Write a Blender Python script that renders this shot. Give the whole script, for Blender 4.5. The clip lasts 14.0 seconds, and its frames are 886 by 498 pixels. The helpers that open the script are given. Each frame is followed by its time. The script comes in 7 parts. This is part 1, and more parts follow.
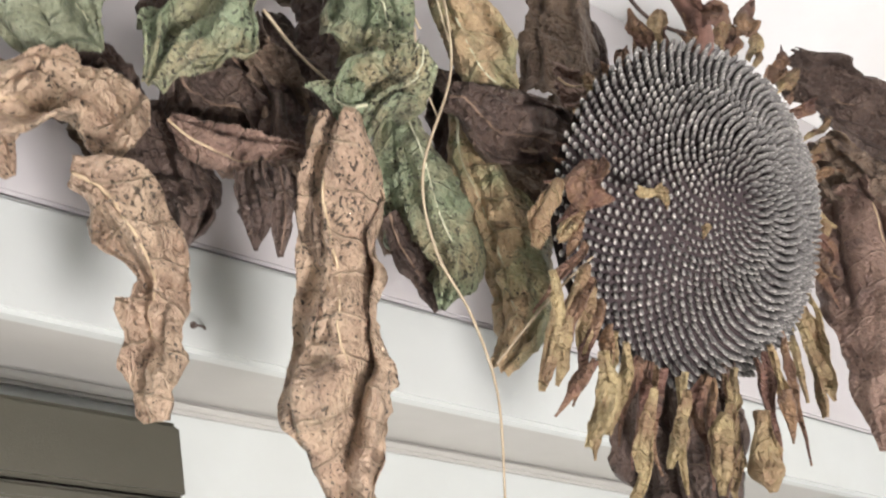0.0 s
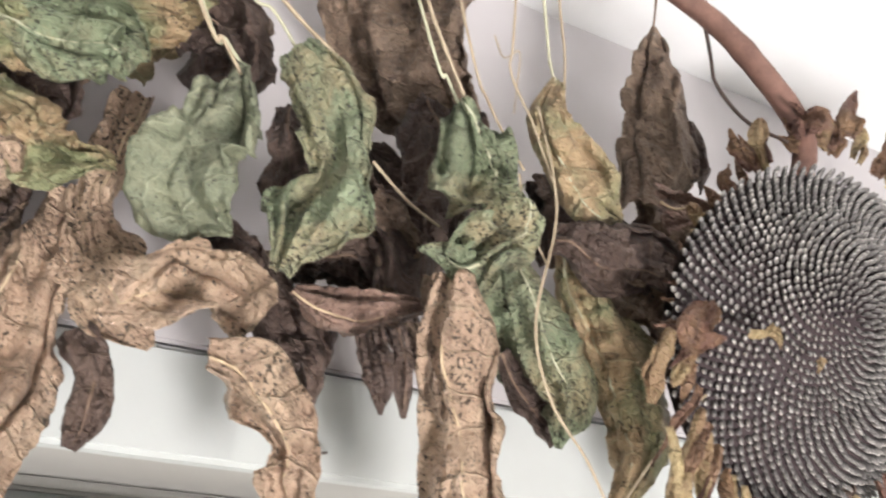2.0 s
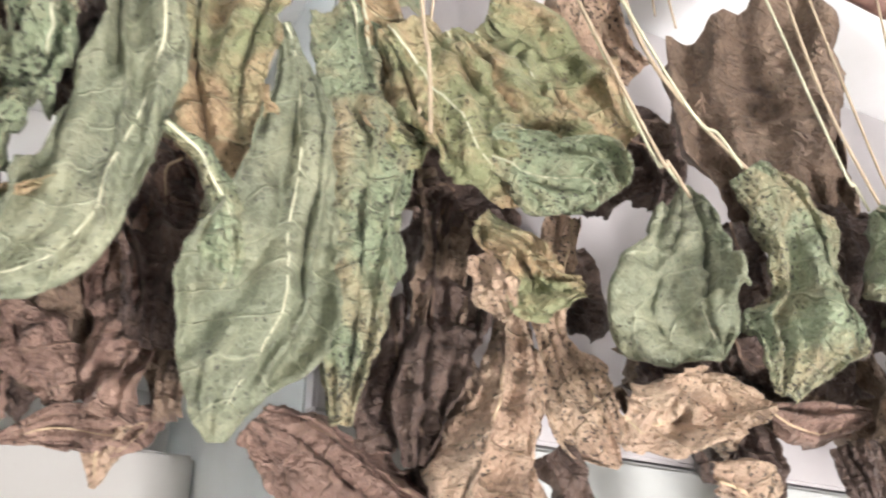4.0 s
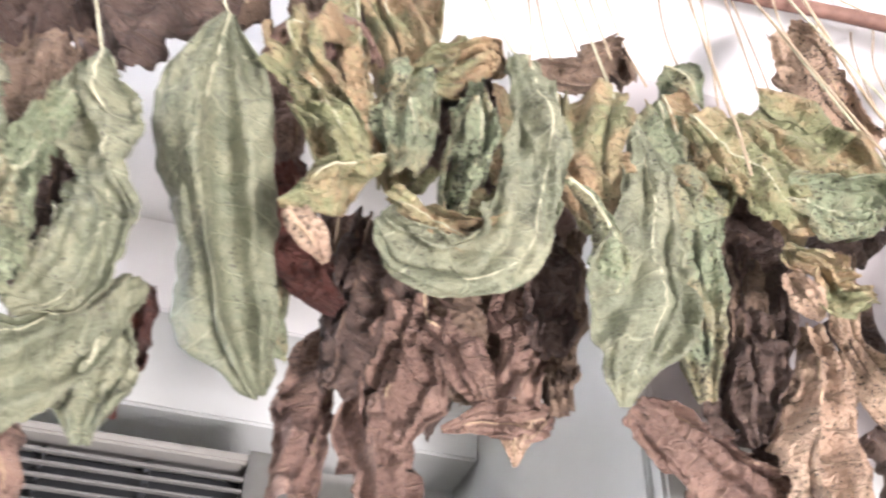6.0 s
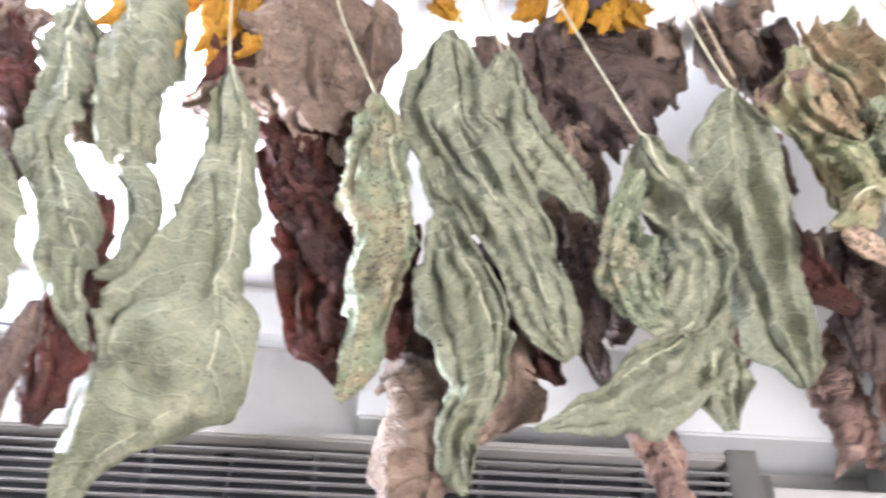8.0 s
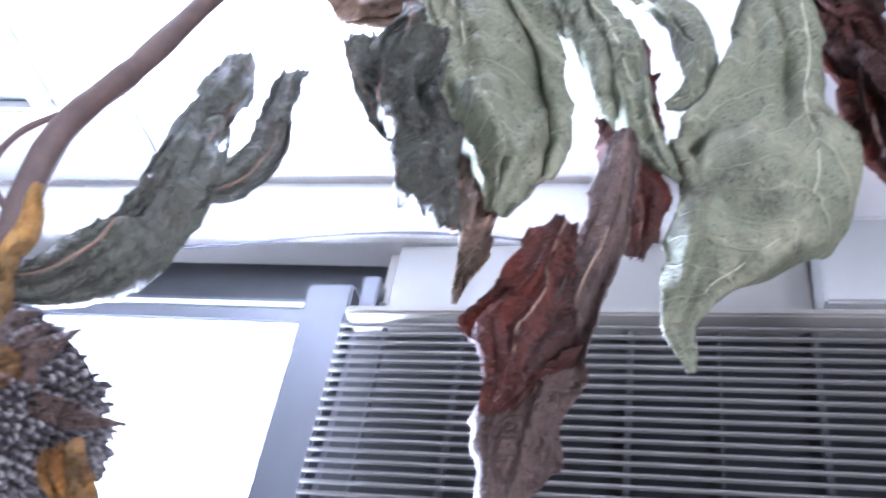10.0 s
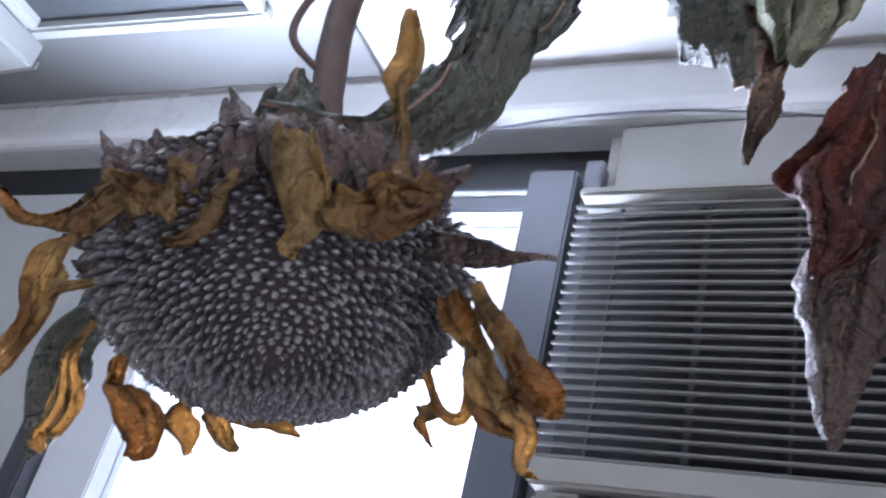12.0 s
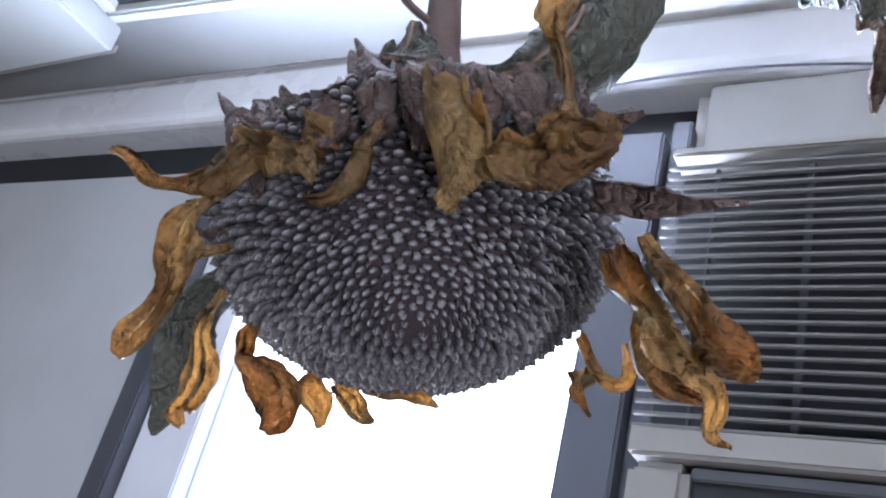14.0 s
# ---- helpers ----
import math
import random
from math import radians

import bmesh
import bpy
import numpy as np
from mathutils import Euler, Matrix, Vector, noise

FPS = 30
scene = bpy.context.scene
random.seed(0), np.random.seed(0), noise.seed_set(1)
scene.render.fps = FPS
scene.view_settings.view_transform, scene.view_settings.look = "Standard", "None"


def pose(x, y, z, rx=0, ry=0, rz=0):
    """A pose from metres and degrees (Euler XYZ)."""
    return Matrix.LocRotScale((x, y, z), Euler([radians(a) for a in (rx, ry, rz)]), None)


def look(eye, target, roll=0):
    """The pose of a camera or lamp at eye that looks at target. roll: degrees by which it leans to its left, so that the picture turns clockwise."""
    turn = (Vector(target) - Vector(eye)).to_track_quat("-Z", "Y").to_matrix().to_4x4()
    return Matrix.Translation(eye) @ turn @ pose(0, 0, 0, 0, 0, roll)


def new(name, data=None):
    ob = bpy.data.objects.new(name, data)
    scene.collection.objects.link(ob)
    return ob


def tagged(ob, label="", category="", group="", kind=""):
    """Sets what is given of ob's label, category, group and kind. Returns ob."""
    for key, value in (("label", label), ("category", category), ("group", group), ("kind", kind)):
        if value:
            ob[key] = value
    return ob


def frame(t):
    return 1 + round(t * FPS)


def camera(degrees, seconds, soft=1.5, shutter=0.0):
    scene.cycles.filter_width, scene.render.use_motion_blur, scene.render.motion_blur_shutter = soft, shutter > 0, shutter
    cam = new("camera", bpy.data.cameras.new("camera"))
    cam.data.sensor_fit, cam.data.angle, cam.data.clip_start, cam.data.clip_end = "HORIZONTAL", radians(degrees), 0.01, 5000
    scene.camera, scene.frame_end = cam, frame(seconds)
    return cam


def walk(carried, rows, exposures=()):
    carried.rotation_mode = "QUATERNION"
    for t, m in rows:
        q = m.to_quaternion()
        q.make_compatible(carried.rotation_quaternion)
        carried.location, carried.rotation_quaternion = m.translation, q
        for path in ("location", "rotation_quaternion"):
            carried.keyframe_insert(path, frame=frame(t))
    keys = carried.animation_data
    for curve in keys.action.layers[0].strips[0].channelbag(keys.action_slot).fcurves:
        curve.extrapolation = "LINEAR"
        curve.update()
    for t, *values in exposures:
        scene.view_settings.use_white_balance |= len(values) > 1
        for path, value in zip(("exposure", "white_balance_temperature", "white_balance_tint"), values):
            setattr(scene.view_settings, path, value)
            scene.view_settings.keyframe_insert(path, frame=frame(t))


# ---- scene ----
cam = camera(51.0, 14.0, soft=2.1, shutter=0.45)
PATH = [
    (0, (0.127, -0.182, 1.726), (1.169, 1.295, 2.582), 1.1),
    (0.5, (0.139, -0.205, 1.744), (1.083, 1.333, 2.608), 1.4),
    (1, (0.131, -0.212, 1.765), (1.045, 1.355, 2.606), 1.3),
    (1.5, (0.114, -0.226, 1.792), (1.025, 1.346, 2.628), 1.4),
    (2, (0.08, -0.221, 1.805), (0.965, 1.356, 2.659), 1.2),
    (2.5, (0.035, -0.204, 1.811), (0.886, 1.384, 2.678), 1.4),
    (3, (-0.033, -0.181, 1.829), (0.792, 1.418, 2.701), 1.2),
    (3.5, (-0.122, -0.145, 1.845), (0.69, 1.453, 2.733), 1.1),
    (3.7, (-0.149, -0.13, 1.85), (0.659, 1.467, 2.742), 0.9),
    (5.8, (-0.334, -0.149, 1.652), (0.117, 1.323, 2.928), 1.5),
    (6, (-0.363, -0.157, 1.642), (0.07, 1.326, 2.911), 1.7),
    (6.5, (-0.449, -0.183, 1.604), (-0.127, 1.324, 2.879), 2.7),
    (7, (-0.55, -0.223, 1.562), (-0.318, 1.296, 2.842), 2.4),
    (7.5, (-0.653, -0.254, 1.518), (-0.484, 1.25, 2.826), 1.0),
    (8, (-0.7, -0.246, 1.502), (-0.658, 1.246, 2.833), 2.1),
    (8.5, (-0.773, -0.236, 1.499), (-0.883, 1.254, 2.829), 4.5),
    (9, (-0.845, -0.186, 1.473), (-1.074, 1.298, 2.794), 6.9),
    (9.2, (-0.877, -0.166, 1.459), (-1.165, 1.322, 2.765), 8.2),
    (11.3, (-1.023, -0.131, 1.436), (-1.788, 1.374, 2.509), 13.7),
    (11.5, (-1.03, -0.13, 1.435), (-1.823, 1.378, 2.483), 14.5),
    (12, (-1.046, -0.119, 1.43), (-1.913, 1.397, 2.404), 14.8),
    (12.5, (-1.061, -0.115, 1.43), (-1.978, 1.399, 2.361), 15.4),
    (13, (-1.07, -0.112, 1.429), (-2.04, 1.386, 2.332), 15.4),
    (13.5, (-1.076, -0.11, 1.43), (-2.069, 1.376, 2.327), 15.3),
    (14, (-1.079, -0.11, 1.43), (-2.076, 1.376, 2.322), 15.1),
]
walk(cam, [(t, look(eye, target, roll)) for t, eye, target, roll in PATH],
     exposures=[(0, -0.12, 6350, 11), (3.7, 0.32, 6350, 12), (5.8, 0.68, 6350, 20), (8.0, 0.55, 6100, 20), (9.2, 0.58, 5250, 26), (11.3, -1.32, 5480, 20), (14, -0.93, 5480, 20)])

# ---- light ----
world = bpy.data.worlds.new("world")
scene.world = world
world.use_nodes = True
sky = world.node_tree.nodes.new("ShaderNodeTexSky")
sky.sky_type, sky.sun_disc, sky.sun_elevation, sky.sun_rotation = "NISHITA", False, radians(40), radians(150)
world.node_tree.links.new(sky.outputs[0], world.node_tree.nodes["Background"].inputs[0])
world.node_tree.nodes["Background"].inputs[1].default_value = 0.15


def area_light(name, m, sx, sy, watts, colour):
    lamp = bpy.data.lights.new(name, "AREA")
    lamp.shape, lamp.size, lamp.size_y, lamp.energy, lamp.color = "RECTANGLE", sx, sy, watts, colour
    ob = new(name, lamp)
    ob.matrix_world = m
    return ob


# added fill lamp standing free behind the walk; the south wall has no window
area_light("window_light_south", look((0.45, -1.55, 0.45), (-0.3, 0.4, 2.05)), 0.55, 0.5, 106, (1.0, 0.965, 0.94))
# daylight through the small window beside the air conditioner
area_light("window_light_north", look((-1.9, 1.16, 1.80), (-1.25, 0.3, 2.4)), 0.6, 0.85, 285, (0.86, 0.93, 1.0))


# ---- materials ----
class Nodes:
    """Short names for a material's nodes."""

    def __init__(self, name):
        self.mat = bpy.data.materials.new(name)
        self.mat.use_nodes = True
        self.tree = self.mat.node_tree
        self.bsdf = self.tree.nodes["Principled BSDF"]
        self.out = self.tree.nodes["Material Output"]
        self.tc = self.add("ShaderNodeTexCoord")

    def add(self, kind, **inputs):
        node = self.tree.nodes.new(kind)
        for key, value in inputs.items():
            self.put(node, key.replace("_", " "), value)
        return node

    def put(self, node, key, value):
        socket = node.inputs[int(key[1:])] if key[0] == "i" and key[1:].isdigit() else node.inputs[key]
        if isinstance(value, bpy.types.NodeSocket):
            self.tree.links.new(value, socket)
        else:
            socket.default_value = value

    def noise(self, scale, detail=4, rough=0.6, vector=None, distort=0.0):
        return self.add("ShaderNodeTexNoise", Vector=vector or self.tc.outputs["Object"], Scale=scale, Detail=detail, Roughness=rough, Distortion=distort).outputs[0]

    def ramp(self, value, *stops):
        node = self.add("ShaderNodeValToRGB", Fac=value)
        el = node.color_ramp.elements
        while len(el) < len(stops):
            el.new(0.5)
        for e, (p, c) in zip(el, stops):
            e.position, e.color = p, ((*c, 1) if isinstance(c, tuple) else (c, c, c, 1))
        return node.outputs[0]

    def mix(self, fac, a, b, how="MIX"):
        node = self.tree.nodes.new("ShaderNodeMix")
        node.data_type, node.blend_type = "RGBA", how
        for key, value in ((0, fac), (6, a), (7, b)):
            if isinstance(value, tuple):
                value = (*value, 1)
            if isinstance(value, bpy.types.NodeSocket):
                self.tree.links.new(value, node.inputs[key])
            else:
                node.inputs[key].default_value = value
        return node.outputs[2]

    def math(self, op, a, b=0.0, c=0.0):
        node = self.tree.nodes.new("ShaderNodeMath")
        node.operation = op
        for k, v in enumerate((a, b, c)):
            if isinstance(v, bpy.types.NodeSocket):
                self.tree.links.new(v, node.inputs[k])
            else:
                node.inputs[k].default_value = v
        return node.outputs[0]

    def bump(self, height, strength, distance):
        return self.add("ShaderNodeBump", Height=height, Strength=strength, Distance=distance).outputs[0]


def leaf_material(name, fresh, dry, dark, balance, spots, see_through, vein, wrinkle=3.0, relief=0.0046):
    """A dried leaf: patches of two colours, brown blotches, black specks, side veins, and light that shines through."""
    n = Nodes(name)
    info = n.add("ShaderNodeObjectInfo").outputs["Random"]
    shift = n.add("ShaderNodeVectorMath", i0=n.tc.outputs["Object"])
    n.put(shift, "i1", n.add("ShaderNodeCombineXYZ", X=info, Y=n.math("MULTIPLY", info, 7.3), Z=n.math("MULTIPLY", info, 3.1)).outputs[0])
    at = shift.outputs[0]
    uv = n.add("ShaderNodeSeparateXYZ", Vector=n.tc.outputs["UV"])
    along, across = uv.outputs[0], n.math("ABSOLUTE", uv.outputs[1])
    patch = n.noise(16, 5, 0.62, at, 0.6)
    colour = n.mix(n.ramp(patch, (balance - 0.09, 0.0), (balance + 0.09, 1.0)), fresh, dry)
    fine = n.noise(120, 5, 0.7, at)
    colour = n.mix(n.ramp(fine, (0.3, 0.0), (0.75, 0.55)), colour, n.mix(0.5, colour, dark))
    blotch = n.noise(32, 4, 0.7, at, 1.0)
    colour = n.mix(n.ramp(blotch, (0.55, 0.0), (0.70, 0.8)), colour, dark)
    stain = n.noise(11, 6, 0.7, at, 1.4)
    colour = n.mix(n.ramp(stain, (0.50, 0.0), (0.66, 0.55)), colour, n.mix(0.6, colour, dark))
    # specks gather in some regions and leave others clean
    gather = n.ramp(n.noise(22, 2, 0.5, at), (0.38, 0.0), (0.62, 1.0))
    speck = n.noise(340, 1, 0.5, at)
    edge = n.math("SUBTRACT", 0.83 - 0.13 * spots, n.math("MULTIPLY", gather, 0.05 + 0.07 * spots))
    mask = n.math("MULTIPLY", n.math("GREATER_THAN", speck, edge), 0.85)
    colour = n.mix(mask, colour, (0.022, 0.018, 0.015))
    # side veins slant from the midrib to the edge
    wander = n.math("MULTIPLY", n.noise(30, 2, 0.5, at), 0.018)
    phase = n.math("ADD", n.math("SUBTRACT", along, n.math("MULTIPLY", across, 0.75)), wander)
    wave = n.math("PINGPONG", phase, 0.013)
    line = n.ramp(n.math("DIVIDE", wave, 0.013), (0.0, 1.0), (0.10, 0.0))
    colour = n.mix(n.math("MULTIPLY", line, 0.45), colour, vein)
    cells = n.add("ShaderNodeTexVoronoi", Vector=at, Scale=190.0)
    cells.feature = "DISTANCE_TO_EDGE"
    colour = n.mix(n.ramp(cells.outputs[0], (0.0, 0.16), (0.10, 0.0)), colour, vein)
    crumple = n.noise(75, 6, 0.65, at, 0.5)
    crease = n.math("ABSOLUTE", n.math("SUBTRACT", n.noise(38, 4, 0.6, at, 0.8), 0.5))
    crumple = n.math("ADD", crumple, n.math("MULTIPLY", crease, wrinkle))
    height = n.math("ADD", n.math("MULTIPLY", crumple, 1.4), n.math("ADD", n.math("MULTIPLY", line, 0.55), n.math("MULTIPLY", n.math("MINIMUM", cells.outputs[0], 0.25), 0.9)))
    bump = n.bump(height, 1.0, relief)
    n.put(n.bsdf, "Base Color", colour)
    n.put(n.bsdf, "Roughness", n.ramp(fine, (0.2, 0.36), (0.8, 0.62)))
    n.put(n.bsdf, "Specular IOR Level", 0.4)
    n.put(n.bsdf, "Normal", bump)
    glow = n.add("ShaderNodeBsdfTranslucent", Color=n.mix(0.35, colour, n.mix(1.0, colour, (1.0, 0.72, 0.5), "MULTIPLY")), Normal=bump)
    both = n.add("ShaderNodeMixShader", Fac=see_through)
    n.put(both, "i1", n.bsdf.outputs[0])
    n.put(both, "i2", glow.outputs[0])
    n.put(n.out, "Surface", both.outputs[0])
    return n.mat


GREEN = (0.178, 0.193, 0.124)
LEAF = {
    "green": leaf_material("dry_green_leaf", GREEN, (0.29, 0.292, 0.19), (0.065, 0.065, 0.045), 0.54, 0.65, 0.16, (0.50, 0.52, 0.36), 1.6, 0.0024),
    "speckled": leaf_material("speckled_green_leaf", (0.26, 0.31, 0.19), (0.42, 0.34, 0.20), (0.10, 0.085, 0.06), 0.55, 1.0, 0.13, (0.48, 0.48, 0.32)),
    "mixed": leaf_material("green_and_tan_leaf", (0.27, 0.29, 0.15), (0.47, 0.33, 0.19), (0.12, 0.08, 0.05), 0.49, 0.6, 0.13, (0.5, 0.46, 0.28)),
    "tan": leaf_material("tan_leaf", (0.60, 0.44, 0.31), (0.50, 0.345, 0.245), (0.13, 0.085, 0.06), 0.5, 1.0, 0.18, (0.58, 0.46, 0.32)),
    "brown": leaf_material("brown_leaf", (0.23, 0.16, 0.112), (0.36, 0.26, 0.185), (0.06, 0.04, 0.034), 0.53, 0.5, 0.16, (0.33, 0.23, 0.16)),
    "dark": leaf_material("dark_brown_leaf", (0.095, 0.062, 0.05), (0.17, 0.115, 0.09), (0.035, 0.025, 0.022), 0.54, 0.3, 0.14, (0.2, 0.14, 0.1)),
    "red": leaf_material("red_brown_leaf", (0.21, 0.075, 0.057), (0.115, 0.062, 0.052), (0.04, 0.02, 0.018), 0.5, 0.6, 0.55, (0.26, 0.13, 0.09)),
    "pink": leaf_material("pinkish_brown_leaf", (0.36, 0.235, 0.18), (0.22, 0.135, 0.105), (0.10, 0.06, 0.05), 0.5, 0.6, 0.18, (0.46, 0.32, 0.24)),
    "grey": leaf_material("grey_green_leaf", (0.11, 0.12, 0.09), (0.085, 0.082, 0.062), (0.04, 0.04, 0.035), 0.5, 0.3, 0.10, (0.17, 0.175, 0.13)),
    "petal": leaf_material("golden_dry_petal", (0.64, 0.48, 0.22), (0.36, 0.21, 0.085), (0.09, 0.045, 0.025), 0.50, 0.0, 0.68, (0.62, 0.44, 0.16)),
    "straw_petal": leaf_material("straw_dry_petal", (0.58, 0.46, 0.25), (0.34, 0.22, 0.13), (0.2, 0.11, 0.06), 0.5, 0.0, 0.3, (0.6, 0.47, 0.25)),
    "yellow": leaf_material("yellow_petal", (0.75, 0.42, 0.03), (0.62, 0.30, 0.02), (0.35, 0.15, 0.02), 0.5, 0.0, 0.35, (0.8, 0.5, 0.08)),
    "bract": leaf_material("dry_bract", (0.20, 0.10, 0.075), (0.33, 0.20, 0.11), (0.07, 0.04, 0.035), 0.52, 0.2, 0.2, (0.36, 0.22, 0.14)),
}


def fibre_material(name, a, b, rough=0.7):
    n = Nodes(name)
    v = n.noise(45, 5, 0.7)
    n.put(n.bsdf, "Base Color", n.mix(n.ramp(v, (0.35, 0.0), (0.68, 1.0)), a, b))
    n.put(n.bsdf, "Roughness", rough)
    n.put(n.bsdf, "Specular IOR Level", 0.3)
    n.put(n.bsdf, "Normal", n.bump(n.noise(300, 4, 0.7), 0.5, 0.001))
    return n.mat


RIB = {
    "green": fibre_material("green_rib", (0.50, 0.49, 0.35), (0.40, 0.38, 0.26)),
    "tan": fibre_material("tan_rib", (0.52, 0.40, 0.26), (0.38, 0.27, 0.17)),
    "brown": fibre_material("brown_rib", (0.24, 0.16, 0.11), (0.13, 0.085, 0.065)),
}
RIB_OF = {"green": "green", "speckled": "green", "mixed": "green", "tan": "tan", "pink": "tan", "petal": "tan", "straw_petal": "tan", "yellow": "tan"}
STRAW = fibre_material("dry_straw", (0.45, 0.36, 0.25), (0.32, 0.25, 0.17), 0.6)
STALK = fibre_material("red_brown_stalk", (0.23, 0.125, 0.095), (0.13, 0.07, 0.055), 0.6)
STALK_DARK = fibre_material("dull_brown_stalk", (0.105, 0.07, 0.055), (0.065, 0.045, 0.038), 0.7)


def paint(name, colour, rough=0.5, grime=0.12, bump=0.15, metal=0.0, grain=9.0):
    n = Nodes(name)
    big, small = n.noise(3.5, 5, 0.6), n.noise(grain * 12, 4, 0.6)
    dirty = tuple(c * f for c, f in zip(colour, (0.80, 0.78, 0.74)))
    c = n.mix(n.ramp(big, (0.42, 0.0), (0.78, min(1.0, grime * 4))), colour, dirty)
    c = n.mix(n.ramp(small, (0.62, 0.0), (0.8, grime * 1.6)), c, dirty)
    n.put(n.bsdf, "Base Color", c)
    n.put(n.bsdf, "Roughness", n.ramp(big, (0.3, max(0.0, rough - 0.08)), (0.7, min(1.0, rough + 0.1))))
    n.put(n.bsdf, "Metallic", metal)
    n.put(n.bsdf, "Normal", n.bump(n.noise(grain * 30, 3, 0.6), bump, 0.0006))
    return n.mat


CEILING = paint("ceiling_paint", (0.84, 0.83, 0.82), 0.85)
PANEL = paint("pinkish_panel_paint", (0.50, 0.47, 0.47), 0.8)
# ceiling paint greyed: the weaker light on this side is in the colour
CEILING_DIM = paint("dim_ceiling_tone", (0.23, 0.23, 0.226), 0.8)
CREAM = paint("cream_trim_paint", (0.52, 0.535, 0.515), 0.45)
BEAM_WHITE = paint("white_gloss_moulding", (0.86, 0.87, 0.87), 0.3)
# darker copy of the cream trim, with the shade of turned-away faces in its colour
CREAM_SHADED = paint("shaded_cream_trim", (0.40, 0.385, 0.355), 0.55)
PLASTER = paint("wall_plaster", (0.62, 0.61, 0.58), 0.85, 0.2, 0.3)
# ivory darkened in casing and slats to stand for the weak light on their front
CASING = paint("dimmed_ivory_casing", (0.26, 0.25, 0.228), 0.4, 0.15)
SLAT = paint("dimmed_ivory_slat", (0.155, 0.152, 0.144), 0.35, 0.2)
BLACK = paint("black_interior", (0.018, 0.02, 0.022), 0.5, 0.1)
DUCT = paint("dark_duct", (0.07, 0.075, 0.08), 0.6)
ALU = paint("grey_aluminium", (0.085, 0.088, 0.10), 0.4, 0.1, 0.1, 0.4)
ALU_WHITE = paint("white_aluminium", (0.70, 0.72, 0.74), 0.35)
BRONZE = paint("brushed_bronze", (0.12, 0.112, 0.088), 0.38, 0.3, 0.4, 0.7, 30.0)
FLOOR = paint("floor_vinyl", (0.34, 0.31, 0.27), 0.5)
SCREEN = paint("grey_screen", (0.45, 0.46, 0.45), 0.8)


def seed_material(name, dark, pale):
    """A seed: dark shell that pales to its tip, by the mesh's own height layer."""
    n = Nodes(name)
    h = n.add("ShaderNodeSeparateXYZ", Vector=n.tc.outputs["UV"])
    island = n.add("ShaderNodeNewGeometry").outputs["Random Per Island"]
    stripe = n.ramp(h.outputs[1], (0.3, 0.0), (0.8, 1.0))
    stripe = n.math("MULTIPLY", stripe, n.ramp(h.outputs[0], (0.35, 1.0), (0.75, 0.2)))
    c = n.mix(n.math("MULTIPLY", stripe, n.math("ADD", 0.2, n.math("MULTIPLY", island, 0.8))), dark, pale)
    n.put(n.bsdf, "Base Color", n.mix(n.ramp(n.noise(9, 3), (0.42, 0.0), (0.7, 0.5)), c, dark))
    n.put(n.bsdf, "Roughness", 0.5)
    n.put(n.bsdf, "Specular IOR Level", 0.35)
    return n.mat


SEED = seed_material("grey_striped_seed", (0.070, 0.063, 0.061), (0.62, 0.58, 0.53))
SEED_DARK = seed_material("dark_seed", (0.034, 0.031, 0.034), (0.36, 0.35, 0.345))
CHAFF = seed_material("papery_chaff", (0.04, 0.035, 0.036), (0.44, 0.42, 0.40))
DISC = fibre_material("dark_flower_disc", (0.05, 0.035, 0.035), (0.03, 0.022, 0.024), 0.9)


def glass_material():
    n = Nodes("window_glass")
    n.put(n.bsdf, "Base Color", (0.95, 0.97, 1.0, 1))
    n.put(n.bsdf, "Transmission Weight", 1.0)
    n.put(n.bsdf, "Roughness", 0.02)
    n.put(n.bsdf, "IOR", 1.1)
    return n.mat


def glowing_sky():
    n = Nodes("bright_overcast_distance")
    emit = n.add("ShaderNodeEmission", Color=n.mix(n.ramp(n.noise(0.6, 2), (0.3, 0.0), (0.7, 1.0)), (0.82, 0.9, 1.0), (0.95, 0.97, 1.0)), Strength=6.0)
    n.put(n.out, "Surface", emit.outputs[0])
    return n.mat


GLASS, DISTANCE = glass_material(), glowing_sky()


# ---- building blocks ----
def thing(name, label, category, group="", at=(0, 0, 0)):
    ob = new(name)
    ob.location = at
    return tagged(ob, label, category, group)


def part(name, bm, material, parent=None, label="", smooth=False):
    me = bpy.data.meshes.new(name)
    if smooth:
        for f in bm.faces:
            f.smooth = True
    bm.to_mesh(me)
    bm.free()
    me.materials.append(material)
    ob = new(name, me)
    if parent:
        ob.parent = parent
        ob.matrix_parent_inverse = Matrix.Translation(parent.location).inverted()
    if label:
        tagged(ob, label)
    return ob


def block(x0, x1, y0, y1, z0, z1, bevel=0.003, bm=None):
    bm = bm or bmesh.new()
    made = bmesh.ops.create_cube(bm, size=1)["verts"]
    for v in made:
        v.co = Vector(((x0 + x1) / 2 + v.co.x * (x1 - x0), (y0 + y1) / 2 + v.co.y * (y1 - y0), (z0 + z1) / 2 + v.co.z * (z1 - z0)))
    if bevel:
        edges = list({e for v in made for e in v.link_edges})
        bmesh.ops.bevel(bm, geom=edges, offset=bevel, segments=2, affect="EDGES")
    return bm


def structure(name, bm, material, label):
    return tagged(part(name, bm, material), label, kind="structure")


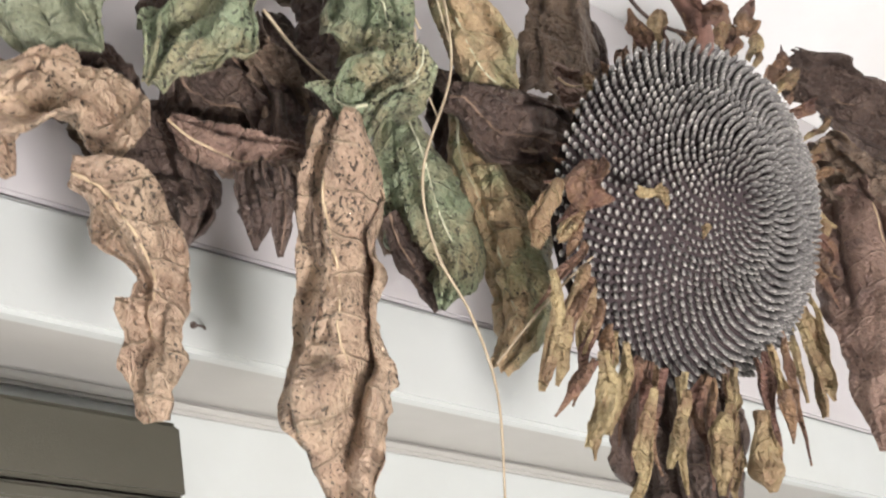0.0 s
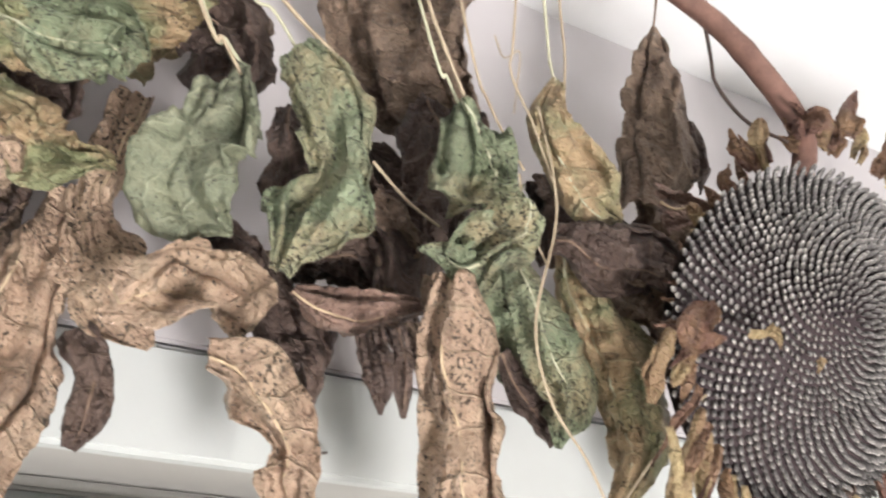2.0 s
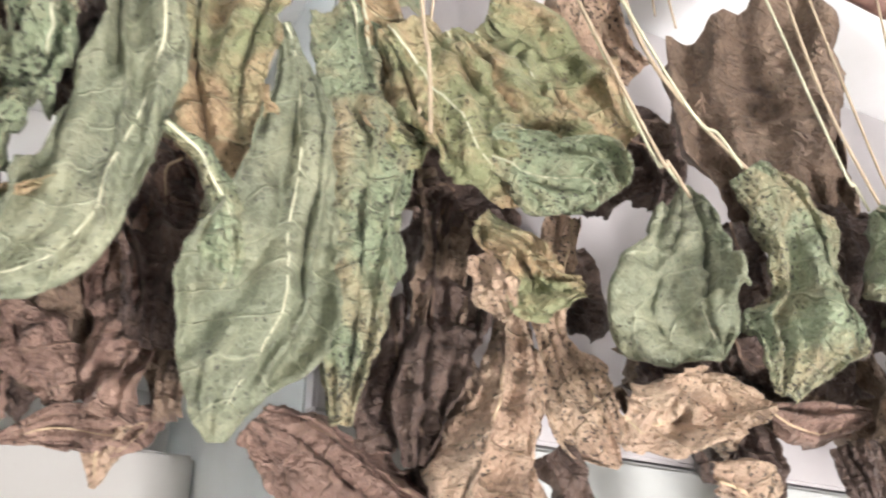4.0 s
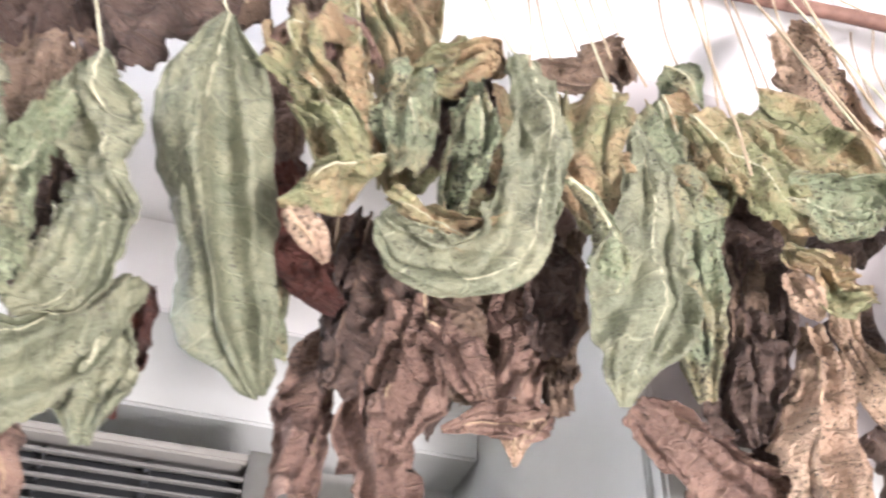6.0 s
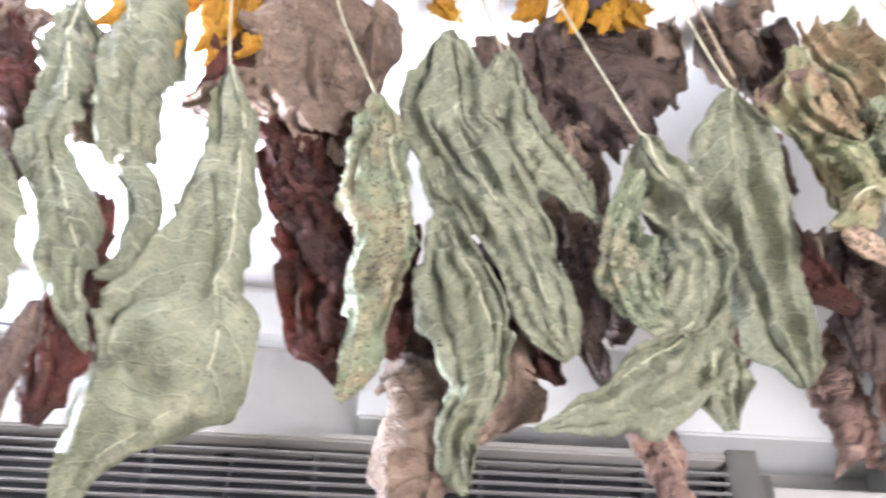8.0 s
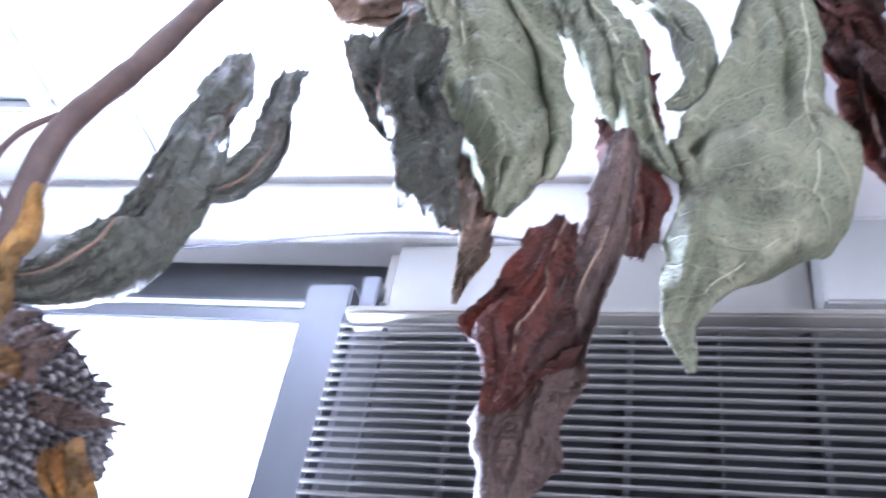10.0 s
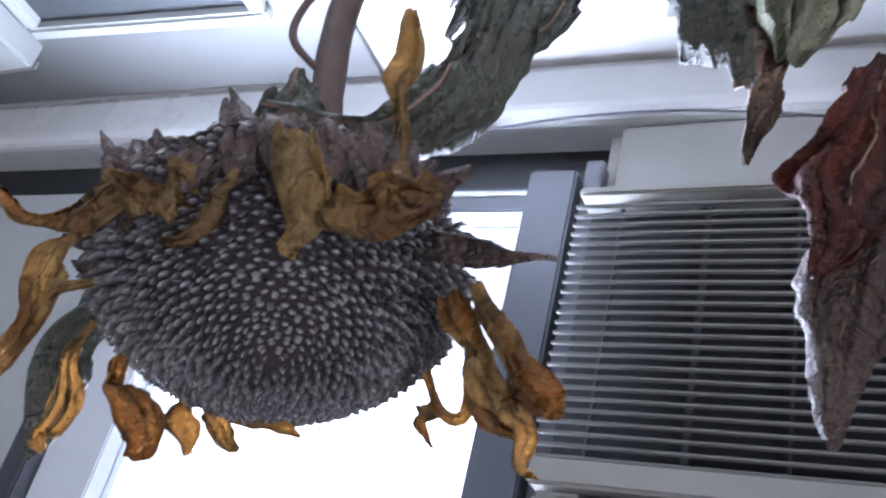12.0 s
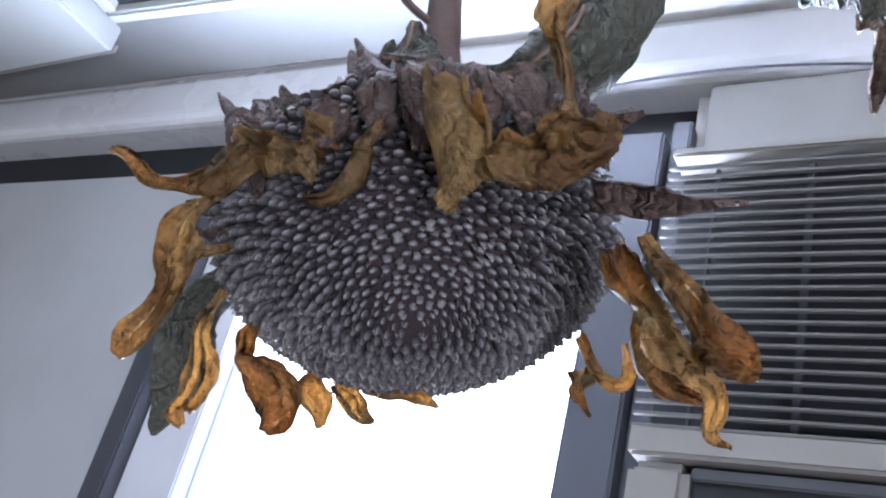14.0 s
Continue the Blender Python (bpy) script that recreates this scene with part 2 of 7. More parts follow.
def bezier(points, steps):
    """A smooth line through the points."""
    p = [Vector(q) for q in points]
    out = []
    for i in range(len(p) - 1):
        a, b, c, d = p[max(i - 1, 0)], p[i], p[i + 1], p[min(i + 2, len(p) - 1)]
        for k in range(steps):
            s = k / steps
            out.append(0.5 * (2 * b + (c - a) * s + (2 * a - 5 * b + 4 * c - d) * s * s + (3 * b - 3 * c + d - a) * s ** 3))
    return out + [p[-1]]


def tube(points, r0, r1, sides=7, steps=6, bm=None, wobble=0.0, seed=0):
    """A tapering tube along a smooth line."""
    bm = bm or bmesh.new()
    line = bezier(points, steps)
    rings = []
    side = None
    for i, p in enumerate(line):
        t = (line[min(i + 1, len(line) - 1)] - line[max(i - 1, 0)]).normalized()
        side = t.orthogonal() if side is None else (side - t * side.dot(t))
        side.normalize()
        up = t.cross(side)
        r = r0 + (r1 - r0) * i / (len(line) - 1)
        r *= 1 + wobble * noise.noise(p * 60 + Vector((seed, 0, 0)))
        rings.append([bm.verts.new(p + (side * math.cos(a) + up * math.sin(a)) * r) for a in (2 * math.pi * k / sides for k in range(sides))])
    for a, b in zip(rings, rings[1:]):
        for k in range(sides):
            bm.faces.new((a[k], a[(k + 1) % sides], b[(k + 1) % sides], b[k]))
    bm.faces.new(rings[0][::-1])
    bm.faces.new(rings[-1])
    return bm


def station(values, u):
    """A smooth width along a leaf from its values at even steps."""
    x = u * (len(values) - 1)
    i = min(int(x), len(values) - 2)
    s = x - i
    a, b, c, d = values[max(i - 1, 0)], values[i], values[i + 1], values[min(i + 2, len(values) - 1)]
    w = 0.5 * (2 * b + (c - a) * s + (2 * a - 5 * b + 4 * c - d) * s * s + (3 * b - 3 * c + d - a) * s ** 3)
    return max(w, min(b, c) * 0.8, 0.0005)


def blade_mesh(line, facing, widths, seed, ruffle, roll, rows, cols, thick=0.0008, ragged=0.5):
    """A leaf's blade: a thin sheet on its midrib, rolled across, folded lengthwise, pleated along its veins, its margin curled and frilled."""
    bm = bmesh.new()
    uv = bm.loops.layers.uv.new("UVMap")
    n0 = Vector(facing).normalized()
    rng = random.Random(seed * 7 + 1)
    shift = Vector((seed * 3.17, seed * 1.31, seed * 0.77))
    size = max(widths)
    pace = 24 if size > 0.011 else 75
    folds, phase = rng.uniform(2.0, 3.4), rng.uniform(0, 50)
    rib, slope, keel = rng.uniform(-0.6, 0.6), rng.uniform(-16, 16), rng.choice((-1, 1, 1)) * rng.uniform(0.15, 0.5)
    skew = rng.uniform(-0.35, 0.35)
    hook = [rng.choice((1, 1, -1)) * rng.uniform(0.5, 1.2) for _ in range(2)]
    frill = rng.uniform(0.025, 0.045)
    count, where, coords = len(line) - 1, [], {}
    length = 0.0
    for r in range(rows + 1):
        u = r / rows
        x = u * count
        i = min(int(x), count - 1)
        p = line[i].lerp(line[i + 1], x - i)
        t = (line[min(i + 3, count)] - line[max(i - 2, 0)]).normalized()
        side = n0.cross(t).normalized()
        nrm = side.cross(t).normalized()
        if nrm.dot(n0) < 0:
            nrm = -nrm
        turn = (0.4 + 0.45 * ruffle) * noise.noise(Vector((u * 2.2, seed * 2.1, 3.3)))
        p = p + nrm * (size * 0.3 * noise.noise(Vector((u * 2.6, seed * 1.7, 8.8))))
        side, nrm = side * math.cos(turn) + nrm * math.sin(turn), nrm * math.cos(turn) - side * math.sin(turn)
        length += (p - where[-1][0]).length if where else 0.0
        where.append((p, side, nrm, t, length))
    grid = {}
    for r, (p, side, nrm, t, along) in enumerate(where):
        u = r / rows
        bend = max(0.08, abs(roll) * (1 + 0.7 * noise.noise(Vector((u * 3.0, seed * 0.9, 5.1)))))
        sign = 1 if roll > 0 else -1
        w0 = station(widths, u) * (1 + (0.12 + 0.12 * ragged) * noise.noise(Vector((along * pace, seed * 1.9, 6.0))))
        for c in range(cols + 1):
            h = 2 * c / cols - 1
            v = rib + (1 + rib) * h if h < 0 else rib + (1 - rib) * h
            e = abs(v)
            mark = Vector((along * 60, seed, 2.0 if v > 0 else 7.0))
            bite = noise.noise(mark * 0.6) * 0.005 + noise.noise(mark * 2.2) * 0.0018 + noise.noise(mark * 5.0) * 0.0008
            w = max(0.0004, w0 + min(1.0, w0 / 0.02) * bite * ragged * e ** 4 * 1.6)
            k = bend * (1 + skew * v)
            radius = w / (math.sin(k) if k < 1.57 else 1.0)
            q = p + side * (radius * math.sin(k * v)) - nrm * (sign * radius * (1 - math.cos(k * v)))
            s = q + shift
            # lengthwise folds with sharp crests that wander across the blade
            place = Vector((v * folds + along * slope, along * 6.5, phase))
            ripple = 1 - 2.6 * abs(noise.noise(place))
            deep = min(w, 0.04) * (0.22 + 0.36 * ruffle)
            push = ripple * deep - keel * w * (abs(v - rib) - 0.5) * 0.8
            q = q + side * (0.8 * deep * noise.noise(place + Vector((0.35, 0, 0))) * (1 - e ** 4))
            # side veins: narrow raised ribs with bellied cells between
            slant = (along - w * abs(v - rib) * 0.8) / 0.021 + 0.5 * noise.noise(s * 16)
            cell = abs((slant % 1.0) - 0.5) * 2
            push += (0.5 - cell ** 3) * min(w, 0.02) * 0.085 * (0.6 + ruffle) * min(1.0, abs(v - rib) * 3)
            # crumpled sheet
            big, mid = noise.noise(s * 24), noise.noise(s * 55 + Vector((4, 1, 2)))
            push += ruffle * min(1.0, w / 0.02) * (0.013 * big + 0.013 * (0.3 - abs(mid)) + 0.0065 * (0.3 - abs(noise.noise(s * 115))))
            crease = 0.32 - abs(noise.noise(Vector((along * 10 + 0.4 * v, w * v * 48 + along * 9, seed * 1.3))))
            other = 0.32 - abs(noise.noise(Vector((along * 26, w * v * 30 - along * 14, seed * 2.3 + 5))))
            push += min(1.0, w / 0.018) * (0.35 + ruffle) * (0.016 * crease + 0.014 * other)
            # margin curled over and frilled
            rim = max(0.0, (e - 0.62) / 0.38)
            curl = hook[v > 0] * (0.55 + 0.8 * noise.noise(Vector((along * 14, seed * 0.6, 4.0 if v > 0 else 9.0))))
            push += curl * min(w, 0.025) * 0.75 * rim ** 1.6 * (0.5 + 0.6 * ruffle)
            flare = max(0.0, 0.35 + noise.noise(Vector((along * 17, seed * 3.1, v))))
            push += min(w, 0.02) * min(1.0, w / 0.01) * (0.1 + 0.45 * ruffle) * flare * rim * math.sin(6.283 * along / frill + 7.0 * noise.noise(Vector((along * 22, v, seed))))
            q = q + nrm * push - side * (math.copysign(1, v) * abs(curl) * min(w, 0.025) * 0.22 * rim ** 2 * ruffle)
            q = q + side * (ruffle * 0.0028 * noise.noise(s * 42 + Vector((9, 0, 0)))) + t * (ruffle * 0.004 * noise.noise(s * 34 + Vector((0, 7, 0))))
            vert = bm.verts.new(q)
            grid[r, c], coords[vert] = vert, (along, w * (v - rib))
    for r in range(rows):
        for c in range(cols):
            f = bm.faces.new((grid[r, c], grid[r, c + 1], grid[r + 1, c + 1], grid[r + 1, c]))
            for loop in f.loops:
                loop[uv].uv = coords[loop.vert]
    bm.normal_update()
    low = {}
    for key, vert in grid.items():
        low[key] = bm.verts.new(vert.co - vert.normal * thick)
        coords[low[key]] = coords[vert]
    for r in range(rows):
        for c in range(cols):
            f = bm.faces.new((low[r, c], low[r + 1, c], low[r + 1, c + 1], low[r, c + 1]))
            for loop in f.loops:
                loop[uv].uv = coords[loop.vert]
    edge = [(0, c) for c in range(cols)] + [(r, cols) for r in range(rows)] + [(rows, c) for c in range(cols, 0, -1)] + [(r, 0) for r in range(rows, 0, -1)]
    for a, b in zip(edge, edge[1:] + edge[:1]):
        f = bm.faces.new((grid[b], grid[a], low[a], low[b]))
        for loop in f.loops:
            loop[uv].uv = coords[loop.vert]
    ridge = [grid[r, cols // 2].co + where[r][2] * 0.0004 for r in range(rows + 1)]
    return bm, ridge


WORDS = {
    "green": "dried grey-green sunflower leaf with pale veins, hanging",
    "speckled": "dried green sunflower leaf covered in black specks, hanging",
    "mixed": "crumpled green and tan dried sunflower leaf, hanging",
    "tan": "tan dried sunflower leaf with black specks, hanging limp",
    "brown": "brown wrinkled dried sunflower leaf, hanging",
    "dark": "dark brown shrivelled sunflower leaf, hanging among others",
    "red": "red-brown dried sunflower leaf with light shining through",
    "pink": "pinkish brown crumpled dried sunflower leaf, hanging",
    "grey": "dull grey-green dried sunflower leaf beside the flower stalk",
}
COUNT = [0]


def leaf(look_of, spine, facing, widths, ruffle=0.5, roll=0.5, stalk=None):
    """A dried leaf hung by its stalk: blade, midrib and leaf stalk."""
    COUNT[0] += 1
    seed = COUNT[0]
    ob = thing("dried_leaf", WORDS[look_of], "leaf", "dried leaves on the hanging stalks", spine[0])
    line = bezier(spine, 12)
    ruffle = ruffle * 1.1 + 0.22 if look_of in ("green", "grey") else ruffle * 1.25
    fine = len(spine) > 3
    bm, ridge = blade_mesh(line, facing, widths, seed, ruffle, roll, 78 if fine else 46, 32 if fine else 22, 0.0008, 0.75 if look_of in ("green", "grey") else 1.1)
    blade = part("blade", bm, LEAF[look_of], ob, smooth=True)
    material = RIB[RIB_OF.get(look_of, "brown")]
    if max(widths) > 0.012:
        part("midrib", tube(ridge[:len(ridge) - 5:2], 0.0013, 0.0004, 6, 2), material, blade, "raised pale midrib", True)
    if stalk:
        first, after = Vector(stalk[0]), Vector(stalk[1] if len(stalk) > 1 else spine[0])
        way = (first - after).normalized() + Vector((0, 0, 0.6))
        stalk = (tuple(first + way * min(0.22, max(0.01, (2.52 - first.z) / max(way.z, 0.2)))),) + stalk
        part("leaf_stalk", tube(stalk + (spine[0],), 0.0012, 0.0011, 7, 8, wobble=0.2, seed=seed), material, ob, "thin dry leaf stalk", True)
    return ob


def petal(owner, look_of, name, spine, facing, widths, ruffle=0.6):
    COUNT[0] += 1
    bm, _ = blade_mesh(bezier(spine, 8), facing, widths, COUNT[0], ruffle, 0.9, 12 * (len(spine) - 1) + 6, 14, 0.0004, 2.0)
    return part(name, bm, LEAF[look_of], owner, smooth=True)


def straw(label, points, r0, r1, material=STRAW):
    if "leaf stalk" in label and points[0][2] > 2.15:
        way = (Vector(points[0]) - Vector(points[1])).normalized() + Vector((0, 0, 0.5))
        points = (tuple(Vector(points[0]) + way * min(0.2, max(0.01, (2.52 - points[0][2]) / max(way.z, 0.2)))),) + points
    ob = thing("dry_straw", label, "straw", at=points[0])
    part("stem", tube(points, r0 * 0.75, r1 * 0.75, 7, 10, wobble=0.15), material, ob, smooth=True)
    return ob


# ---- the room ----
TOP = 2.53
structure("floor", block(-4.4, 3.2, -2.7, 1.3, -0.1, 0.0, 0), FLOOR, "brown-grey vinyl floor of the room")
structure("ceiling", block(-4.4, 3.2, -2.7, 1.3, TOP, TOP + 0.1, 0), CEILING, "white painted ceiling above the hanging plants")
structure("wall_south", block(-4.4, 3.2, -2.7, -2.6, 0.0, TOP, 0), PLASTER, "plain pale wall behind the walk")
structure("wall_west", block(-4.4, -4.3, -2.6, 1.3, 0.0, TOP, 0), PLASTER, "plain pale side wall")
structure("wall_east", block(3.1, 3.2, -2.6, 1.3, 0.0, TOP, 0), PLASTER, "plain pale side wall")
structure("wall_north", block(-1.46, 3.1, 1.06, 1.2, 0.0, TOP, 0), PLASTER, "pale wall behind the air conditioner")
# the boxed-in duct over the right half: a low fascia, the panel above it, its soffit and the wall below
structure("trim_lower", block(0.02, 3.1, 0.478, 0.500, 1.955, 2.041, 0.004), CREAM, "white fascia board along the boxed-in duct")
structure("trim_upper", block(0.02, 3.1, 0.484, 0.506, 2.045, TOP, 0.003), PANEL, "pinkish white panel above the fascia")
structure("trim_end", block(0.02, 0.042, 0.506, 1.06, 1.955, TOP, 0.003), CREAM, "white end panel of the boxed-in duct")
# the soffit's shade is put into its colour
structure("trim_soffit", block(0.042, 3.1, 0.500, 1.06, 1.958, 1.975, 0), CREAM_SHADED, "cream soffit of the boxed-in duct in a shaded tone")
structure("wall_below_duct", block(0.03, 3.1, 0.63, 1.06, 0.0, 1.957, 0), CREAM, "white wall under the boxed-in duct")
# strip added to draw the thin shadow line under the soffit
structure("trim_bead", block(0.03, 3.1, 0.618, 0.63, 1.945, 1.957, 0.003), CREAM_SHADED, "thin strip for the shadow line where wall and soffit meet")
structure("trim_fascia", block(-0.785, 0.018, 0.945, 1.058, 2.225, 2.372, 0.004), CREAM, "white fascia above the air conditioner")
structure("trim_fascia_upper", block(-0.785, 0.018, 0.951, 1.058, 2.376, TOP, 0.003), CEILING, "white panel above the fascia")
# same darkened cream, for the shadowed face under the fascia
structure("trim_return", block(-0.235, 0.018, 0.86, 1.058, 1.3, 2.10, 0.004), CREAM_SHADED, "cream wall face beside the air conditioner in a shaded tone")


def bronze_box():
    ob = thing("wall_lamp_housing", "long brushed bronze metal housing fixed to the wall", "housing", at=(0.1, 0.6, 1.86))
    bm = block(0.05, 0.405, 0.565, 0.63, 1.862, 1.922, 0.004)
    for v in bm.verts:
        if v.co.x > 0.3:
            v.co.x -= (v.co.z - 1.862) * 0.25
    part("body", bm, BRONZE, ob)
    part("lower_rail", block(0.05, 0.415, 0.56, 0.63, 1.846, 1.859, 0.003), BRONZE, ob, "darker lower rail")
    nail = thing("nail", "small bent steel nail in the white fascia", "nail", at=(0.36, 0.47, 1.972))
    part("shank", tube(((0.370, 0.482, 1.976), (0.362, 0.466, 1.972), (0.352, 0.458, 1.968)), 0.0012, 0.001, 6, 3), STALK_DARK, nail, smooth=True)
    part("head", tube(((0.3525, 0.458, 1.9685), (0.351, 0.457, 1.9678)), 0.0028, 0.0028, 8, 1), STALK_DARK, nail)


bronze_box()

# the window bay on the left stands at a slight angle to the rest
BAY = Matrix.Translation((-1.3, 1.05, 0)) @ Matrix.Rotation(radians(2.2), 4, "Z") @ Matrix.Translation((1.3, -1.05, 0))


def bay(name, bm, material, label="", parent=None, smooth=False):
    bmesh.ops.transform(bm, matrix=BAY, verts=bm.verts)
    return structure(name, bm, material, label) if not parent else part(name, bm, material, parent, label, smooth)


bay("wall_left_panel", block(-4.3, -2.375, 1.03, 1.1, 0.0, 2.285, 0.003), SCREEN, "plain grey panel beside the window")
bay("wall_below_window", block(-2.375, -1.46, 1.06, 1.2, 0.0, 1.22, 0.003), PLASTER, "pale wall under the window")
# the gap's darkness is painted: a solid black board set behind the moulding
bay("trim_shadow_gap", block(-4.3, -1.44, 1.10, 1.2, 2.285, 2.42, 0), BLACK, "black board for the shaded gap over the window head")
bay("trim_head_rail", block(-4.3, -1.445, 1.05, 1.1, 2.285, 2.292, 0.001), ALU, "thin grey rail over the window")


def beam():
    """A rounded white moulding between ceiling and window head."""
    bm = bmesh.new()
    outline = [(1.16, 2.405), (1.03, 2.402)] + [(1.03 - 0.028 * math.sin(a), 2.43 - 0.028 * math.cos(a)) for a in (0.4, 0.8, 1.2, 1.57)] + [(0.999, 2.50), (1.006, 2.512), (1.02, TOP), (1.16, TOP)]
    ends = [[bm.verts.new((x, y, z)) for y, z in outline] for x in (-4.3, -0.79)]
    for i in range(len(outline)):
        j = (i + 1) % len(outline)
        bm.faces.new((ends[0][i], ends[0][j], ends[1][j], ends[1][i]))
    bm.faces.new(ends[0][::-1])
    bm.faces.new(ends[1])
    return bm


bay("trim_beam", beam(), BEAM_WHITE, "rounded white moulding under the ceiling")


def window_bay():
    ob = tagged(new("window_1"), "bright window with grey aluminium frame beside the air conditioner", kind="structure")
    bay("right_post", block(-1.563, -1.486, 1.0, 1.09, 1.22, 2.29, 0.004), ALU, "", ob)
    bay("right_trim", block(-1.484, -1.455, 1.03, 1.09, 1.22, 2.33, 0.003), ALU, "", ob)
    bay("left_post", block(-2.372, -2.325, 1.0, 1.09, 1.22, 2.29, 0.004), ALU, "", ob)
    bay("left_reveal", block(-2.323, -2.205, 1.03, 1.09, 1.22, 2.225, 0.003), ALU_WHITE, "pale reveal lit by the daylight", ob)
    bay("head_frame", block(-2.323, -1.565, 1.02, 1.09, 2.225, 2.255, 0.003), ALU, "", ob)
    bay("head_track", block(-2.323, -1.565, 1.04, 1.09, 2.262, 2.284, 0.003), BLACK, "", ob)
    bay("head_lip", block(-2.323, -1.565, 1.015, 1.03, 2.256, 2.262, 0.001), ALU_WHITE, "", ob)
    bay("sill", block(-2.323, -1.565, 0.97, 1.09, 1.20, 1.222, 0.003), ALU_WHITE, "", ob)
    pane = bay("pane", block(-2.205, -1.563, 1.065, 1.071, 1.222, 2.225, 0), GLASS, "clear glass pane", ob)
    pane.visible_shadow = False


window_bay()
far = structure("backdrop", block(-7.5, 2.5, 4.0, 4.05, -1.0, 6.5, 0), DISTANCE, "overcast white sky outside the window")
# greyed panel makes the straight edge between dimmer and window-lit ceiling
bay("ceiling_panel", block(-4.3, -1.895, -2.6, 1.0, TOP - 0.012, TOP - 0.002, 0.002), CEILING_DIM, "ceiling panel near the window, greyed for its weaker light")


def ceiling_vent():
    ob = thing("ceiling_vent", "square white ceiling vent with slats over a dark duct", "vent", at=(-2.3, 0.5, 2.51))
    z0, z1 = 2.488, TOP - 0.013
    x0, x1, y0, y1, w = -2.56, -2.02, 0.25, 0.795, 0.03
    turned = Matrix.Translation((x1, y1, 0)) @ Matrix.Rotation(radians(4.5), 4, "Z") @ Matrix.Translation((-x1, -y1, 0))
    for name, b in (("frame_side", (x0, x1, y1 - w, y1)), ("frame_side", (x0, x1, y0, y0 + w)), ("frame_side", (x0, x0 + w, y0 + w, y1 - w)), ("frame_side", (x1 - w, x1, y0 + w, y1 - w))):
        part(name, block(*b, z0, z1, 0.006), CREAM, ob)
    part("duct", block(x0 + w, x1 - w, y0 + w, y1 - w, z1 - 0.006, z1 - 0.001, 0), DUCT, ob, "dark duct behind the slats")
    for i in range(5):
        inset = 0.12 + i * 0.03
        bm = bmesh.new()
        for b in ((x0 + inset, x1 - inset, y1 - inset - 0.014, y1 - inset), (x0 + inset, x1 - inset, y0 + inset, y0 + inset + 0.014), (x0 + inset, x0 + inset + 0.014, y0 + inset + 0.014, y1 - inset - 0.014), (x1 - inset - 0.014, x1 - inset, y0 + inset + 0.014, y1 - inset - 0.014)):
            block(*b, z0 - 0.004 - i * 0.004, z1 - 0.007, 0.003, bm)
        part("slat", bm, CREAM, ob)
    for child in ob.children:
        child.data.transform(turned)
    box = thing("ceiling_box", "white boxed corner under the ceiling beside the vent", "box", at=(-3.3, 0.5, 2.47))
    part("body", block(-4.28, -2.585, -0.6, 0.79, 2.455, TOP - 0.013, 0.006), CREAM, box)
    part("edge_strip", block(-4.28, -2.58, 0.79, 0.795, 2.455, 2.475, 0.002), CREAM_SHADED, box)


ceiling_vent()


